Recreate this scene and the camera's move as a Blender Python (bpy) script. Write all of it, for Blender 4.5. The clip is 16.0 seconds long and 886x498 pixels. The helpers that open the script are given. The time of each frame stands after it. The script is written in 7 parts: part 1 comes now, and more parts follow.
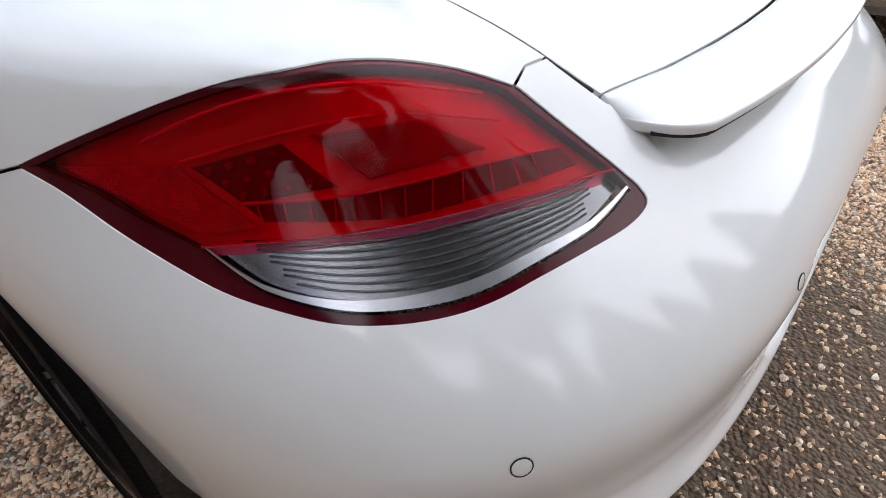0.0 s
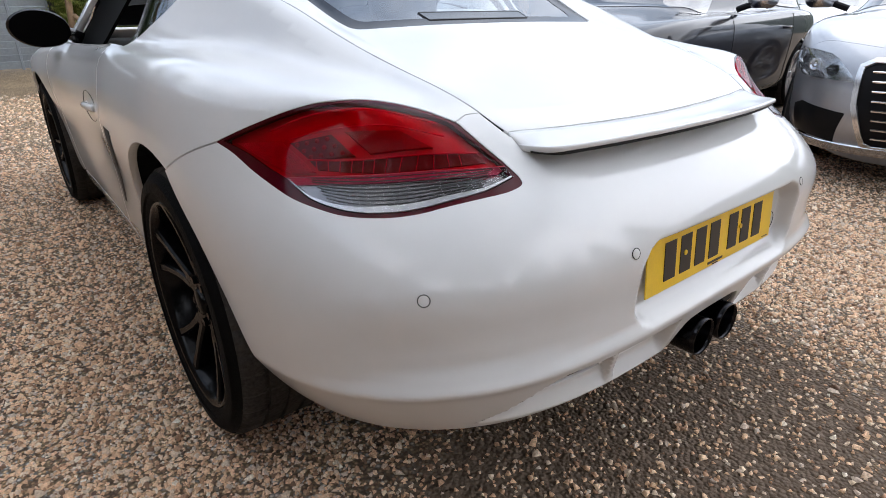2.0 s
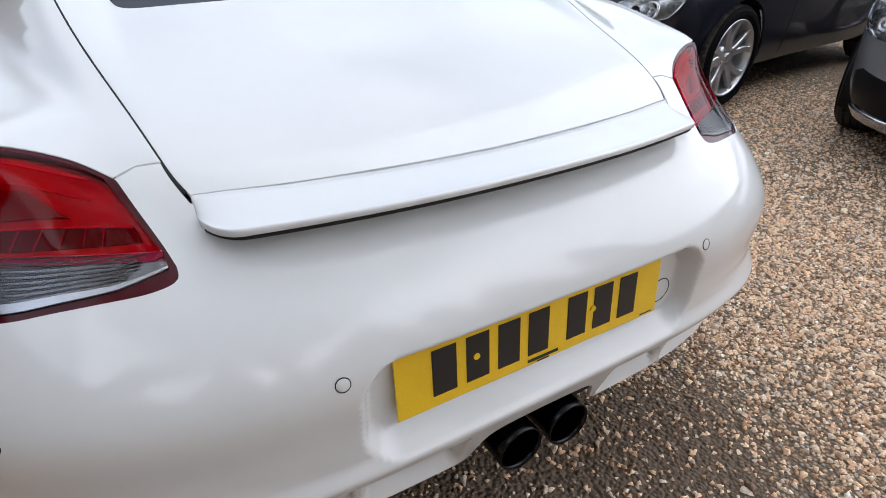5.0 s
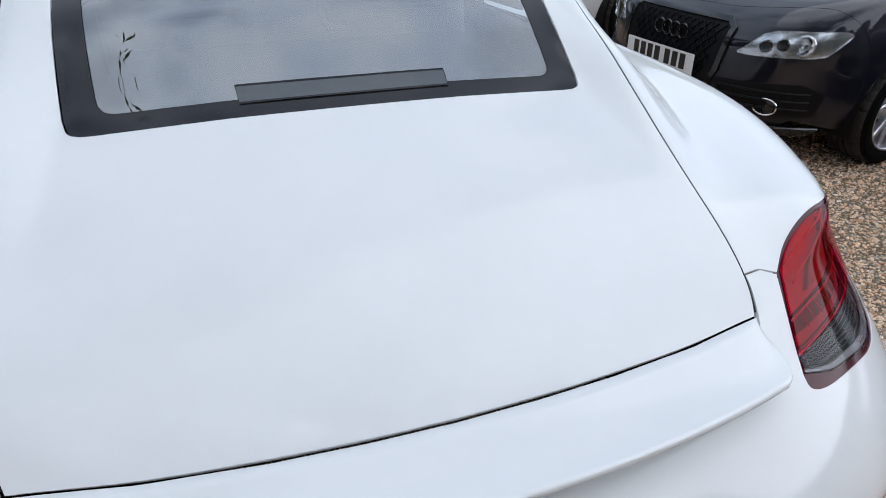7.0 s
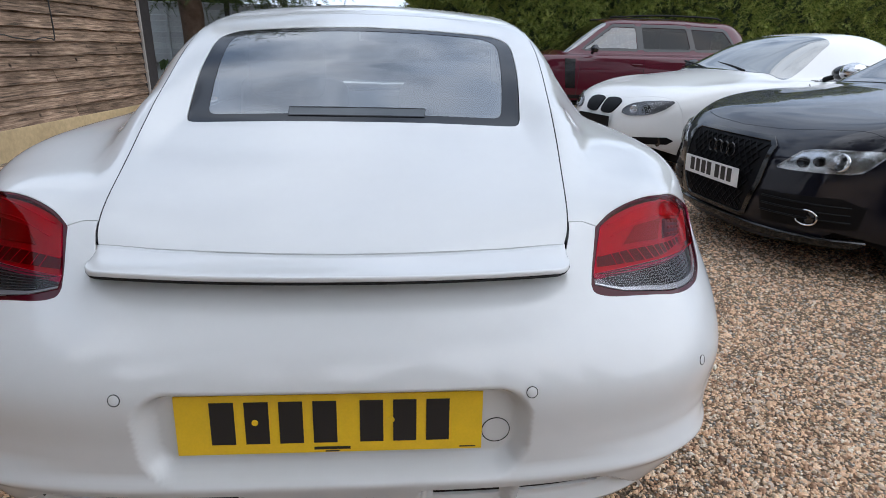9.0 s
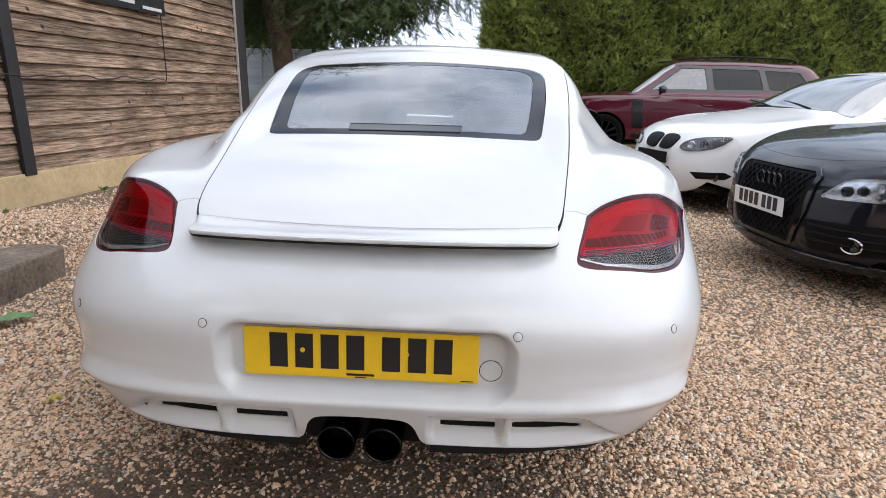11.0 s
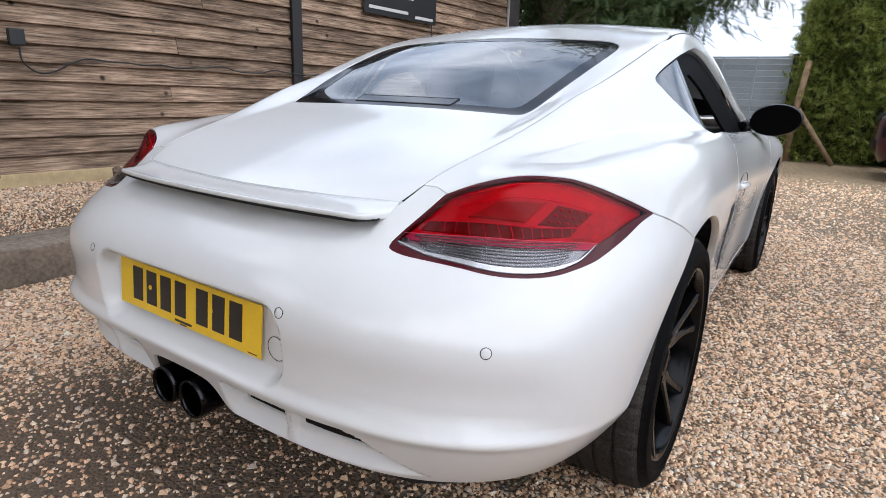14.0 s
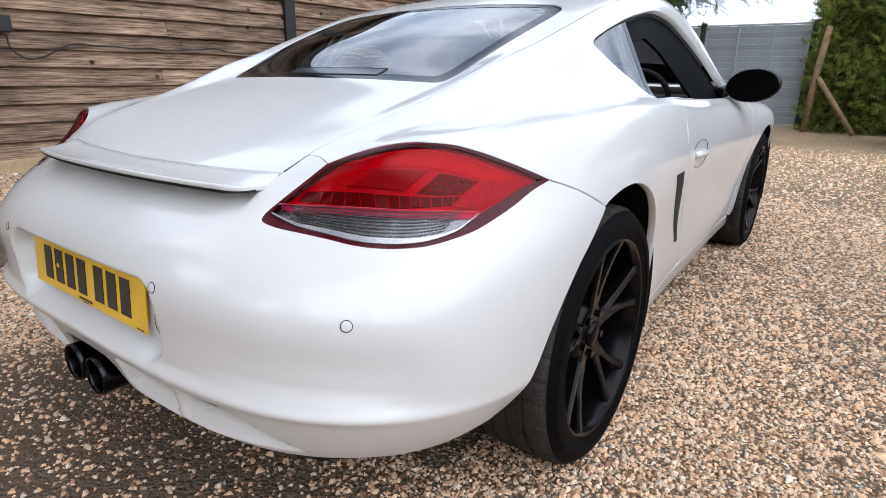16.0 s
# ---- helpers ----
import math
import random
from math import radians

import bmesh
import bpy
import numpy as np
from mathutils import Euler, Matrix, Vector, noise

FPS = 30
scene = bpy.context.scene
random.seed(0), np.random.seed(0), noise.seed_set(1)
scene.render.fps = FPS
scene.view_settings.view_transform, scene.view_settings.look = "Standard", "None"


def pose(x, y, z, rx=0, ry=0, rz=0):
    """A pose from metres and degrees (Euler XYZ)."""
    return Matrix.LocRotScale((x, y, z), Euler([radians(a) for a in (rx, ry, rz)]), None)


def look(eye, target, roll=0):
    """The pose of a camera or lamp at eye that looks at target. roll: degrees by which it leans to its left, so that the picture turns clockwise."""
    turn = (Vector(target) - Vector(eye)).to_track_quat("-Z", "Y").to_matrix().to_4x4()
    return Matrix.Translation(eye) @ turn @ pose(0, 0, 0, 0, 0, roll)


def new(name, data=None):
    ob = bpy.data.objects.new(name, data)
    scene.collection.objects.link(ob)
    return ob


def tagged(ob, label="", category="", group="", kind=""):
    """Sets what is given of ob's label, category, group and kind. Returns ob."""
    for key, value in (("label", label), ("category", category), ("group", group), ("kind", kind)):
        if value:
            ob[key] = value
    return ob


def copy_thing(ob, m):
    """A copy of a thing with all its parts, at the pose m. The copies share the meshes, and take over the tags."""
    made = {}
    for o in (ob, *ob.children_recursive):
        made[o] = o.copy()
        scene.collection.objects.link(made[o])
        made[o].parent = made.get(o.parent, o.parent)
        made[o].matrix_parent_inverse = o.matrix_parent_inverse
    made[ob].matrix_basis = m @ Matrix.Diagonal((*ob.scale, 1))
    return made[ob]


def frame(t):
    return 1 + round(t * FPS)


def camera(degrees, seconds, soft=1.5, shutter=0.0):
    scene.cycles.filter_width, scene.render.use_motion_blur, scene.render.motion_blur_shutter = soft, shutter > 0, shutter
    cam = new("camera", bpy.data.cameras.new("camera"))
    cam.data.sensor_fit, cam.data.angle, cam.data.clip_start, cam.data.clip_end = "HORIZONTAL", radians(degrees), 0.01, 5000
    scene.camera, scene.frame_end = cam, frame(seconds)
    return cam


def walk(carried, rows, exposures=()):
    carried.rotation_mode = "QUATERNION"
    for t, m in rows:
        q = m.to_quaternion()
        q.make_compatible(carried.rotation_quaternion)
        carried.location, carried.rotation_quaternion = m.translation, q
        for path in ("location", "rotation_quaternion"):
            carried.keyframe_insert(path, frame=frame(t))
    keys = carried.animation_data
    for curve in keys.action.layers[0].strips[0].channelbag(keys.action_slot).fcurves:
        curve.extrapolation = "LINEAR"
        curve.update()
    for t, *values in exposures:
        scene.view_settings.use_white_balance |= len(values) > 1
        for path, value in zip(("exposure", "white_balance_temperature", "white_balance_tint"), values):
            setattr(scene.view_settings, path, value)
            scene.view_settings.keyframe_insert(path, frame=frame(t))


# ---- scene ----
cam = camera(76.2, 16.0, 0.8)

PATH = [
    (0, (-0.936, -0.009, 1.008), (0.282, 0.98, -0.231), -0.4),
    (0.5, (-0.962, -0.128, 1.064), (0.182, 1.069, -0.058), -1.8),
    (1, (-1.037, -0.325, 1.089), (0.124, 1.059, 0.232), -2.0),
    (1.5, (-1.135, -0.443, 1.031), (0.021, 0.982, 0.237), -1.0),
    (2, (-1.148, -0.507, 0.988), (0.0, 0.932, 0.206), -0.6),
    (2.5, (-1.097, -0.535, 0.956), (0.036, 0.903, 0.151), -0.2),
    (3, (-0.992, -0.562, 0.956), (0.131, 0.859, 0.107), 0.2),
    (3.2, (-0.941, -0.569, 0.955), (0.175, 0.845, 0.086), 0.2),
    (5.3, (-0.446, -0.501, 1.145), (0.38, 1.005, 0.12), 0.4),
    (5.5, (-0.416, -0.485, 1.185), (0.361, 1.042, 0.152), 0.4),
    (6, (-0.344, -0.37, 1.239), (0.325, 1.189, 0.18), 0.4),
    (6.5, (-0.277, -0.244, 1.26), (0.313, 1.337, 0.186), 0.5),
    (7, (-0.147, -0.229, 1.273), (0.379, 1.365, 0.185), 0.5),
    (7.5, (0.091, -0.298, 1.253), (0.563, 1.344, 0.212), 1.3),
    (8, (0.206, -0.367, 1.214), (0.58, 1.346, 0.252), 1.4),
    (8.5, (0.191, -0.588, 1.181), (0.449, 1.212, 0.349), 1.4),
    (9, (0.12, -0.823, 1.143), (0.266, 1.055, 0.471), 1.4),
    (9.2, (0.109, -0.937, 1.122), (0.219, 0.966, 0.517), 1.3),
    (11.3, (0.302, -1.12, 1.096), (0.13, 0.797, 0.551), 2.0),
    (11.5, (0.356, -1.037, 1.127), (0.124, 0.864, 0.551), 2.5),
    (12, (0.521, -0.834, 1.155), (0.091, 1.016, 0.529), 2.8),
    (12.5, (0.754, -0.719, 1.156), (0.11, 1.067, 0.525), 2.8),
    (13, (0.905, -0.684, 1.146), (0.061, 1.027, 0.546), 2.5),
    (13.5, (1.01, -0.742, 1.093), (0.026, 0.906, 0.529), 2.3),
    (14, (1.109, -0.653, 0.994), (0.043, 0.953, 0.463), 2.2),
    (14.5, (1.196, -0.51, 0.873), (0.093, 1.075, 0.35), 2.1),
    (15, (1.215, -0.493, 0.839), (0.097, 1.077, 0.303), 1.8),
    (15.5, (1.232, -0.49, 0.846), (0.109, 1.067, 0.284), 1.3),
    (16, (1.308, -0.477, 0.973), (0.189, 1.069, 0.374), 0.7),
]
walk(cam, [(t, look(eye, target, roll)) for t, eye, target, roll in PATH], [(0, 0.58, 6480, 12), (1, 0.45, 6380, 12), (2, 0.48, 6380, 12), (3.2, 0.64, 6420, 12), (5.3, 0.28, 6350, 11), (6, 0.15, 6250, 10), (7.5, 0.09, 6100, 10), (8.5, 0.07, 6050, 10), (9.2, 0.09, 6200, 11), (11.3, 0.52, 6450, 13), (12.5, 0.40, 6300, 12), (14, 0.42, 6330, 12), (16, 0.50, 6320, 12)])

# ---- light ----
SUN = Vector((0.36, -0.72, 0.60)).normalized()
sky_world = bpy.data.worlds.new("sky")
scene.world = sky_world
sky_world.use_nodes = True


def build_sky():
    nt = sky_world.node_tree
    nt.nodes.clear()
    out = nt.nodes.new("ShaderNodeOutputWorld")
    bg = nt.nodes.new("ShaderNodeBackground")
    sky = nt.nodes.new("ShaderNodeTexSky")
    sky.sky_type, sky.sun_disc = "NISHITA", False
    sky.sun_elevation = math.asin(SUN.z)
    sky.sun_rotation = math.atan2(SUN.x, SUN.y)
    sky.dust_density, sky.air_density = 2.0, 1.0
    tc = nt.nodes.new("ShaderNodeTexCoord")
    mp = nt.nodes.new("ShaderNodeMapping")
    mp.inputs["Scale"].default_value, mp.inputs["Location"].default_value = (1.0, 1.0, 2.0), (0.7, 1.9, 0.4)
    no = nt.nodes.new("ShaderNodeTexNoise")
    no.inputs["Scale"].default_value, no.inputs["Detail"].default_value, no.inputs["Roughness"].default_value = 2.3, 7.0, 0.58
    no.inputs["Distortion"].default_value = 0.3
    ramp = nt.nodes.new("ShaderNodeValToRGB")
    ramp.color_ramp.elements[0].position, ramp.color_ramp.elements[1].position = 0.27, 0.52
    no2 = nt.nodes.new("ShaderNodeTexNoise")
    no2.inputs["Scale"].default_value, no2.inputs["Detail"].default_value = 4.5, 6.0
    ramp2 = nt.nodes.new("ShaderNodeValToRGB")
    ramp2.color_ramp.elements[0].position, ramp2.color_ramp.elements[1].position = 0.3, 0.72
    ramp2.color_ramp.elements[0].color, ramp2.color_ramp.elements[1].color = (7.2, 8.8, 11.3, 1), (12.4, 13.2, 14.4, 1)
    mix = nt.nodes.new("ShaderNodeMix")
    mix.data_type = "RGBA"
    link = nt.links.new
    link(tc.outputs["Generated"], mp.inputs["Vector"])
    link(mp.outputs["Vector"], no.inputs["Vector"])
    link(mp.outputs["Vector"], no2.inputs["Vector"])
    link(no.outputs["Fac"], ramp.inputs["Fac"])
    link(no2.outputs["Fac"], ramp2.inputs["Fac"])
    link(ramp.outputs["Color"], mix.inputs["Factor"])
    link(sky.outputs["Color"], mix.inputs["A"])
    link(ramp2.outputs["Color"], mix.inputs["B"])
    link(mix.outputs["Result"], bg.inputs["Color"])
    bg.inputs["Strength"].default_value = 0.105
    link(bg.outputs["Background"], out.inputs["Surface"])


build_sky()
sun = new("sun", bpy.data.lights.new("sun", "SUN"))
sun.data.energy, sun.data.angle, sun.data.color = 3.0, radians(140), (1.0, 0.975, 0.94)
sun.matrix_world = look(SUN * 30, (0, 0, 0))

# ---- materials ----


def mat(name, color, rough=0.5, metal=0.0, noise_scale=0.0, vary=0.0, bump=0.0, bump_scale=60.0, coat=0.0, spec=0.5, per_object=0.0, coords="Object"):
    """A principled material with two scales of colour variation and a fine relief."""
    m = bpy.data.materials.new(name)
    m.use_nodes = True
    nt = m.node_tree
    b = nt.nodes["Principled BSDF"]
    b.inputs["Base Color"].default_value = (*color, 1)
    b.inputs["Roughness"].default_value, b.inputs["Metallic"].default_value = rough, metal
    b.inputs["Coat Weight"].default_value, b.inputs["Coat Roughness"].default_value = coat, 0.02
    b.inputs["Specular IOR Level"].default_value = spec
    tc = nt.nodes.new("ShaderNodeTexCoord")
    if vary:
        big, small = nt.nodes.new("ShaderNodeTexNoise"), nt.nodes.new("ShaderNodeTexNoise")
        big.inputs["Scale"].default_value, small.inputs["Scale"].default_value = noise_scale, noise_scale * 9
        big.inputs["Detail"].default_value = small.inputs["Detail"].default_value = 5
        add = nt.nodes.new("ShaderNodeMath")
        add.operation = "ADD"
        rng = nt.nodes.new("ShaderNodeMapRange")
        rng.inputs["From Min"].default_value, rng.inputs["From Max"].default_value = 0.6, 1.4
        rng.inputs["To Min"].default_value, rng.inputs["To Max"].default_value = 1 - vary, 1 + vary
        mul = nt.nodes.new("ShaderNodeMix")
        mul.data_type, mul.blend_type = "RGBA", "MULTIPLY"
        mul.inputs["Factor"].default_value = 1
        mul.inputs["A"].default_value = (*color, 1)
        for n in (big, small):
            nt.links.new(tc.outputs[coords], n.inputs["Vector"])
        nt.links.new(big.outputs["Fac"], add.inputs[0])
        nt.links.new(small.outputs["Fac"], add.inputs[1])
        nt.links.new(add.outputs[0], rng.inputs["Value"])
        last = rng.outputs["Result"]
        if per_object:
            oi = nt.nodes.new("ShaderNodeObjectInfo")
            r2 = nt.nodes.new("ShaderNodeMapRange")
            r2.inputs["To Min"].default_value, r2.inputs["To Max"].default_value = 1 - per_object, 1 + per_object
            m2 = nt.nodes.new("ShaderNodeMath")
            m2.operation = "MULTIPLY"
            nt.links.new(oi.outputs["Random"], r2.inputs["Value"])
            nt.links.new(r2.outputs["Result"], m2.inputs[0])
            nt.links.new(last, m2.inputs[1])
            last = m2.outputs[0]
        nt.links.new(last, mul.inputs["B"])
        nt.links.new(mul.outputs["Result"], b.inputs["Base Color"])
    if bump:
        nb = nt.nodes.new("ShaderNodeTexNoise")
        nb.inputs["Scale"].default_value, nb.inputs["Detail"].default_value = bump_scale, 4
        bp = nt.nodes.new("ShaderNodeBump")
        bp.inputs["Strength"].default_value, bp.inputs["Distance"].default_value = bump, 0.01
        nt.links.new(tc.outputs[coords], nb.inputs["Vector"])
        nt.links.new(nb.outputs["Fac"], bp.inputs["Height"])
        nt.links.new(bp.outputs["Normal"], b.inputs["Normal"])
    return m


def pane_mat(name, tint, gloss_color=(1, 1, 1), ior=1.5, extra=0.0, rough=0.0):
    """Thin glass or clear plastic: tinted see-through with a mirror gloss that grows at glancing angles."""
    m = bpy.data.materials.new(name)
    m.use_nodes = True
    nt = m.node_tree
    nt.nodes.clear()
    out = nt.nodes.new("ShaderNodeOutputMaterial")
    tr, gl, mx = nt.nodes.new("ShaderNodeBsdfTransparent"), nt.nodes.new("ShaderNodeBsdfGlossy"), nt.nodes.new("ShaderNodeMixShader")
    tr.inputs["Color"].default_value, gl.inputs["Color"].default_value = (*tint, 1), (*gloss_color, 1)
    gl.inputs["Roughness"].default_value = rough
    fr = nt.nodes.new("ShaderNodeFresnel")
    fr.inputs["IOR"].default_value = ior
    last = fr.outputs["Fac"]
    if extra:
        ad = nt.nodes.new("ShaderNodeMath")
        ad.inputs[1].default_value = extra
        nt.links.new(last, ad.inputs[0])
        last = ad.outputs[0]
    nt.links.new(last, mx.inputs["Fac"])
    nt.links.new(tr.outputs[0], mx.inputs[1])
    nt.links.new(gl.outputs[0], mx.inputs[2])
    nt.links.new(mx.outputs[0], out.inputs["Surface"])
    return m


WHITE = mat("white_paint", (0.66, 0.66, 0.655), 0.5, 0, 3.0, 0.015, coat=1.0, spec=0.1)
WHITE.node_tree.nodes["Principled BSDF"].inputs["Coat IOR"].default_value = 1.52
WHITE.node_tree.nodes["Principled BSDF"].inputs["Coat Roughness"].default_value = 0.085
BLACK = mat("black_plastic", (0.008, 0.008, 0.0085), 0.5, 0, 20, 0.2, 0.1, 300, spec=0.12)
GLOSS_BLACK = mat("gloss_black", (0.005, 0.005, 0.006), 0.15, coat=0.3)
SEAM = mat("dark_gap", (0.008, 0.008, 0.008), 0.8)
RUBBER = mat("tyre_rubber", (0.0035, 0.0035, 0.0038), 0.65, 0, 30, 0.35, 0.3, 200, spec=0.05)
TREAD = mat("worn_tread", (0.040, 0.036, 0.033), 0.85, 0, 14, 0.5, 0.5, 120, spec=0.1)
RIM_BLACK = mat("black_alloy", (0.003, 0.003, 0.0034), 0.18, 0, 20, 0.1, spec=0.14)
# flat near-black painted for the mirrors' dark reflection and the dark cabin
PAINTED_DARK = mat("painted_dark", (0.002, 0.002, 0.0022), 0.5, spec=0.02)
GLASS = pane_mat("tinted_glass", (0.60, 0.66, 0.67), ior=2.5, extra=0.04)
FRIT = mat("black_glass_border", (0.010, 0.010, 0.012), 0.06, 0, 40, 0.1, spec=0.2)
CHROME = mat("chrome", (0.75, 0.75, 0.76), 0.12, 1.0)
SMOKED = mat("smoked_lamp", (0.05, 0.056, 0.06), 0.08, 0, 30, 0.1)
STEEL = mat("exhaust_steel", (0.024, 0.024, 0.027), 0.2, 1.0, 40, 0.2)
RED_LENS = pane_mat("red_lens", (0.86, 0.001, 0.085), (0.62, 0.58, 0.60), ior=1.33, rough=0.006)
CLEAR_LENS = pane_mat("clear_lens", (0.80, 0.80, 0.82), (0.65, 0.65, 0.66), ior=1.33, rough=0.006)
LAMP_SEAL = mat("dark_red_seal", (0.055, 0.0008, 0.005), 0.10, spec=0.25)
REFLECTOR = mat("lamp_reflector", (0.27, 0.27, 0.275), 0.2, 0.9)
YELLOW = mat("yellow_plate", (0.82, 0.52, 0.01), 0.35, 0, 25, 0.06, coat=0.4)
INK = mat("black_letter", (0.012, 0.012, 0.013), 0.4)
INTERIOR = mat("dark_cabin", (0.06, 0.06, 0.063), 0.7, 0, 12, 0.2)

# ---- building tools ----


def thing(name, label, category, at=None, group="", kind=""):
    ob = new(name)
    if at is not None:
        ob.matrix_world = at
    return tagged(ob, label, category, group, kind)


def mesh_part(name, verts, faces, material, parent=None, label="", smooth=True, normals=None):
    me = bpy.data.meshes.new(name)
    me.from_pydata([tuple(v) for v in verts], [], [tuple(f) for f in faces])
    me.materials.append(material)
    if smooth:
        me.polygons.foreach_set("use_smooth", [True] * len(me.polygons))
    if normals is not None:
        me.normals_split_custom_set_from_vertices([tuple(n) for n in normals])
    me.update()
    ob = new(name, me)
    if parent is not None:
        ob.parent = parent
    if label:
        tagged(ob, label)
    return ob


def part(name, bm, material, parent=None, label="", smooth=False):
    bmesh.ops.recalc_face_normals(bm, faces=bm.faces[:])
    me = bpy.data.meshes.new(name)
    bm.to_mesh(me)
    bm.free()
    me.materials.append(material)
    if smooth:
        me.polygons.foreach_set("use_smooth", [True] * len(me.polygons))
    ob = new(name, me)
    if parent is not None:
        ob.parent = parent
    if label:
        tagged(ob, label)
    return ob


def box(bm, size, m=None, bevel=0.0, seg=2):
    r = bmesh.ops.create_cube(bm, size=1.0)
    vs = r["verts"]
    bmesh.ops.scale(bm, vec=size, verts=vs)
    if bevel:
        es = list({e for v in vs for e in v.link_edges})
        g = bmesh.ops.bevel(bm, geom=es, offset=bevel, segments=seg, affect="EDGES", profile=0.6)
        vs = list({v for f in g["faces"] for v in f.verts} | {v for v in vs if v.is_valid})
    if m is not None:
        bmesh.ops.transform(bm, matrix=m, verts=vs)
    return vs


def tube(bm, points, radius, sides=8, closed=False):
    """A round bar along points; radius is one number or one for each point."""
    pts = [Vector(p) for p in points]
    rad = radius if isinstance(radius, (list, tuple, np.ndarray)) else [radius] * len(pts)
    rings = []
    for i, p in enumerate(pts):
        a, b = pts[max(i - 1, 0)], pts[min(i + 1, len(pts) - 1)]
        if closed:
            a, b = pts[i - 1], pts[(i + 1) % len(pts)]
        d = (b - a).normalized()
        s = d.cross(Vector((0.13, 0.31, 0.94)) if abs(d.z) < 0.9 else Vector((1, 0, 0))).normalized()
        u = s.cross(d)
        rings.append([bm.verts.new(p + float(rad[i]) * (s * math.cos(q) + u * math.sin(q))) for q in np.linspace(0, 2 * math.pi, sides, endpoint=False)])
    n = len(rings)
    for i in range(n if closed else n - 1):
        for j in range(sides):
            bm.faces.new((rings[i][j], rings[i][(j + 1) % sides], rings[(i + 1) % n][(j + 1) % sides], rings[(i + 1) % n][j]))
    if not closed:
        bm.faces.new(rings[0])
        bm.faces.new(rings[-1][::-1])
    return bm


def lathe(bm, profile, sides=48, axis="x"):
    """Turns a profile of (along, radius) round an axis."""
    rings = []
    for a, r in profile:
        ring = []
        for q in np.linspace(0, 2 * math.pi, sides, endpoint=False):
            c, s = r * math.cos(q), r * math.sin(q)
            ring.append(bm.verts.new((a, c, s) if axis == "x" else (c, a, s) if axis == "y" else (c, s, a)))
        rings.append(ring)
    for i in range(len(rings) - 1):
        for j in range(sides):
            bm.faces.new((rings[i][j], rings[i][(j + 1) % sides], rings[i + 1][(j + 1) % sides], rings[i + 1][j]))
    return rings


def curve3(points, n=40, closed=False):
    """A smooth line through a few points (Catmull-Rom), n steps in all."""
    p = np.array(points, float)
    k = len(p)
    ext = np.vstack([p[-1], p, p[0], p[1]]) if closed else np.vstack([2 * p[0] - p[1], p, 2 * p[-1] - p[-2]])
    segs = k if closed else k - 1
    out = []
    per = max(2, int(math.ceil(n / segs)))
    for i in range(segs):
        a, b, c, d = ext[i:i + 4]
        for u in np.arange(per) / per:
            out.append(0.5 * (2 * b + (c - a) * u + (2 * a - 5 * b + 4 * c - d) * u**2 + (3 * b - a - 3 * c + d) * u**3))
    if not closed:
        out.append(p[-1])
    return np.array(out)


def inside(pts, loops):
    """Which of the flat points lie inside the loops, by the even-odd rule."""
    odd = np.zeros(len(pts), bool)
    x, y = pts[:, 0], pts[:, 1]
    for lp in loops:
        a, b = lp, np.roll(lp, -1, 0)
        for (ax, ay), (bx, by) in zip(a, b):
            if ay == by:
                continue
            cross = (ay > y) != (by > y)
            odd ^= cross & (x < (bx - ax) * (y - ay) / (by - ay) + ax)
    return odd


def respace(lp, step):
    """A closed loop cut into even short steps, its corners kept."""
    out = []
    for a, b in zip(lp, np.roll(lp, -1, 0)):
        k = max(1, int(np.linalg.norm(b - a) / step + 0.5))
        out += [a + (b - a) * i / k for i in range(k)]
    return np.array(out)


def shrink(lp, d):
    """A closed loop moved inwards by d."""
    area = np.sum(lp[:, 0] * np.roll(lp[:, 1], -1) - np.roll(lp[:, 0], -1) * lp[:, 1])
    if area < 0:
        lp = lp[::-1]
    t = np.roll(lp, -1, 0) - np.roll(lp, 1, 0)
    t /= np.linalg.norm(t, axis=1, keepdims=True) + 1e-9
    return lp + d * np.stack([-t[:, 1], t[:, 0]], 1)


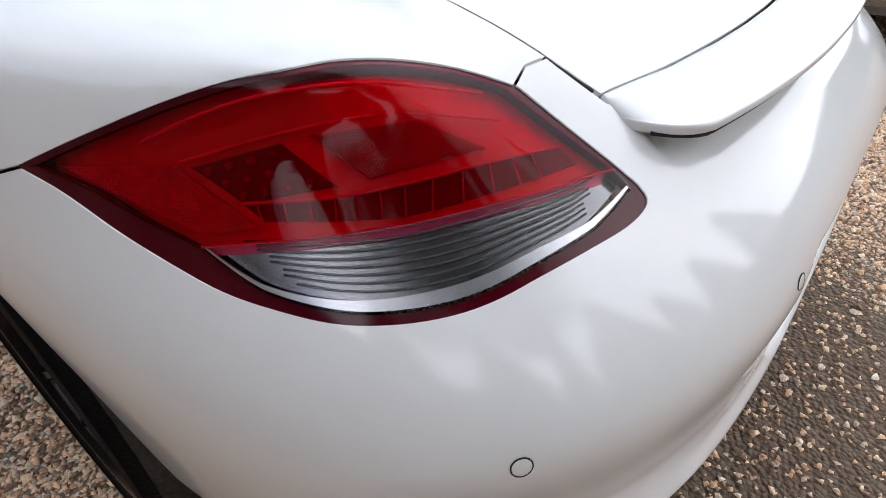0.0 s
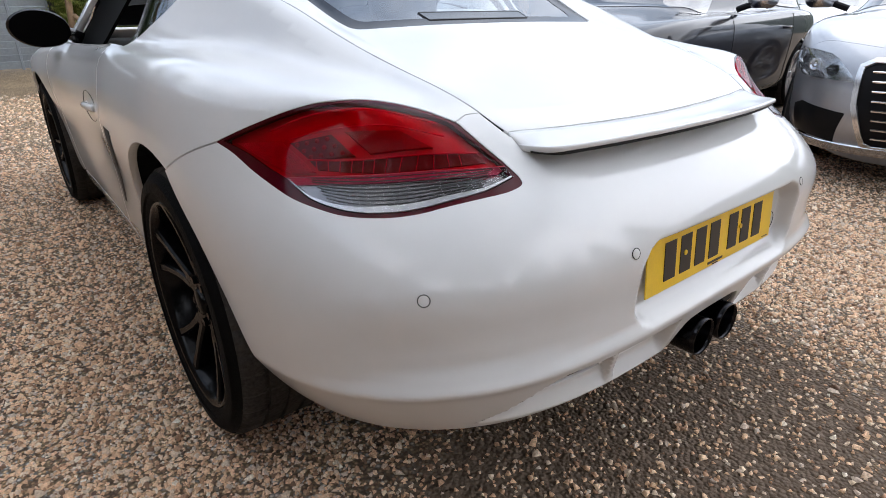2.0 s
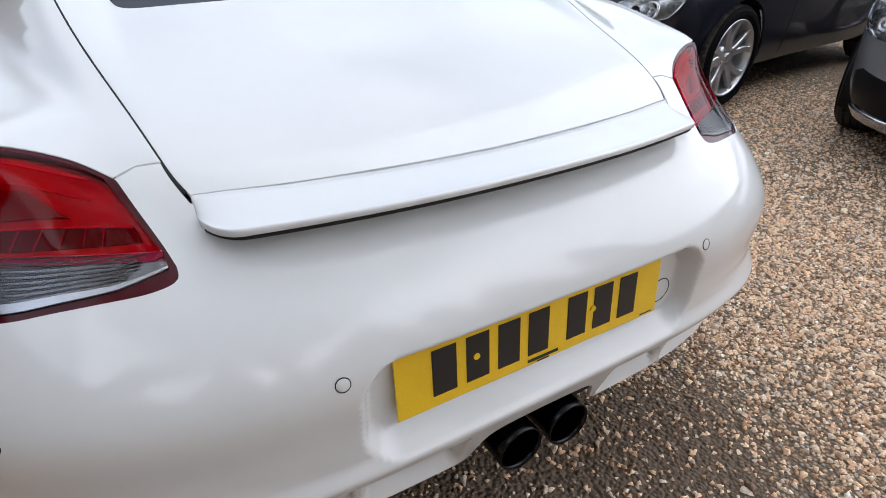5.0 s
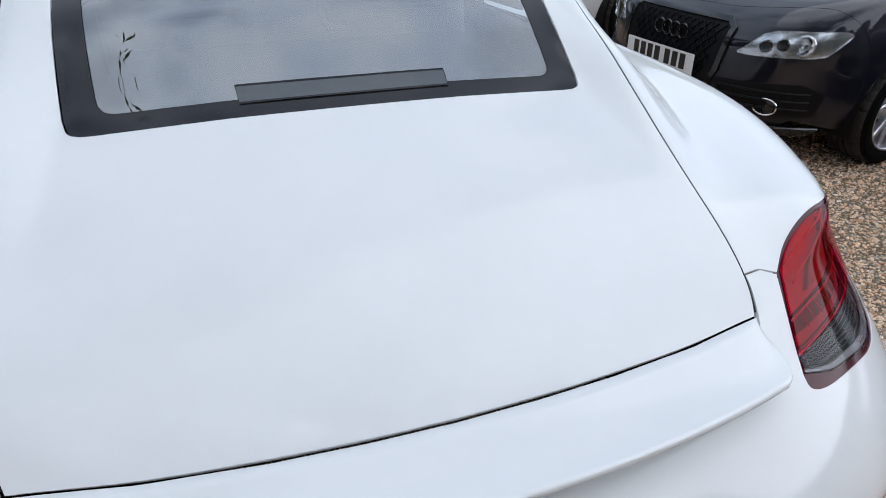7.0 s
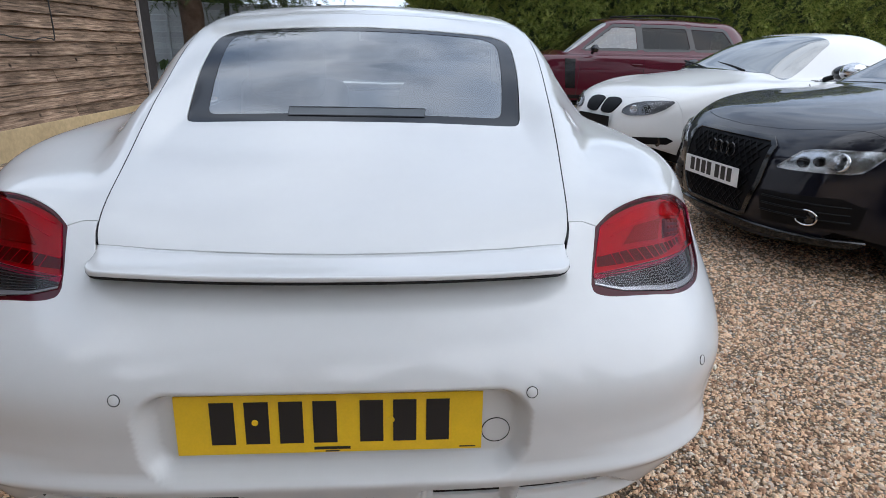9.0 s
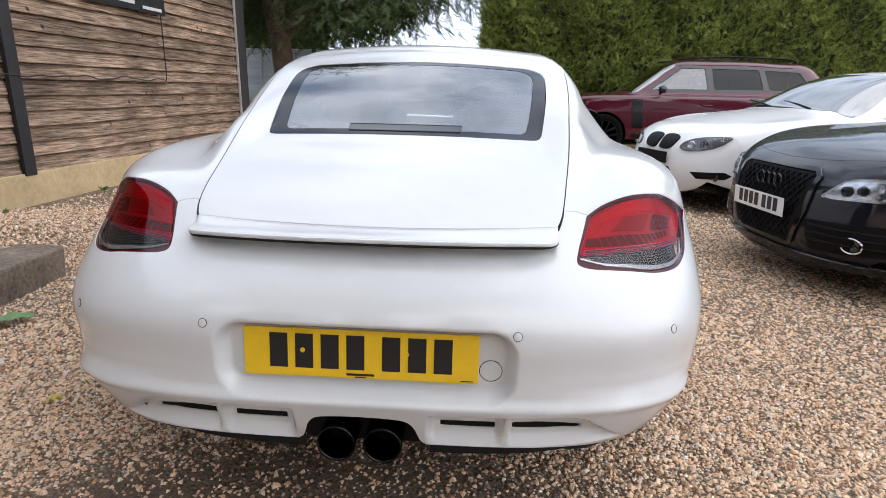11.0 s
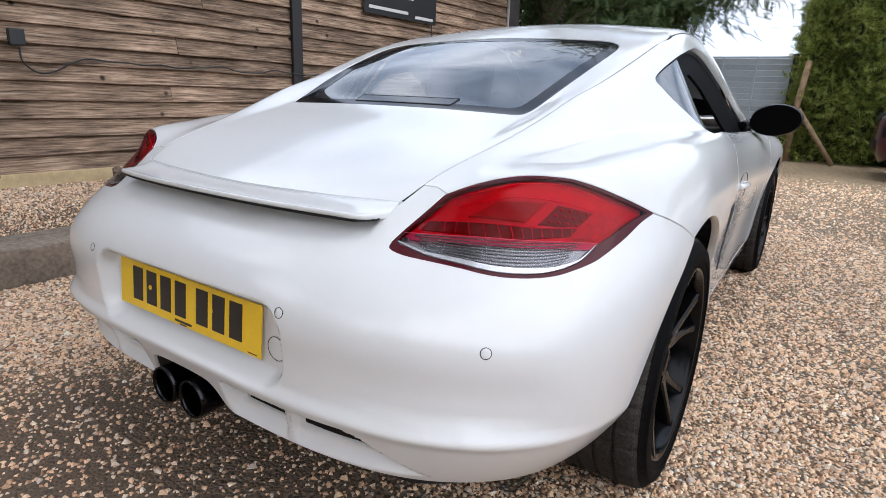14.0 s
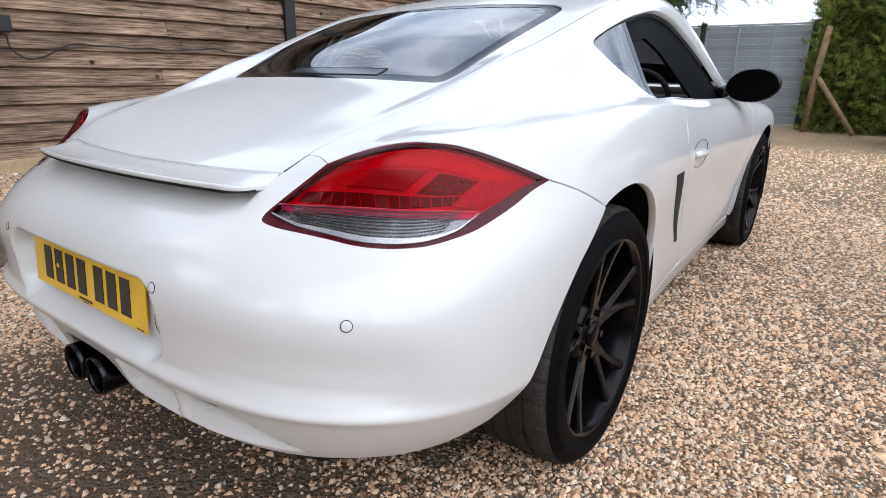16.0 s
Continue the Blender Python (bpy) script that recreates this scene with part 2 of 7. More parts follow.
def panel(name, parent, material, loops, surface, step=0.012, gap=0.0015, flange=0.012, out=0.0, label="", mirror=False):
    """A sheet of a curved surface within flat loops (the first its rim, the others holes), with turned-in edges.
    surface(u, v) gives the places; out lifts the sheet along its normals."""
    from mathutils.geometry import delaunay_2d_cdt
    rims = []
    for i, lp in enumerate(loops):
        lp = respace(np.array(lp, float), step * 0.8)
        rims.append(shrink(lp, gap if i == 0 else -gap))
    lo, hi = rims[0].min(0), rims[0].max(0)
    gx, gy = np.arange(lo[0], hi[0], step), np.arange(lo[1], hi[1], step * 0.866)
    grid = np.array([(x + (0.5 * step if j % 2 else 0), y) for j, y in enumerate(gy) for x in gx])
    grid = grid[inside(grid, rims)]
    edge_pts = np.vstack(rims)
    keep = np.ones(len(grid), bool)
    for c in range(0, len(grid), 2000):
        d = grid[c:c + 2000, None, :] - edge_pts[None]
        keep[c:c + 2000] = (d * d).sum(-1).min(1) > (0.5 * step)**2
    grid = grid[keep]
    flat = np.vstack([edge_pts, grid])
    edges, base = [], 0
    for r in rims:
        edges += [(base + i, base + (i + 1) % len(r)) for i in range(len(r))]
        base += len(r)
    vs, _, fs, *_ = delaunay_2d_cdt([Vector(p) for p in flat], edges, [], 0, 1e-7)
    uv = np.array([tuple(v) for v in vs])
    fs = np.array([f for f in fs if len(f) == 3])
    fs = fs[inside(uv[fs].mean(1), rims)]
    e = 1e-3
    p = surface(uv[:, 0], uv[:, 1])
    pu, pv = surface(uv[:, 0] + e, uv[:, 1]) - p, surface(uv[:, 0], uv[:, 1] + e) - p
    nrm = np.cross(pu, pv)
    nrm /= np.linalg.norm(nrm, axis=1, keepdims=True) + 1e-12
    a, b, c = (p[fs[:, i]] for i in range(3))
    up = np.cross(b - a, c - a)
    turn = np.sum(up * nrm[fs[:, 0]], 1) < 0
    fs[turn] = fs[turn][:, ::-1]
    sign = SKIN_OUT(p, nrm)
    if sign < 0:
        nrm, fs = -nrm, fs[:, ::-1]
    p = p + out * nrm
    verts, normals, faces = list(p), list(nrm), [tuple(f) for f in fs]
    if flange:
        count = {}
        for f in faces:
            for i in range(3):
                a, b = f[i], f[(i + 1) % 3]
                count[(a, b)] = 1
        for (a, b) in list(count):
            if (b, a) not in count:
                k = len(verts)
                side = np.cross(p[b] - p[a], nrm[a])
                side /= np.linalg.norm(side) + 1e-12
                verts += [p[a], p[b], p[b] - flange * nrm[b], p[a] - flange * nrm[a]]
                normals += [(side + nrm[a]) / 1.414, (side + nrm[b]) / 1.414, side, side]
                faces.append((k, k + 3, k + 2, k + 1))
    verts, normals = np.array(verts), np.array(normals)
    if mirror:
        verts, normals = verts * (-1, 1, 1), normals * (-1, 1, 1)
        faces = [f[::-1] for f in faces]
    return mesh_part(name, verts, faces, material, parent, label, True, normals)


def SKIN_OUT(p, nrm):
    """Whether normals point away from the car's middle."""
    c = np.array((0, np.clip(p[:, 1].mean(), 0.9, 3.4), 0.45))
    return 1 if np.mean(np.sum((p - c) * nrm, 1)) > 0 else -1


def root(fn, a, b, n=16):
    """Where fn, below 0 at a and above at b, crosses 0 (arrays)."""
    fa, fb = fn(a), fn(b)
    for _ in range(n):
        m = np.clip(a - fa * (b - a) / (fb - fa + 1e-15), np.minimum(a, b), np.maximum(a, b))
        m = np.where(_ % 3 == 2, 0.5 * (a + b), m)
        fm = fn(m)
        low = fm < 0
        a, fa = np.where(low, m, a), np.where(low, fm, fa)
        b, fb = np.where(low, b, m), np.where(low, fb, fm)
    return a - fa * (b - a) / (fb - fa + 1e-15)


# ---- white sports coupe: its surface ----
def spline(xs, ys):
    """Natural cubic spline through a few points, straight beyond its ends."""
    xs, ys = np.array(xs, float), np.array(ys, float)
    n, h = len(xs), np.diff(xs)
    a = np.eye(n)
    b = np.zeros(n)
    for i in range(1, n - 1):
        a[i, i - 1:i + 2] = h[i - 1], 2 * (h[i - 1] + h[i]), h[i]
        b[i] = 6 * ((ys[i + 1] - ys[i]) / h[i] - (ys[i] - ys[i - 1]) / h[i - 1])
    m = np.linalg.solve(a, b)

    def value(x):
        x = np.asarray(x, float)
        c = np.clip(x, xs[0], xs[-1])
        i = np.clip(np.searchsorted(xs, c) - 1, 0, n - 2)
        u, w, d = c - xs[i], xs[i + 1] - c, h[i]
        v = (m[i] * w**3 + m[i + 1] * u**3) / (6 * d) + (ys[i] / d - m[i] * d / 6) * w + (ys[i + 1] / d - m[i + 1] * d / 6) * u
        s0 = (ys[1] - ys[0]) / h[0] - m[1] * h[0] / 6
        s1 = (ys[-1] - ys[-2]) / h[-1] + m[-2] * h[-1] / 6
        return v + (x - c) * np.where(x < c, s0, s1)
    return value


def smax(a, b, k):
    d = a - b
    return 0.5 * (a + b + np.sqrt(d * d + k * k))


class Body:
    """A car body as a smooth surface: y forward from the tail, z up, |x| across."""

    def __init__(self, centre_z, hatch_w, flank, crest_z, crest_x, tail_y, round_n, side_w, waist, nose_y, mid_r, mid_f, nose_n, ease_z, soft=0.035, roll=0.045, crown=((0, 5), (0.11, 0.11)), rail=((0, 5), (0, 0)), tight=0.0):
        self.centre_z, self.hatch_w, self.flank, self.crest_z, self.crest_x = (spline(*p) for p in (centre_z, hatch_w, flank, crest_z, crest_x))
        self.tail_y, self.round_n, self.side_w, self.waist, self.nose_y = (spline(*p) for p in (tail_y, round_n, side_w, waist, nose_y))
        self.crown, self.rail, self.roll = spline(*crown), spline(*rail), roll
        self.mid_r, self.mid_f, self.nose_n, self.ease_z, self.soft = mid_r, mid_f, nose_n, ease_z, soft
        self.tight = tight

    def top_z(self, x, y):
        X = np.abs(x)
        fall = np.logaddexp(0, (X - self.hatch_w(y)) / self.roll) * self.roll
        g = self.centre_z(y) - self.crown(y) * X**2 + self.rail(y) * np.logaddexp(0, (np.minimum(X, 0.58) - 0.450) / 0.005) * 0.005 / 0.07 - self.flank(y) * fall
        d = X - self.crest_x(y)
        h = self.crest_z(y) - np.where(d < 0, 0.55, 0.9) * d * d
        return smax(g, h, self.soft)

    def skin(self, x, y, z):
        """Signed depth of the surface: below 0 inside."""
        X = np.abs(x)
        w = np.maximum(self.side_w(np.clip(z, 0.15, 1.0)) + self.waist(y), 0.2)
        zs = z - np.logaddexp(0, (z - self.ease_z) / 0.02) * 0.02
        t, n = self.tail_y(zs), self.round_n(zs)
        back = np.maximum(self.mid_r - y, 0) / (self.mid_r - t)
        fore = np.maximum(y - self.mid_f, 0) / (self.nose_y(zs) - self.mid_f)
        g = ((np.maximum(X, 1e-6) / w)**n + back**n + fore**self.nose_n)**(1 / n) - 1
        soft = 0.05 - self.tight * np.exp(-((X - 0.66) / 0.11)**2 - ((y - 0.33) / 0.16)**2)
        return smax(g * 0.9, z - self.top_z(x, y), soft)

    def snap(self, p):
        """Points moved onto the surface."""
        p = np.array(p, float).reshape(-1, 3)
        for _ in range(8):
            f, e = self.skin(*p.T), 1e-4
            g = np.stack([(self.skin(*(p + d).T) - f) / e for d in np.eye(3) * e], 1)
            p = p - (f / (np.sum(g * g, 1) + 1e-9))[:, None] * g
        return p

    def tail_map(self, s, z):
        """Round the tail: s along the sweep from the middle, z up."""
        a = s / 0.9
        dx, dy = np.sin(a), -np.cos(a)
        r = root(lambda q: self.skin(q * dx, self.mid_r + q * dy, z), np.full_like(s, 0.02), np.full_like(s, 1.7))
        return np.stack([r * dx, self.mid_r + r * dy, z], 1)

    def nose_map(self, s, z):
        """Round the nose: s along the sweep from the middle, z up."""
        a = s / 0.9
        dx, dy = np.sin(a), np.cos(a)
        r = root(lambda q: self.skin(q * dx, self.mid_f + q * dy, z), np.full_like(s, 0.02), np.full_like(s, 1.7))
        return np.stack([r * dx, self.mid_f + r * dy, z], 1)

    def side_map(self, y, v):
        """Over shoulder and flank: y along, v round the shoulder."""
        a = v / 0.45
        dx, dz = np.sin(a), np.cos(a)
        r = root(lambda q: self.skin(0.30 + q * dx, y, 0.45 + q * dz), np.full_like(y, 0.01), np.full_like(y, 2.0))
        return np.stack([0.30 + r * dx, y, 0.45 + r * dz], 1)

    def top_map(self, x, y):
        z = root(lambda q: self.skin(x, y, q), np.full_like(x, 0.45), np.full_like(x, 2.4))
        return np.stack([x, y, z], 1)

    def on_tail(self, p):
        p = self.snap(p)
        return np.stack([0.9 * np.arctan2(p[:, 0], self.mid_r - p[:, 1]), p[:, 2]], 1)

    def on_nose(self, p):
        p = self.snap(p)
        return np.stack([0.9 * np.arctan2(p[:, 0], p[:, 1] - self.mid_f), p[:, 2]], 1)

    def on_side(self, p):
        p = self.snap(p)
        return np.stack([p[:, 1], 0.45 * np.arctan2(p[:, 0] - 0.30, p[:, 2] - 0.45)], 1)


COUPE = Body(
    centre_z=([0.1, 0.25, 0.45, 0.6, 0.72, 0.85, 1.0, 1.15, 1.3, 1.6, 1.95, 2.3, 2.6, 2.9, 3.2, 3.6, 4.0, 4.25],
              [0.772, 0.818, 0.880, 0.920, 0.953, 1.006, 1.072, 1.130, 1.184, 1.270, 1.312, 1.290, 1.20, 1.05, 0.90, 0.83, 0.72, 0.62]),
    hatch_w=([0.1, 0.25, 0.4, 0.6, 0.8, 1.0, 1.2, 1.4, 1.7, 2.2, 2.7, 3.2, 4.2], [0.45, 0.475, 0.505, 0.535, 0.560, 0.585, 0.603, 0.605, 0.585, 0.555, 0.58, 0.60, 0.60]),
    flank=([0.1, 0.3, 0.75, 1.2, 1.6, 2.2, 2.8, 3.3, 4.2], [0.15, 0.5, 1.35, 1.35, 1.6, 1.7, 1.1, 0.3, 0.2]),
    crest_z=([0.1, 0.3, 0.5, 0.75, 1.0, 1.35, 1.8, 2.4, 3.0, 3.4, 3.9, 4.25], [0.745, 0.838, 0.873, 0.902, 0.911, 0.903, 0.875, 0.86, 0.855, 0.83, 0.72, 0.6]),
    roll=0.016, crown=([0.0, 0.8, 1.3, 1.6, 2.2, 5.0], [0.03, 0.04, 0.055, 0.10, 0.11, 0.11]), rail=([0.0, 0.4, 0.6, 0.75, 0.9, 1.1, 1.3, 5], [0, 0.0, 0.018, 0.026, 0.010, 0.0, 0, 0]),
    crest_x=([0.1, 0.5, 1.0, 1.5, 2.2, 3.2, 4.2], [0.625, 0.715, 0.76, 0.79, 0.76, 0.70, 0.62]),
    tail_y=([0.18, 0.30, 0.40, 0.50, 0.58, 0.64, 0.69, 0.73, 0.78, 0.84], [-0.02, -0.040, -0.040, -0.042, -0.04, -0.022, 0.015, 0.062, 0.13, 0.24]),
    round_n=([0.2, 0.58, 0.7, 0.85], [3.3, 3.6, 2.8, 2.7]),
    side_w=([0.15, 0.25, 0.38, 0.5, 0.6, 0.70, 0.80, 0.90], [0.82, 0.850, 0.868, 0.880, 0.894, 0.905, 0.897, 0.88]),
    waist=([0.0, 0.9, 1.25, 1.6, 2.2, 2.9, 3.3, 3.8, 4.3], [0.0, 0.0, -0.008, -0.024, -0.035, -0.03, -0.015, -0.03, -0.1]),
    nose_y=([0.2, 0.5, 0.7, 0.85], [4.2, 4.29, 4.2, 4.0]),
    mid_r=0.9, mid_f=3.3, nose_n=2.6, ease_z=0.80, soft=0.048, tight=0.04)
skin, snap, tail_map, side_map, top_map = COUPE.skin, COUPE.snap, COUPE.tail_map, COUPE.side_map, COUPE.top_map
on_tail, on_side = COUPE.on_tail, COUPE.on_side


def flip(lp):
    """The mirrored points of the left half, in reverse."""
    return (np.array(lp) * (-1, 1))[::-1]


def ease(x, a, b):
    t = np.clip((x - a) / (b - a), 0, 1)
    return t * t * (3 - 2 * t)


def bumper_map(s, z):
    """The tail with the number plate's recess and the hollow under the lip."""
    p = tail_map(s, z)
    x, zz = p[:, 0], p[:, 2]
    X = np.abs(x)
    out = p[:, :2] - (0, 0.9)
    out /= np.linalg.norm(out, axis=1, keepdims=True)
    crease = np.interp(X, (0.0, 0.5, 0.6, 0.675, 0.735, 0.77, 0.82, 0.855), (0.425, 0.424, 0.420, 0.416, 0.408, 0.401, 0.384, 0.369))
    # hollow flank above the crease, which stands out as a shelf
    over = zz - crease
    far = ease(X, 0.36, 0.62) * (1 - ease(X, 0.71, 0.83))
    p[:, :2] -= out * ((0.018 * far * ease(over, 0.0, 0.055) + 0.012 * (1 - far) * ease(over, 0.0, 0.03)) * (1 - ease(over, 0.075, 0.185)) * (1 - ease(X, 0.76, 0.845)))[:, None]
    p[:, :2] += out * (0.004 * far * np.exp(-(over / 0.012)**2))[:, None]
    # number plate's recess with rounded corners
    qx, qz = np.abs(x - 0.012) - 0.325 + 0.055, np.abs(zz - 0.522) - 0.083 + 0.055
    sd = np.hypot(np.maximum(qx, 0), np.maximum(qz, 0)) + np.minimum(np.maximum(qx, qz), 0) - 0.055
    w = 1 - ease(sd, -0.022, 0.008)
    p[:, 1] += w * np.maximum(0.012 - p[:, 1], 0)
    under = np.logaddexp(0, (crease - zz) / 0.003) * 0.003
    lip = 0.405 - 0.095 * ease(X, 0.47, 0.665)
    rib = ease(X, 0.322, 0.334) * (1 - ease(X, 0.345, 0.357))
    scoop = ease(X, 0.150, 0.178) * (1 - ease(X, 0.60, 0.67)) * (1 - 0.7 * rib) * ease(lip - zz, 0.0, 0.006)
    plain, cut = 0.38 * under, np.interp(zz, (0.300, 0.310, 0.344), (0.040, 0.040, 0.058))
    p[:, :2] -= out * (plain + scoop * (np.maximum(cut, plain) - plain))[:, None]
    # hollow under the spoiler, with a firm lower edge
    base = 0.722 + 0.012 * ease(X, 0.33, 0.43)
    hollow = (1 - ease(X, 0.405, 0.432)) * ease(zz, base - 0.010, base + 0.014)
    p[:, 1] += 0.017 * hollow
    return p


AXLE_R, AXLE_F, WHEEL_R = 0.82, 3.235, 0.335
LAMP_TOP = [(0.514, 0.252, 0.803), (0.553, 0.285, 0.824), (0.597, 0.311, 0.838), (0.642, 0.331, 0.847), (0.686, 0.347, 0.849), (0.720, 0.376, 0.843), (0.755, 0.41, 0.83), (0.79, 0.449, 0.811), (0.816, 0.482, 0.794), (0.838, 0.515, 0.776)]
LAMP_IN = [(0.514, 0.252, 0.803), (0.498, 0.20, 0.773), (0.485, 0.16, 0.748), (0.477, 0.130, 0.729)]
LAMP_LOW = [(0.477, 0.130, 0.729), (0.481, 0.120, 0.718), (0.512, 0.121, 0.712), (0.561, 0.135, 0.707), (0.61, 0.152, 0.701), (0.652, 0.168, 0.695), (0.687, 0.189, 0.691), (0.72, 0.219, 0.689), (0.75, 0.254, 0.692), (0.773, 0.297, 0.699), (0.79, 0.335, 0.708), (0.803, 0.375, 0.722), (0.817, 0.423, 0.741), (0.829, 0.475, 0.764), (0.838, 0.515, 0.776)]
LENS_LOW = [(0.484, 0.134, 0.728), (0.55, 0.145, 0.716), (0.60, 0.158, 0.710), (0.645, 0.175, 0.702), (0.68, 0.195, 0.698), (0.718, 0.228, 0.696), (0.745, 0.260, 0.701), (0.767, 0.302, 0.711), (0.785, 0.36, 0.733)]
LENS_SPLIT = [(0.486, 0.153, 0.743), (0.55, 0.179, 0.744), (0.62, 0.213, 0.745), (0.68, 0.251, 0.743), (0.733, 0.299, 0.740), (0.785, 0.360, 0.734)]
CORNER_SEAM = [(0.838, 0.515, 0.776), (0.868, 0.60, 0.742), (0.894, 0.687, 0.70)]
HATCH_SEAM = [(0.437, 0.196, 0.77), (0.455, 0.25, 0.80), (0.481, 0.40, 0.86), (0.513, 0.60, 0.93), (0.538, 0.80, 1.0), (0.563, 1.0, 1.06), (0.581, 1.2, 1.12), (0.587, 1.35, 1.16)]


def arch(y0, r, a0, a1, n=30, x=0.9):
    """An arc of a wheel's opening, from a0 to a1 degrees, seen from the side."""
    return [(x, y0 + r * math.cos(q), WHEEL_R + r * math.sin(q)) for q in np.radians(np.linspace(a0, a1, n))]


def coupe_body(car):
    """The panels of the white coupe."""
    lamp_top, lamp_in, lamp_low = curve3(LAMP_TOP, 40), curve3(LAMP_IN, 14), curve3(LAMP_LOW, 60)
    corner, seam = curve3(CORNER_SEAM, 16), curve3(HATCH_SEAM, 60)
    seam = top_map(seam[:, 0], seam[:, 1])

    rail = curve3([(0.587, 1.35), (0.590, 1.47), (0.583, 1.56), (0.57, 1.85), (0.55, 2.15), (0.53, 2.36), (0.60, 2.7), (0.68, 3.02)], 40)
    rail = top_map(rail[:, 0], rail[:, 1])

    # rear bumper
    half = [on_tail([(0.0, 0.12, 0.757), (0.2, 0.13, 0.758), (0.36, 0.16, 0.762), (0.437, 0.196, 0.775)]), on_tail(top_map(np.array([0.4552, 0.485]), np.array([0.2535, 0.258])))]
    half += [on_tail(lamp_in), on_tail(lamp_low[1:]), on_tail(corner[1:])]
    half += [on_tail(curve3([(0.894, 0.687, 0.70), (0.890, 0.628, 0.635), (0.886, 0.578, 0.578), (0.872, 0.514, 0.475), (0.860, 0.472, 0.392), (0.848, 0.430, 0.338), (0.825, 0.372, 0.296)], 30)[1:])]
    half += [on_tail(curve3([(0.825, 0.372, 0.296), (0.79, 0.275, 0.275), (0.74, 0.20, 0.281), (0.69, 0.133, 0.293), (0.6, 0.07, 0.303), (0.45, 0.015, 0.309), (0.3, -0.0, 0.311), (0.155, -0.005, 0.311)], 50)[1:])]
    half += [on_tail(curve3([(0.155, -0.005, 0.311), (0.138, -0.01, 0.325), (0.122, -0.015, 0.362), (0.100, -0.02, 0.383), (0.05, -0.02, 0.389), (0.0, -0.02, 0.390)], 24)[1:])]
    half = np.vstack(half)
    half[0, 0] = half[-1, 0] = 0
    rim = np.vstack([half[:-1], flip(half)[:-1]])
    holes = []
    for a, b in (((0.190, 0.352, 0.366), (0.318, 0.352, 0.367)), ((0.362, 0.353, 0.367), (0.515, 0.351, 0.360))):
        xs = np.linspace(a[0], b[0], 14)
        up = np.interp(xs, (a[0], b[0]), (a[2], b[2])) + 0.005 * np.sin(np.linspace(0, math.pi, 14)) * (b[0] > 0.5)
        low = np.interp(xs, (a[0], b[0]), (a[1], b[1]))
        ring = [(x, 0.05 if x > 0.5 else 0.0, z) for x, z in zip(xs, up)] + [(x, 0.05 if x > 0.5 else 0.0, z) for x, z in zip(xs[::-1], low[::-1])]
        holes += [on_tail(ring), flip(on_tail(ring))]
    panel("rear_bumper", car, WHITE, [rim, *holes], bumper_map, 0.0068, flange=0.008)

    # engine lid with the window's opening
    gap = [(0.0, 0.1622), (0.1, 0.1638), (0.2, 0.1688), (0.32, 0.1796), (0.437, 0.1985)]
    side = seam[:, :2][seam[:, 1] > 0.21]
    top = [(0.589, 1.46), (0.579, 1.51), (0.54, 1.53), (0.25, 1.537), (0.0, 1.54)]
    hatch = np.vstack([curve3(gap, 20), side, curve3(top, 16)])
    hatch = np.vstack([hatch[:-1], flip(hatch)[:-1]])
    win = [(0.0, 0.716), (0.2, 0.715), (0.40, 0.709), (0.418, 0.710)]
    win = np.vstack([win, curve3([(0.428, 0.714), (0.437, 0.724), (0.446, 0.755)], 6)[:-1]])
    win = np.vstack([win, curve3([(0.446, 0.755), (0.463, 0.87), (0.48, 1.0), (0.490, 1.12), (0.494, 1.22), (0.484, 1.278), (0.455, 1.316), (0.41, 1.335), (0.22, 1.352), (0.0, 1.362)], 44)])
    win = np.vstack([win[:-1], flip(win)[:-1]])
    panel("engine_lid", car, WHITE, [hatch, win], top_map, 0.014)
    inner = [(0.0, 0.762), (0.2, 0.761), (0.37, 0.757)]
    inner = np.vstack([inner, curve3([(0.382, 0.760), (0.392, 0.770), (0.402, 0.80), (0.424, 0.95), (0.438, 1.08), (0.446, 1.19), (0.440, 1.25), (0.415, 1.288), (0.37, 1.305), (0.2, 1.318), (0.0, 1.325)], 40)])
    inner = np.vstack([inner[:-1], flip(inner)[:-1]])
    panel("window_border", car, FRIT, [win, inner], top_map, 0.014, out=-0.002, flange=0.004, label="black printed border of the rear window")
    panel("rear_window", car, GLASS, [inner], top_map, 0.03, out=-0.003, gap=0, flange=0, label="tinted rear window glass").visible_shadow = False
    box_x, box_y = np.array([-0.187, 0.187]), np.array([0.748, 0.794])
    tab = np.array([(box_x[0] + 0.004, box_y[0]), (box_x[1] - 0.004, box_y[0]), (box_x[1], box_y[1]), (box_x[0], box_y[1])])
    lamp = panel("high_brake_lamp", car, SMOKED, [shrink(tab, 0.004)], top_map, 0.02, gap=0, out=-0.0005, flange=0.006, label="smoked high brake lamp behind the glass")
    panel("lamp_frame", lamp, FRIT, [tab, shrink(tab, 0.004)], top_map, 0.012, gap=0, out=0.0002, flange=0.006)

    for sx in (-1, 1):
        bm = bmesh.new()
        tube(bm, (seam[seam[:, 1] > 0.205] - (0, 0, 0.0030)) * (sx, 1, 1), 0.0026, 5)
        part("lid_seal", bm, SEAM, car, "black rubber seal in the lid's gap", True)
    for sx in (-1, 1):
        bm = bmesh.new()
        tube(bm, (rail[(rail[:, 1] > 1.50) & (rail[:, 1] < 2.36)] - (0, 0, 0.0015)) * (sx, 1, 1), 0.0028, 5)
        part("roof_seal", bm, SEAM, car, "black rubber strip along the roof's edge", True)
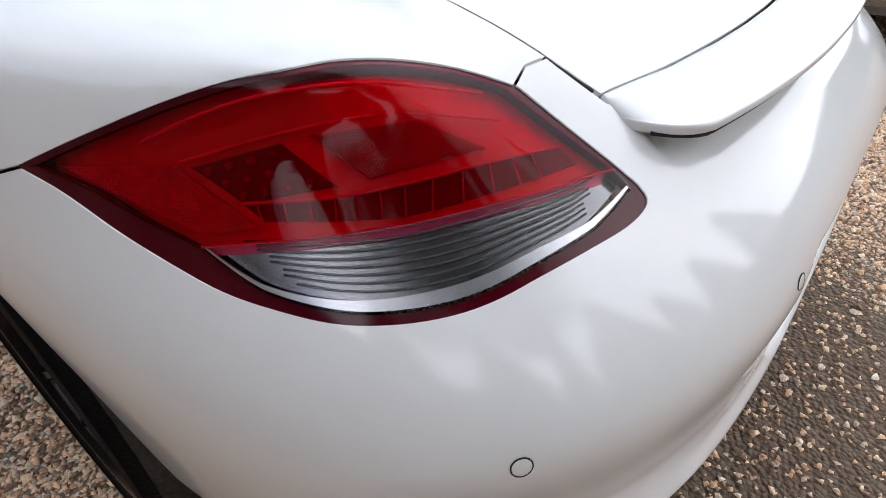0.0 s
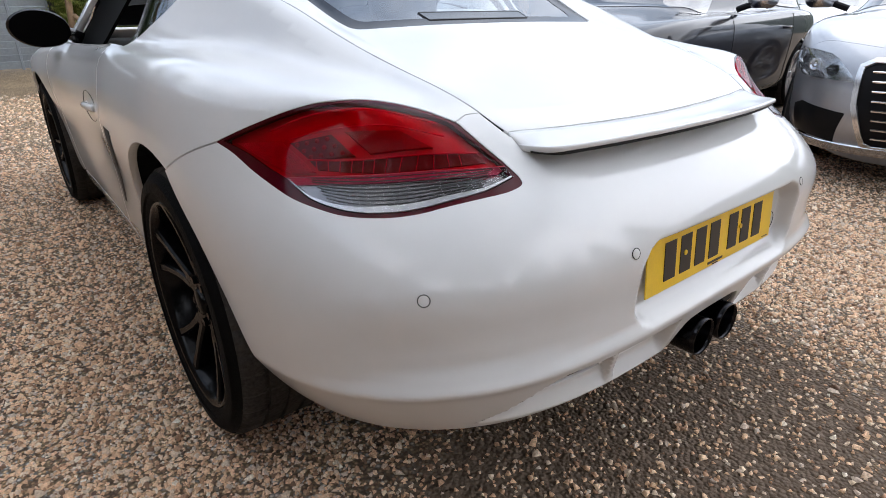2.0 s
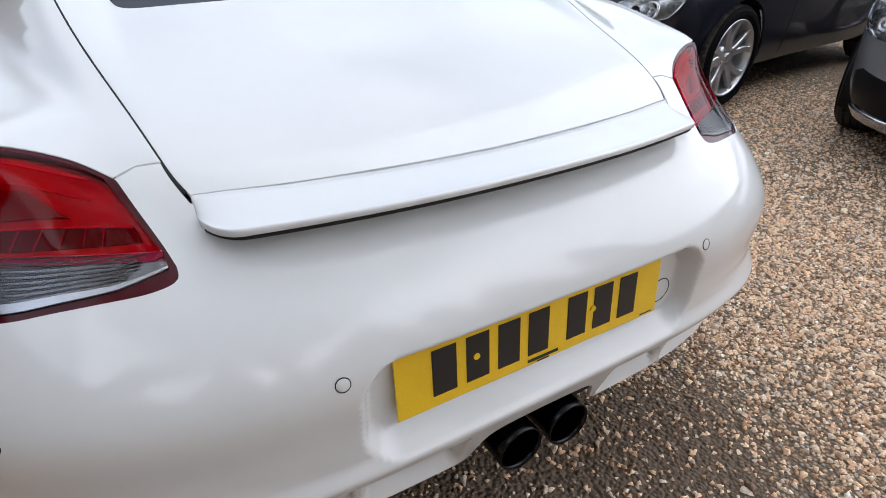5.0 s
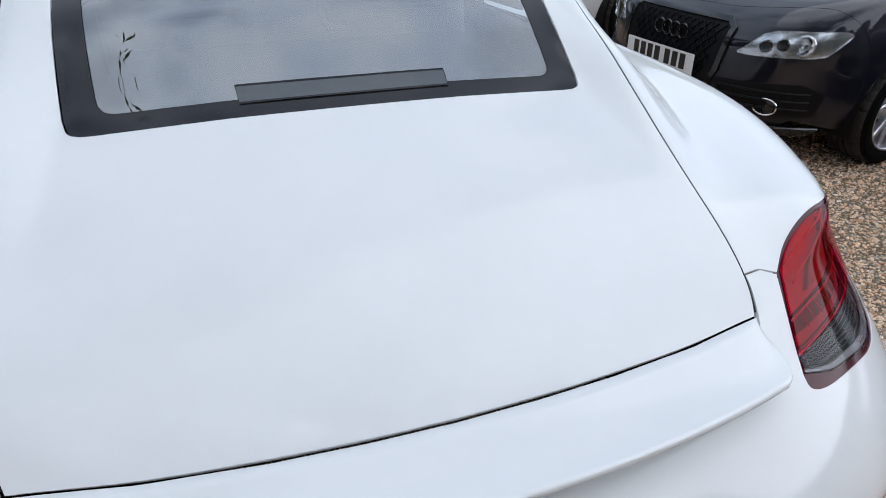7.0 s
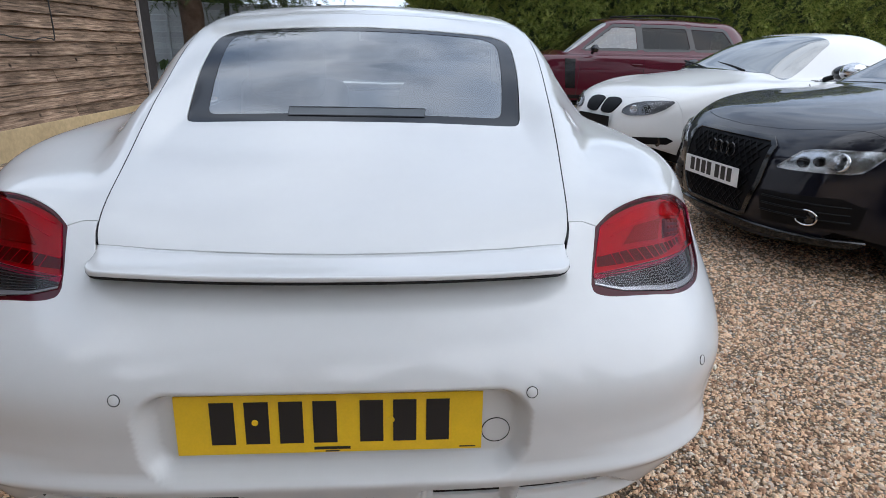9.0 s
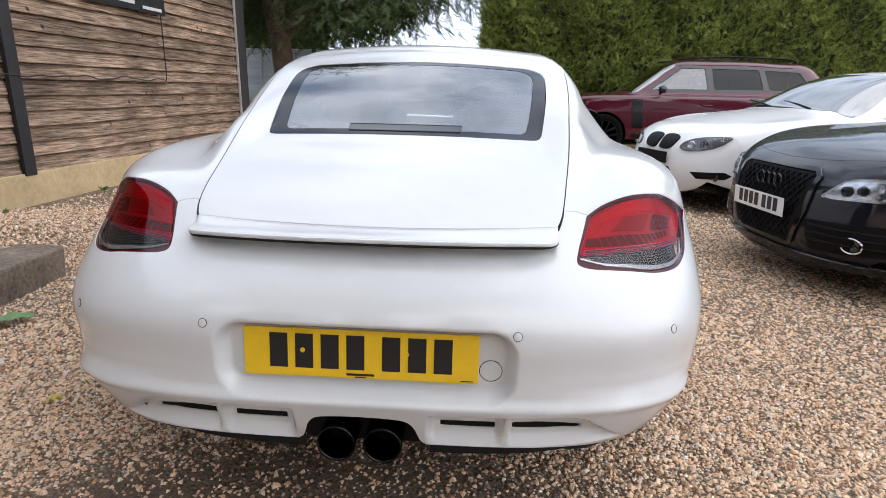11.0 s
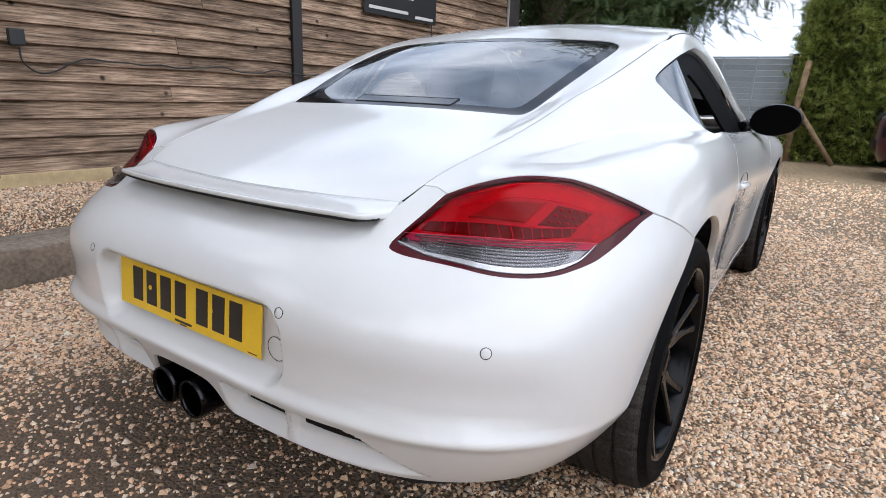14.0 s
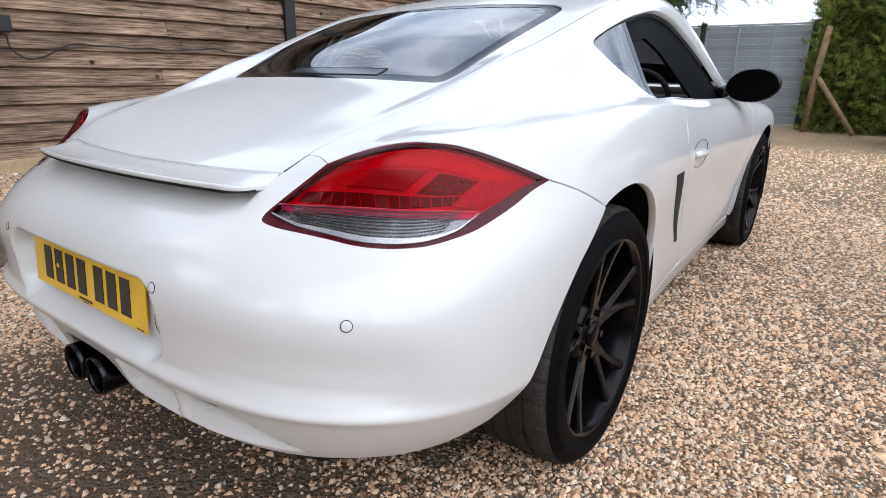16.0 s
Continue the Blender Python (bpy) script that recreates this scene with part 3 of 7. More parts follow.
    # roof and bonnet
    roof = np.array([(0.0, 1.545), (0.25, 1.54), (0.54, 1.536), (0.579, 1.545), (0.569, 1.8), (0.549, 2.15), (0.53, 2.33), (0.3, 2.37), (0.0, 2.38)])
    roof = np.vstack([curve3(roof, 40)[:-1], flip(curve3(roof, 40))[:-1]])
    panel("roof", car, WHITE, [roof], top_map, 0.03)
    screen = curve3([(0.0, 2.40), (0.3, 2.39), (0.52, 2.36), (0.595, 2.7), (0.675, 3.0), (0.5, 3.1), (0.0, 3.16)], 40)
    panel("windscreen", car, GLASS, [np.vstack([screen[:-1], flip(screen)[:-1]])], top_map, 0.05, flange=0.003).visible_shadow = False
    bonnet = curve3([(0.0, 3.18), (0.5, 3.12), (0.66, 3.05), (0.60, 3.5), (0.45, 3.95), (0.0, 4.1)], 40)
    panel("bonnet", car, WHITE, [np.vstack([bonnet[:-1], flip(bonnet)[:-1]])], top_map, 0.04)
    nose = COUPE.on_nose([(0.0, 4.11, 0.69), (0.25, 4.07, 0.685), (0.42, 4.02, 0.675), (0.50, 4.09, 0.60), (0.70, 4.0, 0.45), (0.80, 3.70, 0.30), (0.79, 3.72, 0.22), (0.60, 4.05, 0.20), (0.30, 4.2, 0.20), (0.0, 4.22, 0.20)])
    nose[0, 0] = nose[-1, 0] = 0
    panel("front_bumper", car, WHITE, [np.vstack([nose[:-1], flip(nose)[:-1]])], COUPE.nose_map, 0.04)

    for mirror in (False, True):
        # quarter panel with its arch, pillar and roof rail
        q = [on_side(top_map(np.array([0.4555]), np.array([0.252]))), on_side(seam[seam[:, 1] > 0.262]), on_side(rail[1:])]
        q += [on_side([(0.74, 2.95, 0.86), (0.79, 2.85, 0.86)])]
        q += [on_side(curve3([(0.79, 2.80, 0.865), (0.775, 2.45, 0.864), (0.785, 1.9, 0.884), (0.80, 1.45, 0.892)], 24))]
        q += [on_side(curve3([(0.84, 1.415, 0.86), (0.88, 1.41, 0.76), (0.865, 1.53, 0.55), (0.845, 1.65, 0.40), (0.84, 1.72, 0.27)], 20))]
        q += [on_side([(0.835, 1.30, 0.255)]), on_side(arch(AXLE_R, 0.392, -10, 111))]
        q += [on_side(corner[::-1][1:]), on_side(lamp_top[::-1][1:]), on_side(top_map(np.array([0.485]), np.array([0.2565])))]
        win_q = curve3([(0.807, 1.269, 0.903), (0.754, 1.250, 0.943), (0.707, 1.205, 0.99), (0.665, 1.172, 1.035), (0.641, 1.178, 1.066), (0.641, 1.387, 1.13), (0.632, 1.572, 1.165), (0.612, 1.825, 1.195), (0.613, 2.069, 1.177), (0.643, 2.264, 1.11), (0.682, 2.402, 1.031), (0.737, 2.502, 0.932), (0.775, 2.55, 0.885)], 60)
        win_q = np.vstack([win_q, [(0.784, 2.367, 0.878), (0.79, 1.9, 0.893), (0.80, 1.45, 0.902)]])
        vent = [(0.893, 1.268, 0.690), (0.888, 1.372, 0.688), (0.875, 1.43, 0.60), (0.86, 1.50, 0.50), (0.85, 1.585, 0.405), (0.85, 1.545, 0.41), (0.86, 1.44, 0.50), (0.875, 1.345, 0.60)]
        panel("quarter_panel", car, WHITE, [np.vstack(q), on_side(win_q)], side_map, 0.013, flange=0.02, mirror=mirror)
        # flat black patch painted for the slit's shaded inside; the panel stays closed
        panel("side_vent", car, SEAM, [on_side(vent)], side_map, 0.01, out=0.0015, gap=0, flange=0.001, mirror=mirror, label="flat black patch for the dark inside of the side air slit")
        # glass beside the seats
        back = np.vstack([win_q[:-3][win_q[:-3, 1] < 1.385], [(0.643, 1.385, 1.128), (0.72, 1.335, 1.02), (0.805, 1.275, 0.905)]])
        panel("quarter_window", car, GLASS, [on_side(back)], side_map, 0.03, out=-0.006, flange=0, mirror=mirror).visible_shadow = False
        post = [(0.643, 1.390, 1.130), (0.72, 1.34, 1.02), (0.805, 1.282, 0.905), (0.805, 1.312, 0.905), (0.72, 1.372, 1.02), (0.641, 1.425, 1.138)]
        panel("window_post", car, GLOSS_BLACK, [on_side(post)], side_map, 0.02, out=-0.008, flange=0.01, mirror=mirror)
        front = np.vstack([[(0.805, 1.317, 0.905), (0.72, 1.377, 1.02), (0.641, 1.43, 1.139)], win_q[:-3][(win_q[:-3, 1] > 1.44)], win_q[-3:]])
        clear = [(0.79, 1.33, 0.912), (0.72, 1.415, 1.02), (0.68, 1.47, 1.085), (0.66, 1.62, 1.10), (0.69, 1.75, 1.06), (0.75, 1.90, 0.97), (0.78, 1.98, 0.912)]
        # added black sheet stands in for the dark cabin seen through the window
        panel("window_frame", car, PAINTED_DARK, [on_side(front), on_side(clear)], side_map, 0.03, out=-0.030, flange=0.01, mirror=mirror, label="black sheet for the dark cabin round the open door window")
        # door, sill, front wing
        door = np.vstack([on_side(curve3([(0.80, 1.45, 0.885), (0.785, 1.9, 0.879), (0.775, 2.45, 0.860), (0.79, 2.78, 0.855)], 24)), on_side([(0.86, 2.78, 0.7), (0.85, 2.76, 0.4), (0.83, 2.72, 0.275), (0.84, 2.2, 0.265), (0.84, 1.73, 0.27), (0.845, 1.655, 0.40), (0.855, 1.60, 0.465), (0.865, 1.535, 0.55), (0.875, 1.47, 0.65), (0.88, 1.415, 0.76), (0.84, 1.42, 0.86)])])
        panel("door", car, WHITE, [door], side_map, 0.025, mirror=mirror)
        sill = on_side([(0.835, 1.31, 0.248), (0.84, 1.54, 0.262), (0.84, 2.2, 0.258), (0.83, 2.74, 0.268), (0.82, 2.82, 0.2), (0.80, 2.2, 0.17), (0.80, 1.6, 0.17), (0.81, 1.25, 0.2)])
        panel("sill", car, WHITE, [sill], side_map, 0.03, mirror=mirror)
        wing = [on_side([(0.665, 3.03, 0.92), (0.74, 2.96, 0.86), (0.79, 2.86, 0.855), (0.79, 2.795, 0.85), (0.86, 2.795, 0.7), (0.85, 2.775, 0.4), (0.83, 2.735, 0.272), (0.825, 2.83, 0.25)])]
        wing += [on_side(arch(AXLE_F, 0.375, 190, 0))]
        wing += [on_side([(0.8, 3.68, 0.30), (0.70, 4.0, 0.45), (0.50, 4.1, 0.62), (0.55, 3.75, 0.78), (0.62, 3.4, 0.85)])]
        panel("front_wing", car, WHITE, [np.vstack(wing)], side_map, 0.03, mirror=mirror)
        # tail lamp: seal, inner bowl and two lenses
        lamp = np.vstack([on_lamp(lamp_in[:-1]), on_lamp(lamp_low[:-1]), on_lamp(lamp_top[::-1][:-1])])
        coupe_lamp(car, lamp, mirror)


LAMP_EYE = np.array((0.42, 0.72, 0.50))
LAMP_DIR = np.array((0.48, -0.72, 0.50)) / np.linalg.norm((0.48, -0.72, 0.50))
LAMP_U = np.cross((0, 0, 1.0), LAMP_DIR)
LAMP_U /= -np.linalg.norm(LAMP_U)
LAMP_U = -LAMP_U
LAMP_V = np.cross(LAMP_DIR, LAMP_U)


def lamp_map(u, v):
    """The lamp's surface, seen square on from inside the body."""
    d = LAMP_DIR[None] * 0.5 + u[:, None] * LAMP_U + v[:, None] * LAMP_V
    r = root(lambda q: skin(*(LAMP_EYE[:, None] + q * d.T)), np.full_like(u, 0.1), np.full_like(u, 2.5))
    return LAMP_EYE + r[:, None] * d


def on_lamp(p):
    d = snap(p) - LAMP_EYE
    w = 0.5 / (d @ LAMP_DIR)
    return np.stack([(d @ LAMP_U) * w, (d @ LAMP_V) * w], 1)


def coupe_lamp(car, lamp, mirror):
    """A tail lamp: dark rim, red and clear lenses, and the lit chambers behind them."""
    flip_x = (-1, 1, 1) if mirror else (1, 1, 1)
    low, split = on_lamp(curve3(LENS_LOW, 50)), on_lamp(curve3(LENS_SPLIT, 40))
    upper, under = on_lamp(curve3(LAMP_TOP, 50)), on_lamp(curve3(LAMP_LOW, 120))
    near = np.array([under[np.argmin(np.sum((under - q)**2, 1))] for q in low])
    low = low + 0.4 * np.clip(np.sin(np.linspace(0, math.pi, len(low))) * 3, 0, 1)[:, None] * (near - low)
    top = shrink(lamp, 0.0035)
    near_top = np.array([np.min(np.sum((upper - p)**2, 1)) < 0.006**2 for p in top])
    ordered = top[near_top]
    ordered = ordered[np.argsort(ordered[:, 0])]
    tip = on_lamp(curve3([(0.785, 0.360, 0.734), (0.800, 0.405, 0.748), (0.815, 0.45, 0.766), (0.830, 0.505, 0.778)], 12))
    if split[0, 0] > split[-1, 0]:
        ordered = ordered[::-1]
    red = np.vstack([split, tip[1:], ordered[::-1][1:-1]])
    clear = np.vstack([low, split[::-1][1:]])
    lens = np.vstack([low, tip[1:], ordered[::-1][1:-1], split[:1]])
    rim = panel("tail_lamp", car, LAMP_SEAL, [shrink(respace(lamp, 0.006), -0.004), lens], lamp_map, 0.009, gap=0, flange=0.010, out=-0.002, mirror=mirror, label="red and clear tail lamp with a dark red rim")
    panel("red_lens", rim, RED_LENS, [red], lamp_map, 0.012, gap=0.0003, flange=0.0, out=0.001, mirror=mirror, label="glossy red lens")
    panel("clear_lens", rim, CLEAR_LENS, [clear], lamp_map, 0.012, gap=0.0003, flange=0.0, out=0.001, mirror=mirror, label="clear reversing lens")

    def inner(depth):
        def f(u, v):
            p = lamp_map(u, v)
            d = np.array((0.45, 0.55, 0.70)) - p
            return p + d / np.linalg.norm(d, axis=1, keepdims=True) * depth
        return f

    def rod(name, line, r, depth, material, label="", sides=5):
        bm = bmesh.new()
        tube(bm, inner(depth)(line[:, 0], line[:, 1]) * flip_x, r, sides)
        part(name, bm, material, rim, label, True)
    panel("red_bowl", rim, RED_BOWL, [red], inner(0.020), 0.012, gap=-0.016, flange=0.0, mirror=mirror)
    panel("clear_bowl", rim, REFLECTOR, [clear], inner(0.022), 0.012, gap=-0.006, flange=0.0, mirror=mirror)
    # broad bright strip along the lower edge
    strip = low + np.array((0, 0.0085)) * np.sin(np.linspace(0.25, math.pi - 0.05, len(low)))[:, None]
    panel("chrome_strip", rim, CHROME_BAND, [np.vstack([low, strip[::-1]])], inner(0.004), 0.006, gap=0, flange=0.004, mirror=mirror, label="bright chrome strip")
    # fine ribs across the clear piece
    for k in range(1, 9):
        w = k / 9.5
        n = len(split)
        base = np.stack([np.interp(np.linspace(0, 1, n), np.linspace(0, 1, len(low)), low[:, c]) for c in (0, 1)], 1)
        line = (split * (1 - w) + base * w)[2 + k // 3:n - 3 - k // 2]
        rod("lens_rib", line, 0.0011, 0.012, LENS_RIB)
    # dark seam and bright edge between the two lenses
    rod("lens_joint", split, 0.0012, 0.002, RED_BAR)
    # light guides along the top
    for line in ([(0.785, 0.425, 0.803), (0.749, 0.394, 0.821), (0.719, 0.365, 0.833), (0.690, 0.341, 0.838), (0.66, 0.318, 0.838), (0.612, 0.29, 0.829), (0.545, 0.258, 0.807)],
                 [(0.77, 0.397, 0.788), (0.717, 0.346, 0.806), (0.667, 0.306, 0.814), (0.618, 0.275, 0.811), (0.548, 0.235, 0.79)],
                 [(0.755, 0.349, 0.760), (0.707, 0.296, 0.762), (0.654, 0.256, 0.766), (0.574, 0.216, 0.767), (0.51, 0.188, 0.764)]):
        rod("light_guide", on_lamp(curve3(line, 30)), 0.0017, 0.010, RED_BAR, "thin bright red light guide")
    # plain red outer field, dark diode box, honeycomb reflector
    zone = [(0.826, 0.492, 0.777), (0.775, 0.402, 0.787), (0.751, 0.325, 0.743), (0.783, 0.362, 0.737), (0.803, 0.418, 0.753)]
    panel("outer_reflector", rim, RED_FIELD, [on_lamp(zone)], inner(0.010), 0.010, flange=0.006, mirror=mirror, label="bright red outer reflector")
    diodes = [(0.768, 0.392, 0.784), (0.712, 0.338, 0.802), (0.695, 0.290, 0.769), (0.756, 0.344, 0.760)]
    panel("diode_box", rim, DIODE_DARK, [on_lamp(diodes)], inner(0.012), 0.010, flange=0.010, mirror=mirror, label="dark box of small diodes")
    a, b, c, d = on_lamp(diodes)
    for i in range(4):
        for k in range(3):
            u, w = (i + 0.6) / 4.4, (k + 0.6) / 3.2
            q = (a * (1 - u) + b * u) * (1 - w) + (d * (1 - u) + c * u) * w
            cen = inner(0.010)(q[None, 0], q[None, 1])[0] * flip_x
            bm = bmesh.new()
            bmesh.ops.create_icosphere(bm, subdivisions=1, radius=0.0042)
            bmesh.ops.translate(bm, vec=cen, verts=bm.verts[:])
            part("diode", bm, RED_GRID, rim, "", True)
    honey = [(0.697, 0.325, 0.806), (0.616, 0.271, 0.806), (0.575, 0.226, 0.776), (0.675, 0.276, 0.771)]
    panel("reflector_field", rim, RED_GRID, [on_lamp(honey)], inner(0.012), 0.010, flange=0.006, mirror=mirror, label="dark red honeycomb reflector")
    # slanted fins between the lower guide and the clear lens
    hi = on_lamp(curve3([(0.755, 0.349, 0.758), (0.707, 0.296, 0.760), (0.654, 0.256, 0.764), (0.574, 0.216, 0.765), (0.51, 0.188, 0.762)], 40))
    lo = on_lamp(curve3([(0.751, 0.327, 0.746), (0.707, 0.276, 0.745), (0.657, 0.233, 0.745), (0.57, 0.191, 0.747), (0.505, 0.168, 0.747)], 40))
    panel("fin_box", rim, DIODE_DARK, [np.vstack([hi, lo[::-1]])], inner(0.016), 0.010, gap=0, flange=0.004, mirror=mirror)
    for k in range(2, 38, 3):
        fin = np.linspace(hi[k], lo[max(k - 2, 0)], 5)
        rod("fin", fin, 0.0010, 0.013, RED_FIELD)


RED_BOWL = mat("red_lamp_bowl", (0.60, 0.045, 0.14), 0.35, 0.2, 35, 0.1)
RED_BAR = mat("red_light_bar", (0.95, 0.22, 0.34), 0.2, 0.2, 50, 0.1)
RED_FIELD = mat("red_outer_field", (0.75, 0.12, 0.22), 0.3, 0.3, 90, 0.25, 0.6, 500)
RED_GRID = mat("red_honeycomb", (0.36, 0.04, 0.05), 0.35, 0.2, 300, 0.15, 0.35, 900)
DIODE_DARK = mat("dark_diode_box", (0.11, 0.014, 0.018), 0.4, 0.0, 80, 0.15)
LENS_RIB = mat("grey_lens_rib", (0.22, 0.22, 0.225), 0.25, 0.5)
CHROME_BAND = mat("bright_chrome_band", (0.86, 0.86, 0.87), 0.22, 0.7, 40, 0.1)


def coupe_spoiler(car):
    """The movable lip: a thin bowed blade with rounded ends."""
    xs = np.sin(np.linspace(-math.pi / 2, math.pi / 2, 61)) * 0.437
    front_y = np.interp(np.abs(xs), [0, 0.1, 0.2, 0.32, 0.437], [0.1590, 0.1605, 0.1655, 0.1770, 0.1972])
    front_y = front_y + 0.0016
    f = top_map(xs, front_y + 0.0024)
    rear_y = 0.054 + 0.050 * (np.abs(xs) / 0.43)**2.2
    end = np.clip((np.abs(xs) - 0.395) / 0.042, 0, 1)
    rear_y = rear_y + (front_y - 0.012 - rear_y) * (1 - np.sqrt(np.clip(1 - end**2, 0, 1))) * 0.8
    rz = 0.7790 - 0.005 * (np.abs(xs) / 0.43)**2 - 0.003 * end
    verts, n = [], 0
    for i, x in enumerate(xs):
        fy, fz, ry, z = front_y[i], f[i, 2] - 0.001, rear_y[i], rz[i]
        prof = [(fy, fz - 0.018), (fy, fz - 0.003), (fy - 0.002, fz)]
        for u in (0.15, 0.35, 0.6, 0.8, 0.93):
            prof.append((fy + (ry - fy) * u, fz + (z - fz) * u - 0.004 * math.sin(math.pi * u)))
        prof += [(ry + 0.002, z + 0.0005), (ry, z - 0.002), (ry, z - 0.008), (ry + 0.003, z - 0.010), (ry + 0.02, z - 0.013), (fy - 0.012, fz - 0.024)]
        n = len(prof)
        verts += [(x, y, zz) for y, zz in prof]
    faces = []
    for i in range(len(xs) - 1):
        for j in range(n):
            a, b = i * n + j, i * n + (j + 1) % n
            faces.append((a, b, b + n, a + n))
    faces += [tuple(range(n))[::-1], tuple(range((len(xs) - 1) * n, len(xs) * n))]
    mesh_part("spoiler", verts, faces, WHITE, car, "white spoiler lip along the engine lid")
    # black strip stands in for the gap's shade under the lip
    bm = bmesh.new()
    ys = [(x, y + 0.008, z - 0.0140 + 0.005 * e) for x, y, z, e in zip(xs[3:-3], rear_y[3:-3], rz[3:-3], end[3:-3])]
    tube(bm, ys, 0.0034, 6)
    part("spoiler_seal", bm, SEAM, car, "black strip for the shade in the gap under the spoiler", True)


def make_wheel(parent, x, y, outer, width, radius=WHEEL_R, rim_r=0.243, material=None, spokes="pairs", count=5, name="wheel", turn=0.0):
    """A wheel whose outer face looks along +x (outer 1) or -x (-1)."""
    w = new(name)
    w.parent = parent
    w.matrix_local = pose(x, y, radius) @ Matrix.Diagonal((outer, 1, 1, 1)) @ Matrix.Rotation(turn, 4, "X")
    material = material or RIM_BLACK
    h = width
    bm = bmesh.new()
    prof = [(-h + 0.02, radius - 0.006)]
    for k in range(1, 5):
        a = -h + 0.02 + (h - 0.04) * k / 5
        prof += [(a - 0.005, radius), (a - 0.004, radius - 0.007), (a + 0.004, radius - 0.007), (a + 0.005, radius)]
    prof += [(-0.034, radius - 0.001), (-0.022, radius - 0.004), (-0.012, radius - 0.011)]
    lathe(bm, prof, 180)
    for v in bm.verts:
        # cross cuts over the shoulders and the tread
        if round(math.degrees(math.atan2(v.co.z, v.co.y)) / 2) % 5 == 0 and not -h * 0.62 < v.co.x < -h * 0.38:
            v.co.y, v.co.z = v.co.y * (1 - 0.005 / radius), v.co.z * (1 - 0.005 / radius)
    tread = part("tread", bm, TREAD, None, "dusty worn tread", False)
    bm = bmesh.new()
    lathe(bm, [(-h, rim_r), (-h - 0.004, rim_r + 0.02), (-h, radius - 0.03), (-h + 0.02, radius - 0.007)], 72)
    lathe(bm, [(-0.0125, radius - 0.012), (-0.006, radius - 0.018), (0.001, radius - 0.028), (0.0035, radius - 0.0285), (0.004, radius - 0.036), (0.007, radius - 0.055), (0.006, rim_r + 0.024), (0.002, rim_r + 0.022), (0.003, rim_r + 0.016), (-0.002, rim_r + 0.008), (-0.006, rim_r)], 72)
    tyre = part("tyre", bm, RUBBER, w, "black rubber tyre", True)
    tread.parent = tyre
    bm = bmesh.new()
    lathe(bm, [(-0.006, rim_r + 0.004), (0.000, rim_r), (-0.003, rim_r - 0.006), (-0.020, rim_r - 0.012), (-0.05, rim_r - 0.018), (-0.14, rim_r - 0.03), (-h + 0.01, rim_r - 0.01)], 64)
    part("rim", bm, material, w, "", True)
    bm = bmesh.new()
    lathe(bm, [(-0.045, 0.0001), (-0.045, 0.07), (-0.055, 0.09), (-0.12, 0.10)], 32)
    part("hub", bm, material, w, "", True)
    bm = bmesh.new()
    lathe(bm, [(-0.030, 0.0001), (-0.031, 0.026), (-0.036, 0.033), (-0.05, 0.034)], 24)
    part("centre_cap", bm, material, w, "", True)
    for k in range(count):
        base = 2 * math.pi * k / count
        fork = [((0.035, 0, 0.036, -0.046, 0.03), (0.07, 0, 0.029, -0.042, 0.032), (0.105, 0, 0.027, -0.038, 0.03))]
        arm = ((0.085, 0.14, 0.014, -0.040, 0.03), (0.12, 0.135, 0.0135, -0.036, 0.03), (0.16, 0.16, 0.012, -0.029, 0.028), (0.205, 0.20, 0.0115, -0.020, 0.028), (rim_r - 0.006, 0.235, 0.016, -0.009, 0.03))
        plain = ((0.045, 0.13, 0.030, -0.040, 0.03), (0.09, 0.14, 0.024, -0.036, 0.032), (0.15, 0.19, 0.021, -0.030, 0.03), (0.205, 0.25, 0.020, -0.022, 0.028), (rim_r - 0.006, 0.29, 0.026, -0.010, 0.03))
        runs = {"forks": [(0, fork[0]), (-1, arm), (1, arm)], "pairs": [(-1, plain), (1, plain)], "single": [(0, plain)]}[spokes]
        for side, run in runs:
            bm = bmesh.new()
            rows = []
            for r, off, wd, x1, dp in run:
                q = base + side * off
                rad, tan = Vector((0, math.cos(q), math.sin(q))), Vector((0, -math.sin(q), math.cos(q)))
                c = rad * r
                wd *= 1.8 if spokes == "single" else 1.0
                rows.append([bm.verts.new(c + tan * (wd * u) + Vector((x1 + dx, 0, 0))) for u, dx in ((-1, -dp), (-0.92, -0.006), (-0.6, 0), (0.6, 0), (0.92, -0.006), (1, -dp))])
            for a, b in zip(rows, rows[1:]):
                for j in range(5):
                    bm.faces.new((a[j], a[j + 1], b[j + 1], b[j]))
            part("spoke", bm, material, w)
        bm = bmesh.new()
        q = base + math.pi / count
        tube(bm, [(-0.05, 0.056 * math.cos(q), 0.056 * math.sin(q)), (-0.036, 0.056 * math.cos(q), 0.056 * math.sin(q))], 0.010, 8)
        part("wheel_bolt", bm, material, w)
    bm = bmesh.new()
    lathe(bm, [(-0.15, 0.06), (-0.15, 0.165), (-0.17, 0.165), (-0.17, 0.06)], 40)
    part("brake_disc", bm, STEEL, w, "", True)
    return w


def bars_plate(parent, w, h, face, glyph, chars, name="number_plate", text_h=0.079, gap_after=4):
    """A plate with one dark upright bar for each character."""
    bm = bmesh.new()
    box(bm, (w, 0.003, h), None, 0.0012)
    pl = part(name, bm, face, parent)
    pitch, bw = 0.057, 0.040
    total = chars * pitch + 0.022
    x = -total / 2 + pitch / 2
    for i in range(chars):
        if i == gap_after:
            x += 0.022
        bm = bmesh.new()
        box(bm, (bw, 0.0012, text_h), pose(x, -0.0022, 0.004))
        part("bar", bm, glyph, pl)
        x += pitch
    return pl


MIRROR_BODY = mat("black_mirror_shell", (0.004, 0.004, 0.0045), 0.25, spec=0.3)


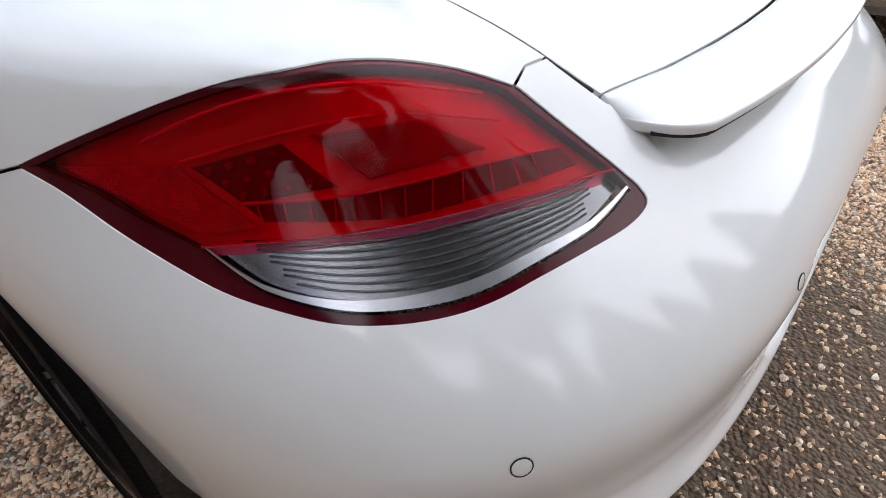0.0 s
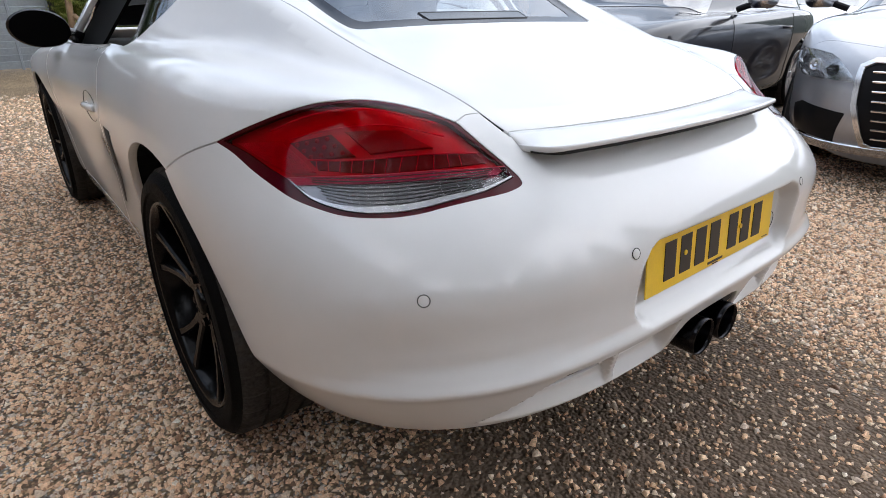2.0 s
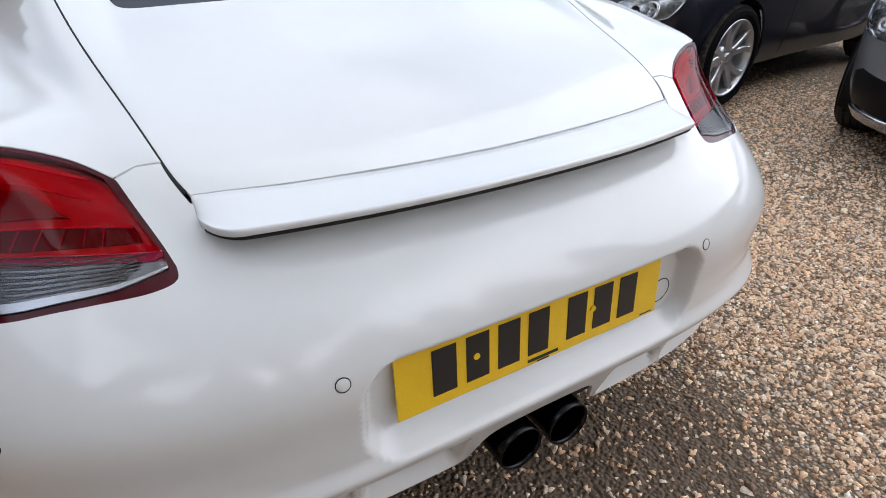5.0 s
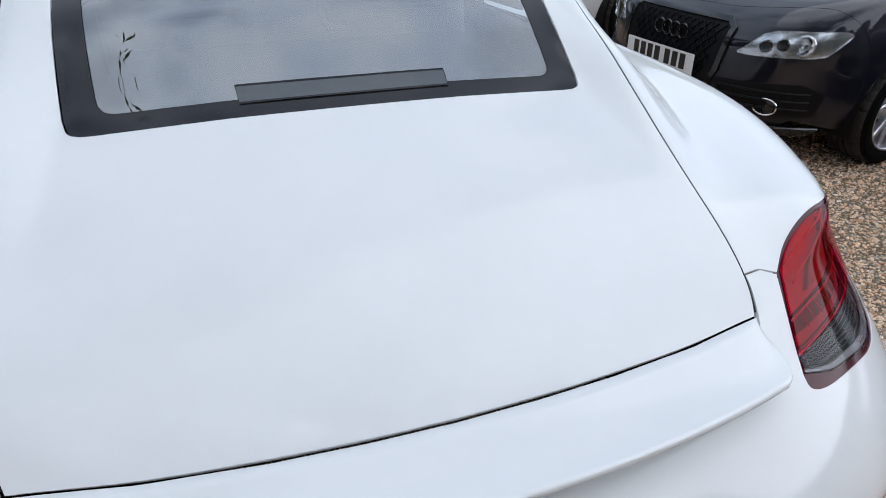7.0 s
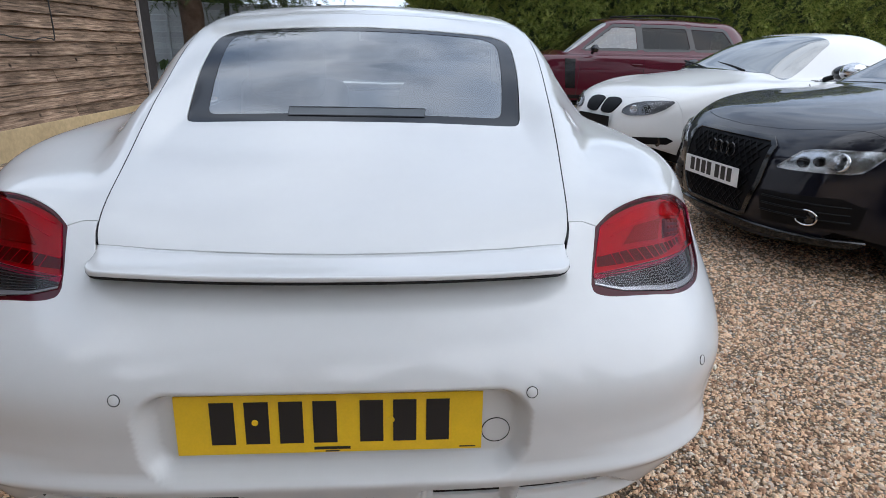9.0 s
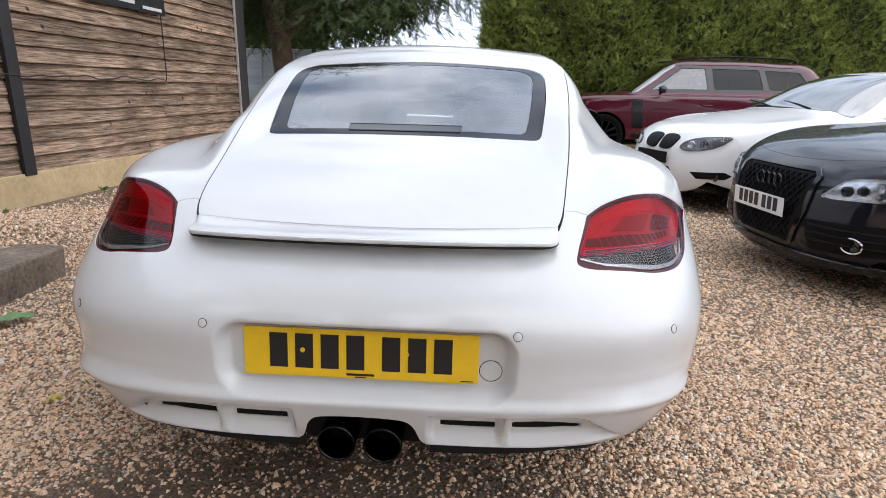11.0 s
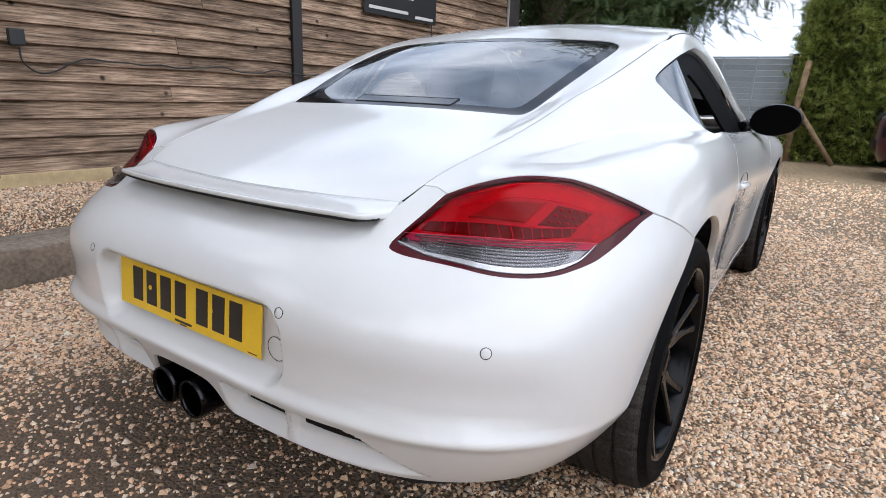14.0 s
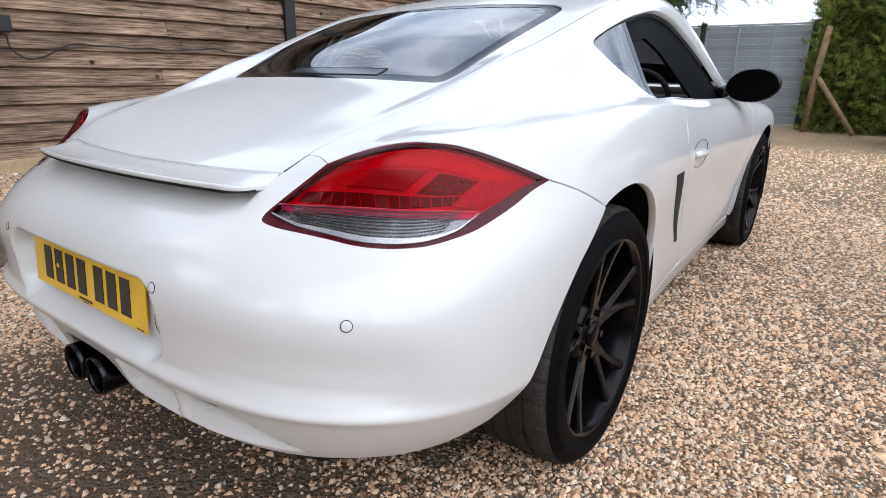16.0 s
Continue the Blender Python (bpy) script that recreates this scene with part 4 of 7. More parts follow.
def coupe_details(car):
    coupe_spoiler(car)
    # number plate
    pl = bars_plate(car, 0.52, 0.111, YELLOW, INK, 7)
    pl.matrix_local = pose(0, 0.0, 0.476 + 0.0555, -5, 0, 0)
    for x in (-0.128, 0.102):
        bm = bmesh.new()
        tube(bm, [(x, -0.0015, 0.006), (x, -0.0045, 0.006)], 0.0055, 10)
        part("screw_cap", bm, YELLOW, pl)
    for x, z, w, h in ((0.0, -0.0465, 0.062, 0.0052), (0.0, -0.0525, 0.024, 0.0025), (0.235, -0.050, 0.028, 0.002)):
        bm = bmesh.new()
        box(bm, (w, 0.0008, h), pose(x, -0.0021, z))
        part("small_print", bm, INK, pl)
    # parking sensors and the towing eye's cover
    for x, z, r in ((-0.702, 0.583, 0.0092), (-0.336, 0.60, 0.0092), (0.336, 0.60, 0.0092), (0.702, 0.583, 0.0092), (0.289, 0.501, 0.024)):
        s = on_tail([(x, 0.0 if abs(x) < 0.5 else 0.1, z)])[0]
        e = 1e-3
        q = bumper_map(np.array([s[0], s[0] + e, s[0]]), np.array([z, z, z + e]))
        n = np.cross(q[1] - q[0], q[2] - q[0])
        n /= np.linalg.norm(n)
        if n[1] > 0:
            n = -n
        m = Matrix.Translation(q[0]) @ Vector(n).to_track_quat("Z", "Y").to_matrix().to_4x4()
        bm = bmesh.new()
        lathe(bm, [(0.0008, 0.0001), (0.0010, r * 0.9), (0.0004, r)], 28, "z")
        cover = part("parking_sensor" if r < 0.02 else "tow_cover", bm, WHITE, car, "", True)
        cover.matrix_local = m
        bm = bmesh.new()
        tube(bm, [(r * 1.04 * math.cos(a), r * 1.04 * math.sin(a), 0.0003) for a in np.linspace(0, 2 * math.pi, 32, endpoint=False)], 0.0008 if r < 0.02 else 0.0009, 5, True)
        part("ring_gap", bm, SEAM, cover)
    # twin exhaust in a black surround
    bm = bmesh.new()
    box(bm, (0.30, 0.10, 0.12), pose(0, 0.09, 0.345), 0.02)
    part("exhaust_surround", bm, BLACK, car, "matt black exhaust surround")
    for x in (-0.052, 0.052):
        bm = bmesh.new()
        lathe(bm, [(0.22, 0.040), (-0.025, 0.044), (-0.036, 0.044), (-0.038, 0.0415), (-0.03, 0.039), (0.14, 0.036), (0.15, 0.001)], 36, "y")
        ex = part("exhaust_tip", bm, STEEL, car, "dark steel tailpipe", True)
        ex.matrix_local = pose(x, 0, 0.327)
    # dark liners behind slots and in the arches, and the floor
    for sx in (False, True):
        us = np.linspace(0.15, 0.66, 12)
        ring = on_tail([(u, 0.0 if u < 0.5 else 0.06, 0.42) for u in us] + [(u, 0.0 if u < 0.5 else 0.06, 0.25) for u in us[::-1]])
        panel("slot_backing", car, SEAM, [ring], lambda a, b: tail_map(a, b) + (0, 0.10, 0), 0.03, gap=0, flange=0, mirror=sx)
    for y, r in ((AXLE_R, 0.41), (AXLE_F, 0.39)):
        for sx in (-1, 1):
            bm = bmesh.new()
            rings = []
            for x in (0.52, 0.87):
                rings.append([bm.verts.new((sx * (x if q < 1.9 else min(x, 0.80)), y + r * math.cos(q), WHEEL_R + r * math.sin(q))) for q in np.linspace(-0.3, math.pi - 0.25, 28)])
            for j in range(27):
                bm.faces.new((rings[0][j], rings[0][j + 1], rings[1][j + 1], rings[1][j]))
            bm.faces.new(rings[0])
            part("arch_liner", bm, BLACK, car)
    bm = bmesh.new()
    box(bm, (1.2, 3.3, 0.03), pose(0, 2.3, 0.21))
    part("underbody", bm, BLACK, car)
    for x in (-0.755, 0.755):
        bm = bmesh.new()
        box(bm, (0.16, 0.03, 0.10), pose(x, 1.27, 0.22), 0.01)
        part("mud_flap", bm, BLACK, car)
    # wheels
    for y, wd in ((AXLE_R, 0.265), (AXLE_F, 0.235)):
        for sx in (-1, 1):
            make_wheel(car, sx * (0.888 if y < 2 else 0.870), y, sx, wd, rim_r=0.254, spokes="forks", turn=0.3 if y < 2 else 0.9)
    # mirrors, handles, side vents, high brake lamp, wiper-less window shelf and seats
    for sx in (-1, 1):
        bm = bmesh.new()
        r = bmesh.ops.create_uvsphere(bm, u_segments=24, v_segments=14, radius=1)
        for v in r["verts"]:
            x, y, z = v.co
            v.co = (sx * (0.880 + 0.110 * x), 2.475 + (0.095 if y > 0 else 0.045) * y, 0.930 + (0.074 + 0.012 * (x < 0) * x * x) * z + 0.006 * x)
        mi = part("door_mirror", bm, MIRROR_BODY, car, "glossy black door mirror", True)
        bm = bmesh.new()
        tube(bm, [(sx * 0.74, 2.47, 0.88), (sx * 0.77, 2.47, 0.905), (sx * 0.83, 2.475, 0.92)], [0.034, 0.026, 0.024], 10)
        part("mirror_arm", bm, GLOSS_BLACK, mi, "", True)
        bm = bmesh.new()
        r = bmesh.ops.create_circle(bm, cap_ends=True, segments=28, radius=1)
        for v in r["verts"]:
            x, z, _ = v.co
            v.co = (sx * (0.880 + 0.103 * x), 2.4265 + 0.006 * x, 0.930 + 0.069 * z + 0.006 * x)
        # near-black colour in place of a dark reflection
        part("mirror_glass", bm, PAINTED_DARK, mi)
        hx = float(side_map(np.array([1.62]), on_side([(0.87, 1.62, 0.718)])[0, 1:2])[0, 0])
        bm = bmesh.new()
        pts = [(sx * (hx + o), yy, 0.718 + dz) for yy, o, dz in ((1.53, 0.001, 0.0), (1.555, 0.010, 0.002), (1.61, 0.013, 0.0), (1.665, 0.010, -0.003), (1.69, 0.001, -0.004))]
        tube(bm, curve3(pts, 20), 0.011, 10)
        part("door_handle", bm, WHITE, car, "white painted door handle", True)
        bm = bmesh.new()
        tube(bm, [(sx * (hx + 0.003), 1.605 + 0.105 * math.cos(a), 0.718 + 0.046 * math.sin(a)) for a in np.linspace(0, 2 * math.pi, 40, endpoint=False)], 0.0011, 4, True)
        part("handle_gap", bm, SEAM, car)
    bm = bmesh.new()
    box(bm, (0.95, 0.75, 0.02), pose(0, 1.12, 0.88))
    part("luggage_shelf", bm, INTERIOR, car)
    for x in (-0.34, 0.34):
        bm = bmesh.new()
        box(bm, (0.46, 0.16, 0.62), pose(x, 1.72, 0.70, -14), 0.07, 3)
        box(bm, (0.30, 0.12, 0.22), pose(x, 1.62, 1.05, -14), 0.05, 3)
        box(bm, (0.48, 0.5, 0.16), pose(x, 2.0, 0.42), 0.06, 3)
        part("seat", bm, INTERIOR, car, "dark sports seat", True)
    bm = bmesh.new()
    box(bm, (1.4, 0.4, 0.25), pose(0, 2.85, 0.74), 0.06, 3)
    part("dashboard", bm, INTERIOR, car, "", True)
    bm = bmesh.new()
    tube(bm, [(0.34 + 0.18 * math.cos(a), 2.48 + 0.05 * math.sin(a), 0.82 + 0.17 * math.sin(a)) for a in np.linspace(0, 2 * math.pi, 32, endpoint=False)], 0.014, 8, True)
    part("steering_wheel", bm, INTERIOR, car, "", True)
    for x in (-0.75, 0.75):
        bm = bmesh.new()
        box(bm, (0.03, 1.4, 0.5), pose(x, 2.1, 0.62))
        part("door_lining", bm, INTERIOR, car)
    bm = bmesh.new()
    box(bm, (0.22, 0.03, 0.06), pose(0, 2.45, 1.19), 0.015)
    part("rear_view_mirror", bm, GLOSS_BLACK, car)


coupe = thing("sports_coupe", "white two-door sports coupe with black wheels parked on gravel", "car")
coupe_body(coupe)
coupe_details(coupe)

# ---- the yard: ground, shed, fence, hedge, trees ----
rng = np.random.default_rng(7)


def gravel_mat():
    m = bpy.data.materials.new("gravel")
    m.use_nodes = True
    nt = m.node_tree
    b = nt.nodes["Principled BSDF"]
    b.inputs["Roughness"].default_value = 0.85
    tc = nt.nodes.new("ShaderNodeTexCoord")
    v1 = nt.nodes.new("ShaderNodeTexVoronoi")
    v1.inputs["Scale"].default_value = 95
    big = nt.nodes.new("ShaderNodeTexNoise")
    big.inputs["Scale"].default_value, big.inputs["Detail"].default_value = 0.9, 6
    sep = nt.nodes.new("ShaderNodeSeparateColor")
    ramp = nt.nodes.new("ShaderNodeValToRGB")
    cr = ramp.color_ramp
    cr.elements[0].position, cr.elements[0].color = 0.0, (0.33, 0.205, 0.13, 1)
    cr.elements[1].position, cr.elements[1].color = 1.0, (0.86, 0.80, 0.70, 1)
    for pos, c in ((0.25, (0.50, 0.31, 0.17, 1)), (0.5, (0.70, 0.47, 0.27, 1)), (0.75, (0.84, 0.62, 0.39, 1)), (0.88, (0.60, 0.54, 0.48, 1))):
        e = cr.elements.new(pos)
        e.color = c
    # painted shade in the gaps: colour falls off with distance from each stone's middle
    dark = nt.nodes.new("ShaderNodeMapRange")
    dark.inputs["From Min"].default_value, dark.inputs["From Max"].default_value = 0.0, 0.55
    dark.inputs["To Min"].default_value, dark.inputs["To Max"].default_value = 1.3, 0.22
    mul, mul2 = nt.nodes.new("ShaderNodeMix"), nt.nodes.new("ShaderNodeMix")
    for x in (mul, mul2):
        x.data_type, x.blend_type = "RGBA", "MULTIPLY"
        x.inputs["Factor"].default_value = 1
    rb = nt.nodes.new("ShaderNodeMapRange")
    rb.inputs["From Min"].default_value, rb.inputs["From Max"].default_value = 0.3, 0.7
    rb.inputs["To Min"].default_value, rb.inputs["To Max"].default_value = 0.78, 1.2
    bp = nt.nodes.new("ShaderNodeBump")
    bp.inputs["Strength"].default_value, bp.inputs["Distance"].default_value = 1.0, 0.012
    bp.invert = True
    link = nt.links.new
    for n in (v1, big):
        link(tc.outputs["Object"], n.inputs["Vector"])
    link(v1.outputs["Color"], sep.inputs["Color"])
    link(sep.outputs["Red"], ramp.inputs["Fac"])
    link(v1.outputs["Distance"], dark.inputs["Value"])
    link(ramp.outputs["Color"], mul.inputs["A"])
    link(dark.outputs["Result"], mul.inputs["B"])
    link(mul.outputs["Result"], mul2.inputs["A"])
    link(big.outputs["Fac"], rb.inputs["Value"])
    link(rb.outputs["Result"], mul2.inputs["B"])
    # thin worn patch of bare earth, its dark colour also painting the car's shade
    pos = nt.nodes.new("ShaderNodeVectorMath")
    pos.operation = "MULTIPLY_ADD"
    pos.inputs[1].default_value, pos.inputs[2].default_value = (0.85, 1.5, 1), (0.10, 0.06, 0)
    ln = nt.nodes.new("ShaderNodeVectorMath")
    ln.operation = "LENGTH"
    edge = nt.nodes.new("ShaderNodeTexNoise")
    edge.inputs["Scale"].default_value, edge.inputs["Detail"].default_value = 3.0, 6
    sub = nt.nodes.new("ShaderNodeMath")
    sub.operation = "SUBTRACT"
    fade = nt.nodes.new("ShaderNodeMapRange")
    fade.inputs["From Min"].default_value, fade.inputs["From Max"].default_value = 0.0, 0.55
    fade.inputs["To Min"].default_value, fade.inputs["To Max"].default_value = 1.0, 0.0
    shaded_earth = nt.nodes.new("ShaderNodeMix")
    shaded_earth.data_type = "RGBA"
    shaded_earth.inputs["B"].default_value = (0.13, 0.088, 0.058, 1)
    link(tc.outputs["Object"], pos.inputs[0])
    link(tc.outputs["Object"], edge.inputs["Vector"])
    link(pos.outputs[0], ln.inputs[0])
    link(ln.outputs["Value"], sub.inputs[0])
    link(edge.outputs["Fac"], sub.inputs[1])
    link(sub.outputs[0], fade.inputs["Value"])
    link(fade.outputs["Result"], shaded_earth.inputs["Factor"])
    link(mul2.outputs["Result"], shaded_earth.inputs["A"])
    # paler yellow sand in the far yard, brightened to paint the sunlit ground there
    sep_y = nt.nodes.new("ShaderNodeSeparateXYZ")
    far_y = nt.nodes.new("ShaderNodeMapRange")
    far_y.inputs["From Min"].default_value, far_y.inputs["From Max"].default_value = 5.8, 10.0
    far_y.inputs["To Min"].default_value, far_y.inputs["To Max"].default_value = 0.0, 0.8
    wob = nt.nodes.new("ShaderNodeMath")
    wob.operation = "MULTIPLY_ADD"
    wob.inputs[1].default_value = 2.5
    sunlit_sand = nt.nodes.new("ShaderNodeMix")
    sunlit_sand.data_type, sunlit_sand.blend_type = "RGBA", "MIX"
    tint = nt.nodes.new("ShaderNodeMix")
    tint.data_type, tint.blend_type = "RGBA", "MULTIPLY"
    tint.inputs["Factor"].default_value = 1.0
    tint.inputs["A"].default_value = (0.84, 0.60, 0.34, 1)
    link(tc.outputs["Object"], sep_y.inputs["Vector"])
    link(edge.outputs["Fac"], wob.inputs[0])
    link(sep_y.outputs["Y"], wob.inputs[2])
    link(wob.outputs[0], far_y.inputs["Value"])
    # the same painted gap shade, carried over the sand
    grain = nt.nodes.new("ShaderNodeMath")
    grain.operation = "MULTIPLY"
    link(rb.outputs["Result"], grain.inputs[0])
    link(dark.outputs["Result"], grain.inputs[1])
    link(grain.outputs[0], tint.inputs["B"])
    link(far_y.outputs["Result"], sunlit_sand.inputs["Factor"])
    link(shaded_earth.outputs["Result"], sunlit_sand.inputs["A"])
    link(tint.outputs["Result"], sunlit_sand.inputs["B"])
    link(sunlit_sand.outputs["Result"], b.inputs["Base Color"])
    link(v1.outputs["Distance"], bp.inputs["Height"])
    link(bp.outputs["Normal"], b.inputs["Normal"])
    return m


def island_mat(name, stops, rough=0.8, trans=0.0, spec=0.4, fine=0.0):
    """Colour picked for each separate piece from a ramp."""
    m = bpy.data.materials.new(name)
    m.use_nodes = True
    nt = m.node_tree
    b = nt.nodes["Principled BSDF"]
    b.inputs["Roughness"].default_value, b.inputs["Specular IOR Level"].default_value = rough, spec
    geo = nt.nodes.new("ShaderNodeNewGeometry")
    ramp = nt.nodes.new("ShaderNodeValToRGB")
    cr = ramp.color_ramp
    cr.elements[0].position, cr.elements[0].color = stops[0][0], (*stops[0][1], 1)
    cr.elements[1].position, cr.elements[1].color = stops[-1][0], (*stops[-1][1], 1)
    for pos, c in stops[1:-1]:
        e = cr.elements.new(pos)
        e.color = (*c, 1)
    nt.links.new(geo.outputs["Random Per Island"], ramp.inputs["Fac"])
    last = ramp.outputs["Color"]
    if fine:
        tc, no = nt.nodes.new("ShaderNodeTexCoord"), nt.nodes.new("ShaderNodeTexNoise")
        no.inputs["Scale"].default_value, no.inputs["Detail"].default_value = fine, 4
        r = nt.nodes.new("ShaderNodeMapRange")
        r.inputs["From Min"].default_value, r.inputs["From Max"].default_value = 0.3, 0.7
        r.inputs["To Min"].default_value, r.inputs["To Max"].default_value = 0.7, 1.25
        mx = nt.nodes.new("ShaderNodeMix")
        mx.data_type, mx.blend_type = "RGBA", "MULTIPLY"
        mx.inputs["Factor"].default_value = 1
        nt.links.new(tc.outputs["Object"], no.inputs["Vector"])
        nt.links.new(no.outputs["Fac"], r.inputs["Value"])
        nt.links.new(last, mx.inputs["A"])
        nt.links.new(r.outputs["Result"], mx.inputs["B"])
        last = mx.outputs["Result"]
    nt.links.new(last, b.inputs["Base Color"])
    if trans:
        tl, mxs, outp = nt.nodes.new("ShaderNodeBsdfTranslucent"), nt.nodes.new("ShaderNodeMixShader"), nt.nodes["Material Output"]
        mxs.inputs["Fac"].default_value = trans
        nt.links.new(last, tl.inputs["Color"])
        nt.links.new(b.outputs["BSDF"], mxs.inputs[1])
        nt.links.new(tl.outputs["BSDF"], mxs.inputs[2])
        nt.links.new(mxs.outputs["Shader"], outp.inputs["Surface"])
    return m


GRAVEL = gravel_mat()
PEBBLE = island_mat("pebbles", [(0.0, (0.13, 0.08, 0.055)), (0.12, (0.42, 0.245, 0.15)), (0.4, (0.78, 0.51, 0.32)), (0.65, (0.87, 0.62, 0.41)), (0.8, (0.55, 0.45, 0.37)), (0.95, (0.88, 0.69, 0.49)), (1.0, (0.86, 0.79, 0.68))], 0.75, fine=220)
bm = bmesh.new()
bmesh.ops.create_grid(bm, x_segments=8, y_segments=8, size=160)
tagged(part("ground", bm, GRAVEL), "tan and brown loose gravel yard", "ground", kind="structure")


def bank(x, y):
    """Height of the gravel bank that lies against the shed."""
    x, y = np.asarray(x, float), np.asarray(y, float)
    return 0.20 * (1 - ease(x, -3.1, -2.15)) * (1 - ease(y, 1.9, 3.9))


def gravel_bank():
    xs, ys = np.linspace(-4.2, -2.05, 24), np.linspace(-9, 4.2, 70)
    gx, gy = np.meshgrid(xs, ys)
    z = bank(gx, gy) - 0.012 + 0.012 * np.sin(gx * 7 + gy * 5) * (bank(gx, gy) > 0.02)
    z[:, -1] = z[-1, :] = -0.05
    v = np.stack([gx.ravel(), gy.ravel(), z.ravel()], 1)
    n = len(xs)
    f = [(j * n + i, j * n + i + 1, (j + 1) * n + i + 1, (j + 1) * n + i) for j in range(len(ys) - 1) for i in range(n - 1)]
    tagged(mesh_part("gravel_bank", v, f, GRAVEL), "low gravel bank against the shed wall", "ground", kind="structure")


def many(name, verts, faces, place, turn, scale, material, label, category, kind="stuff", parent=None):
    """One mesh of many small copies of a shape: place (n,3), turn (n,3,3), scale (n,3)."""
    verts, faces = np.array(verts, float), np.array(faces)
    n, k = len(place), len(verts)
    v = np.einsum("nij,nkj->nki", turn, verts[None] * scale[:, None, :]) + place[:, None, :]
    f = (faces[None] + (np.arange(n) * k)[:, None, None]).reshape(-1, faces.shape[1])
    me = bpy.data.meshes.new(name)
    me.vertices.add(n * k)
    me.vertices.foreach_set("co", v.ravel())
    m, c = f.shape
    me.loops.add(m * c)
    me.loops.foreach_set("vertex_index", f.ravel().astype(np.int32))
    me.polygons.add(m)
    me.polygons.foreach_set("loop_start", np.arange(0, m * c, c, dtype=np.int32))
    me.update(calc_edges=True)
    me.materials.append(material)
    ob = new(name, me)
    if parent is not None:
        ob.parent = parent
    return tagged(ob, label, category, kind=kind)


def turns(n, tilt=1.0):
    """Random turns; tilt 0 keeps upright."""
    a, b, c = rng.uniform(0, 2 * math.pi, n), rng.normal(0, tilt, n), rng.normal(0, tilt, n)
    ca, sa, cb, sb, cc, sc = np.cos(a), np.sin(a), np.cos(b), np.sin(b), np.cos(c), np.sin(c)
    o, i = np.zeros(n), np.ones(n)
    rz = np.stack([np.stack([ca, -sa, o], 1), np.stack([sa, ca, o], 1), np.stack([o, o, i], 1)], 1)
    rx = np.stack([np.stack([i, o, o], 1), np.stack([o, cb, -sb], 1), np.stack([o, sb, cb], 1)], 1)
    ry = np.stack([np.stack([cc, o, sc], 1), np.stack([o, i, o], 1), np.stack([-sc, o, cc], 1)], 1)
    return rz @ rx @ ry


def pebbles():
    # a flat chip with a smaller, skewed top
    ov = np.array([(1, 0.15, -1), (-0.75, 0.85, -1), (-0.5, -0.95, -1), (0.62, 0.12, 0.8), (-0.42, 0.5, 1), (-0.3, -0.6, 0.85)])
    of = np.array([(3, 4, 5), (0, 1, 4), (0, 4, 3), (1, 2, 5), (1, 5, 4), (2, 0, 3), (2, 3, 5)])

    def field(n, x0, x1, y0, y1, near, far, size, verts, faces, name, label, thin=0.0):
        p = np.stack([rng.uniform(x0, x1, n), rng.uniform(y0, y1, n)], 1)
        d = np.hypot(p[:, 0], p[:, 1] - 0.2)
        under = (np.abs(p[:, 0]) < 0.6) & (p[:, 1] > 0.5) & (p[:, 1] < 4.2)
        # fewer stones over the worn patch that carries the car's painted shade
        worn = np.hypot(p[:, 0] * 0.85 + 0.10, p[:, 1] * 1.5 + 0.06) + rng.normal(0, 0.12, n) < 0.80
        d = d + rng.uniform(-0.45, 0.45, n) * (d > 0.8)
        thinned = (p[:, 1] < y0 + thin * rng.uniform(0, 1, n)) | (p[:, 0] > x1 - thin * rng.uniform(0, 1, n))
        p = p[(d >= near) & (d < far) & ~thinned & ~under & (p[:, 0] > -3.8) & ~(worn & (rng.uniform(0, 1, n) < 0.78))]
        k = len(p)
        s = np.exp(rng.normal(math.log(size), 0.30, k))[:, None] * np.stack([rng.uniform(0.9, 1.5, k), rng.uniform(0.8, 1.1, k), rng.uniform(0.35, 0.7, k)], 1)
        place = np.column_stack([p, s[:, 2] * rng.uniform(-0.2, 1.1, k) + bank(p[:, 0], p[:, 1])])
        many(name, verts, faces, place, turns(k, 0.32), s, PEBBLE, label, "gravel")

    field(235000, -2.3, 2.3, -2.1, 2.5, 0.0, 1.9, 0.0056, ov, of, "pebbles", "loose tan, brown and grey pebbles")
    field(270000, -3.8, 4.9, -3.0, 5.5, 1.9, 4.6, 0.0064, ov, of, "far_pebbles", "loose tan and brown pebbles further off", 1.6)
    field(40000, -3.6, 5.0, 3.0, 11.5, 4.6, 8.6, 0.0095, ov, of, "distant_pebbles", "loose tan pebbles in the far part of the yard")
    # a few twigs
    for i in range(26):
        x, y = rng.uniform(-2.2, 3.0), rng.uniform(-0.8, 5.0)
        if abs(x) < 1.0 and y > -0.2:
            continue
        a, ln = rng.uniform(0, 6.28), rng.uniform(0.04, 0.13)
        b = bmesh.new()
        tube(b, [(x, y, 0.016), (x + 0.5 * ln * math.cos(a), y + 0.5 * ln * math.sin(a), 0.02), (x + ln * math.cos(a + 0.3), y + ln * math.sin(a + 0.3), 0.014)], 0.0022, 5)
        tagged(part("twig", b, TWIG), "thin dry brown twig lying on gravel", "twig", group="fallen twigs")


TWIG = mat("dry_twig", (0.11, 0.07, 0.045), 0.9, 0, 40, 0.3)

# shed: weathered overlapping boards on a pale plinth


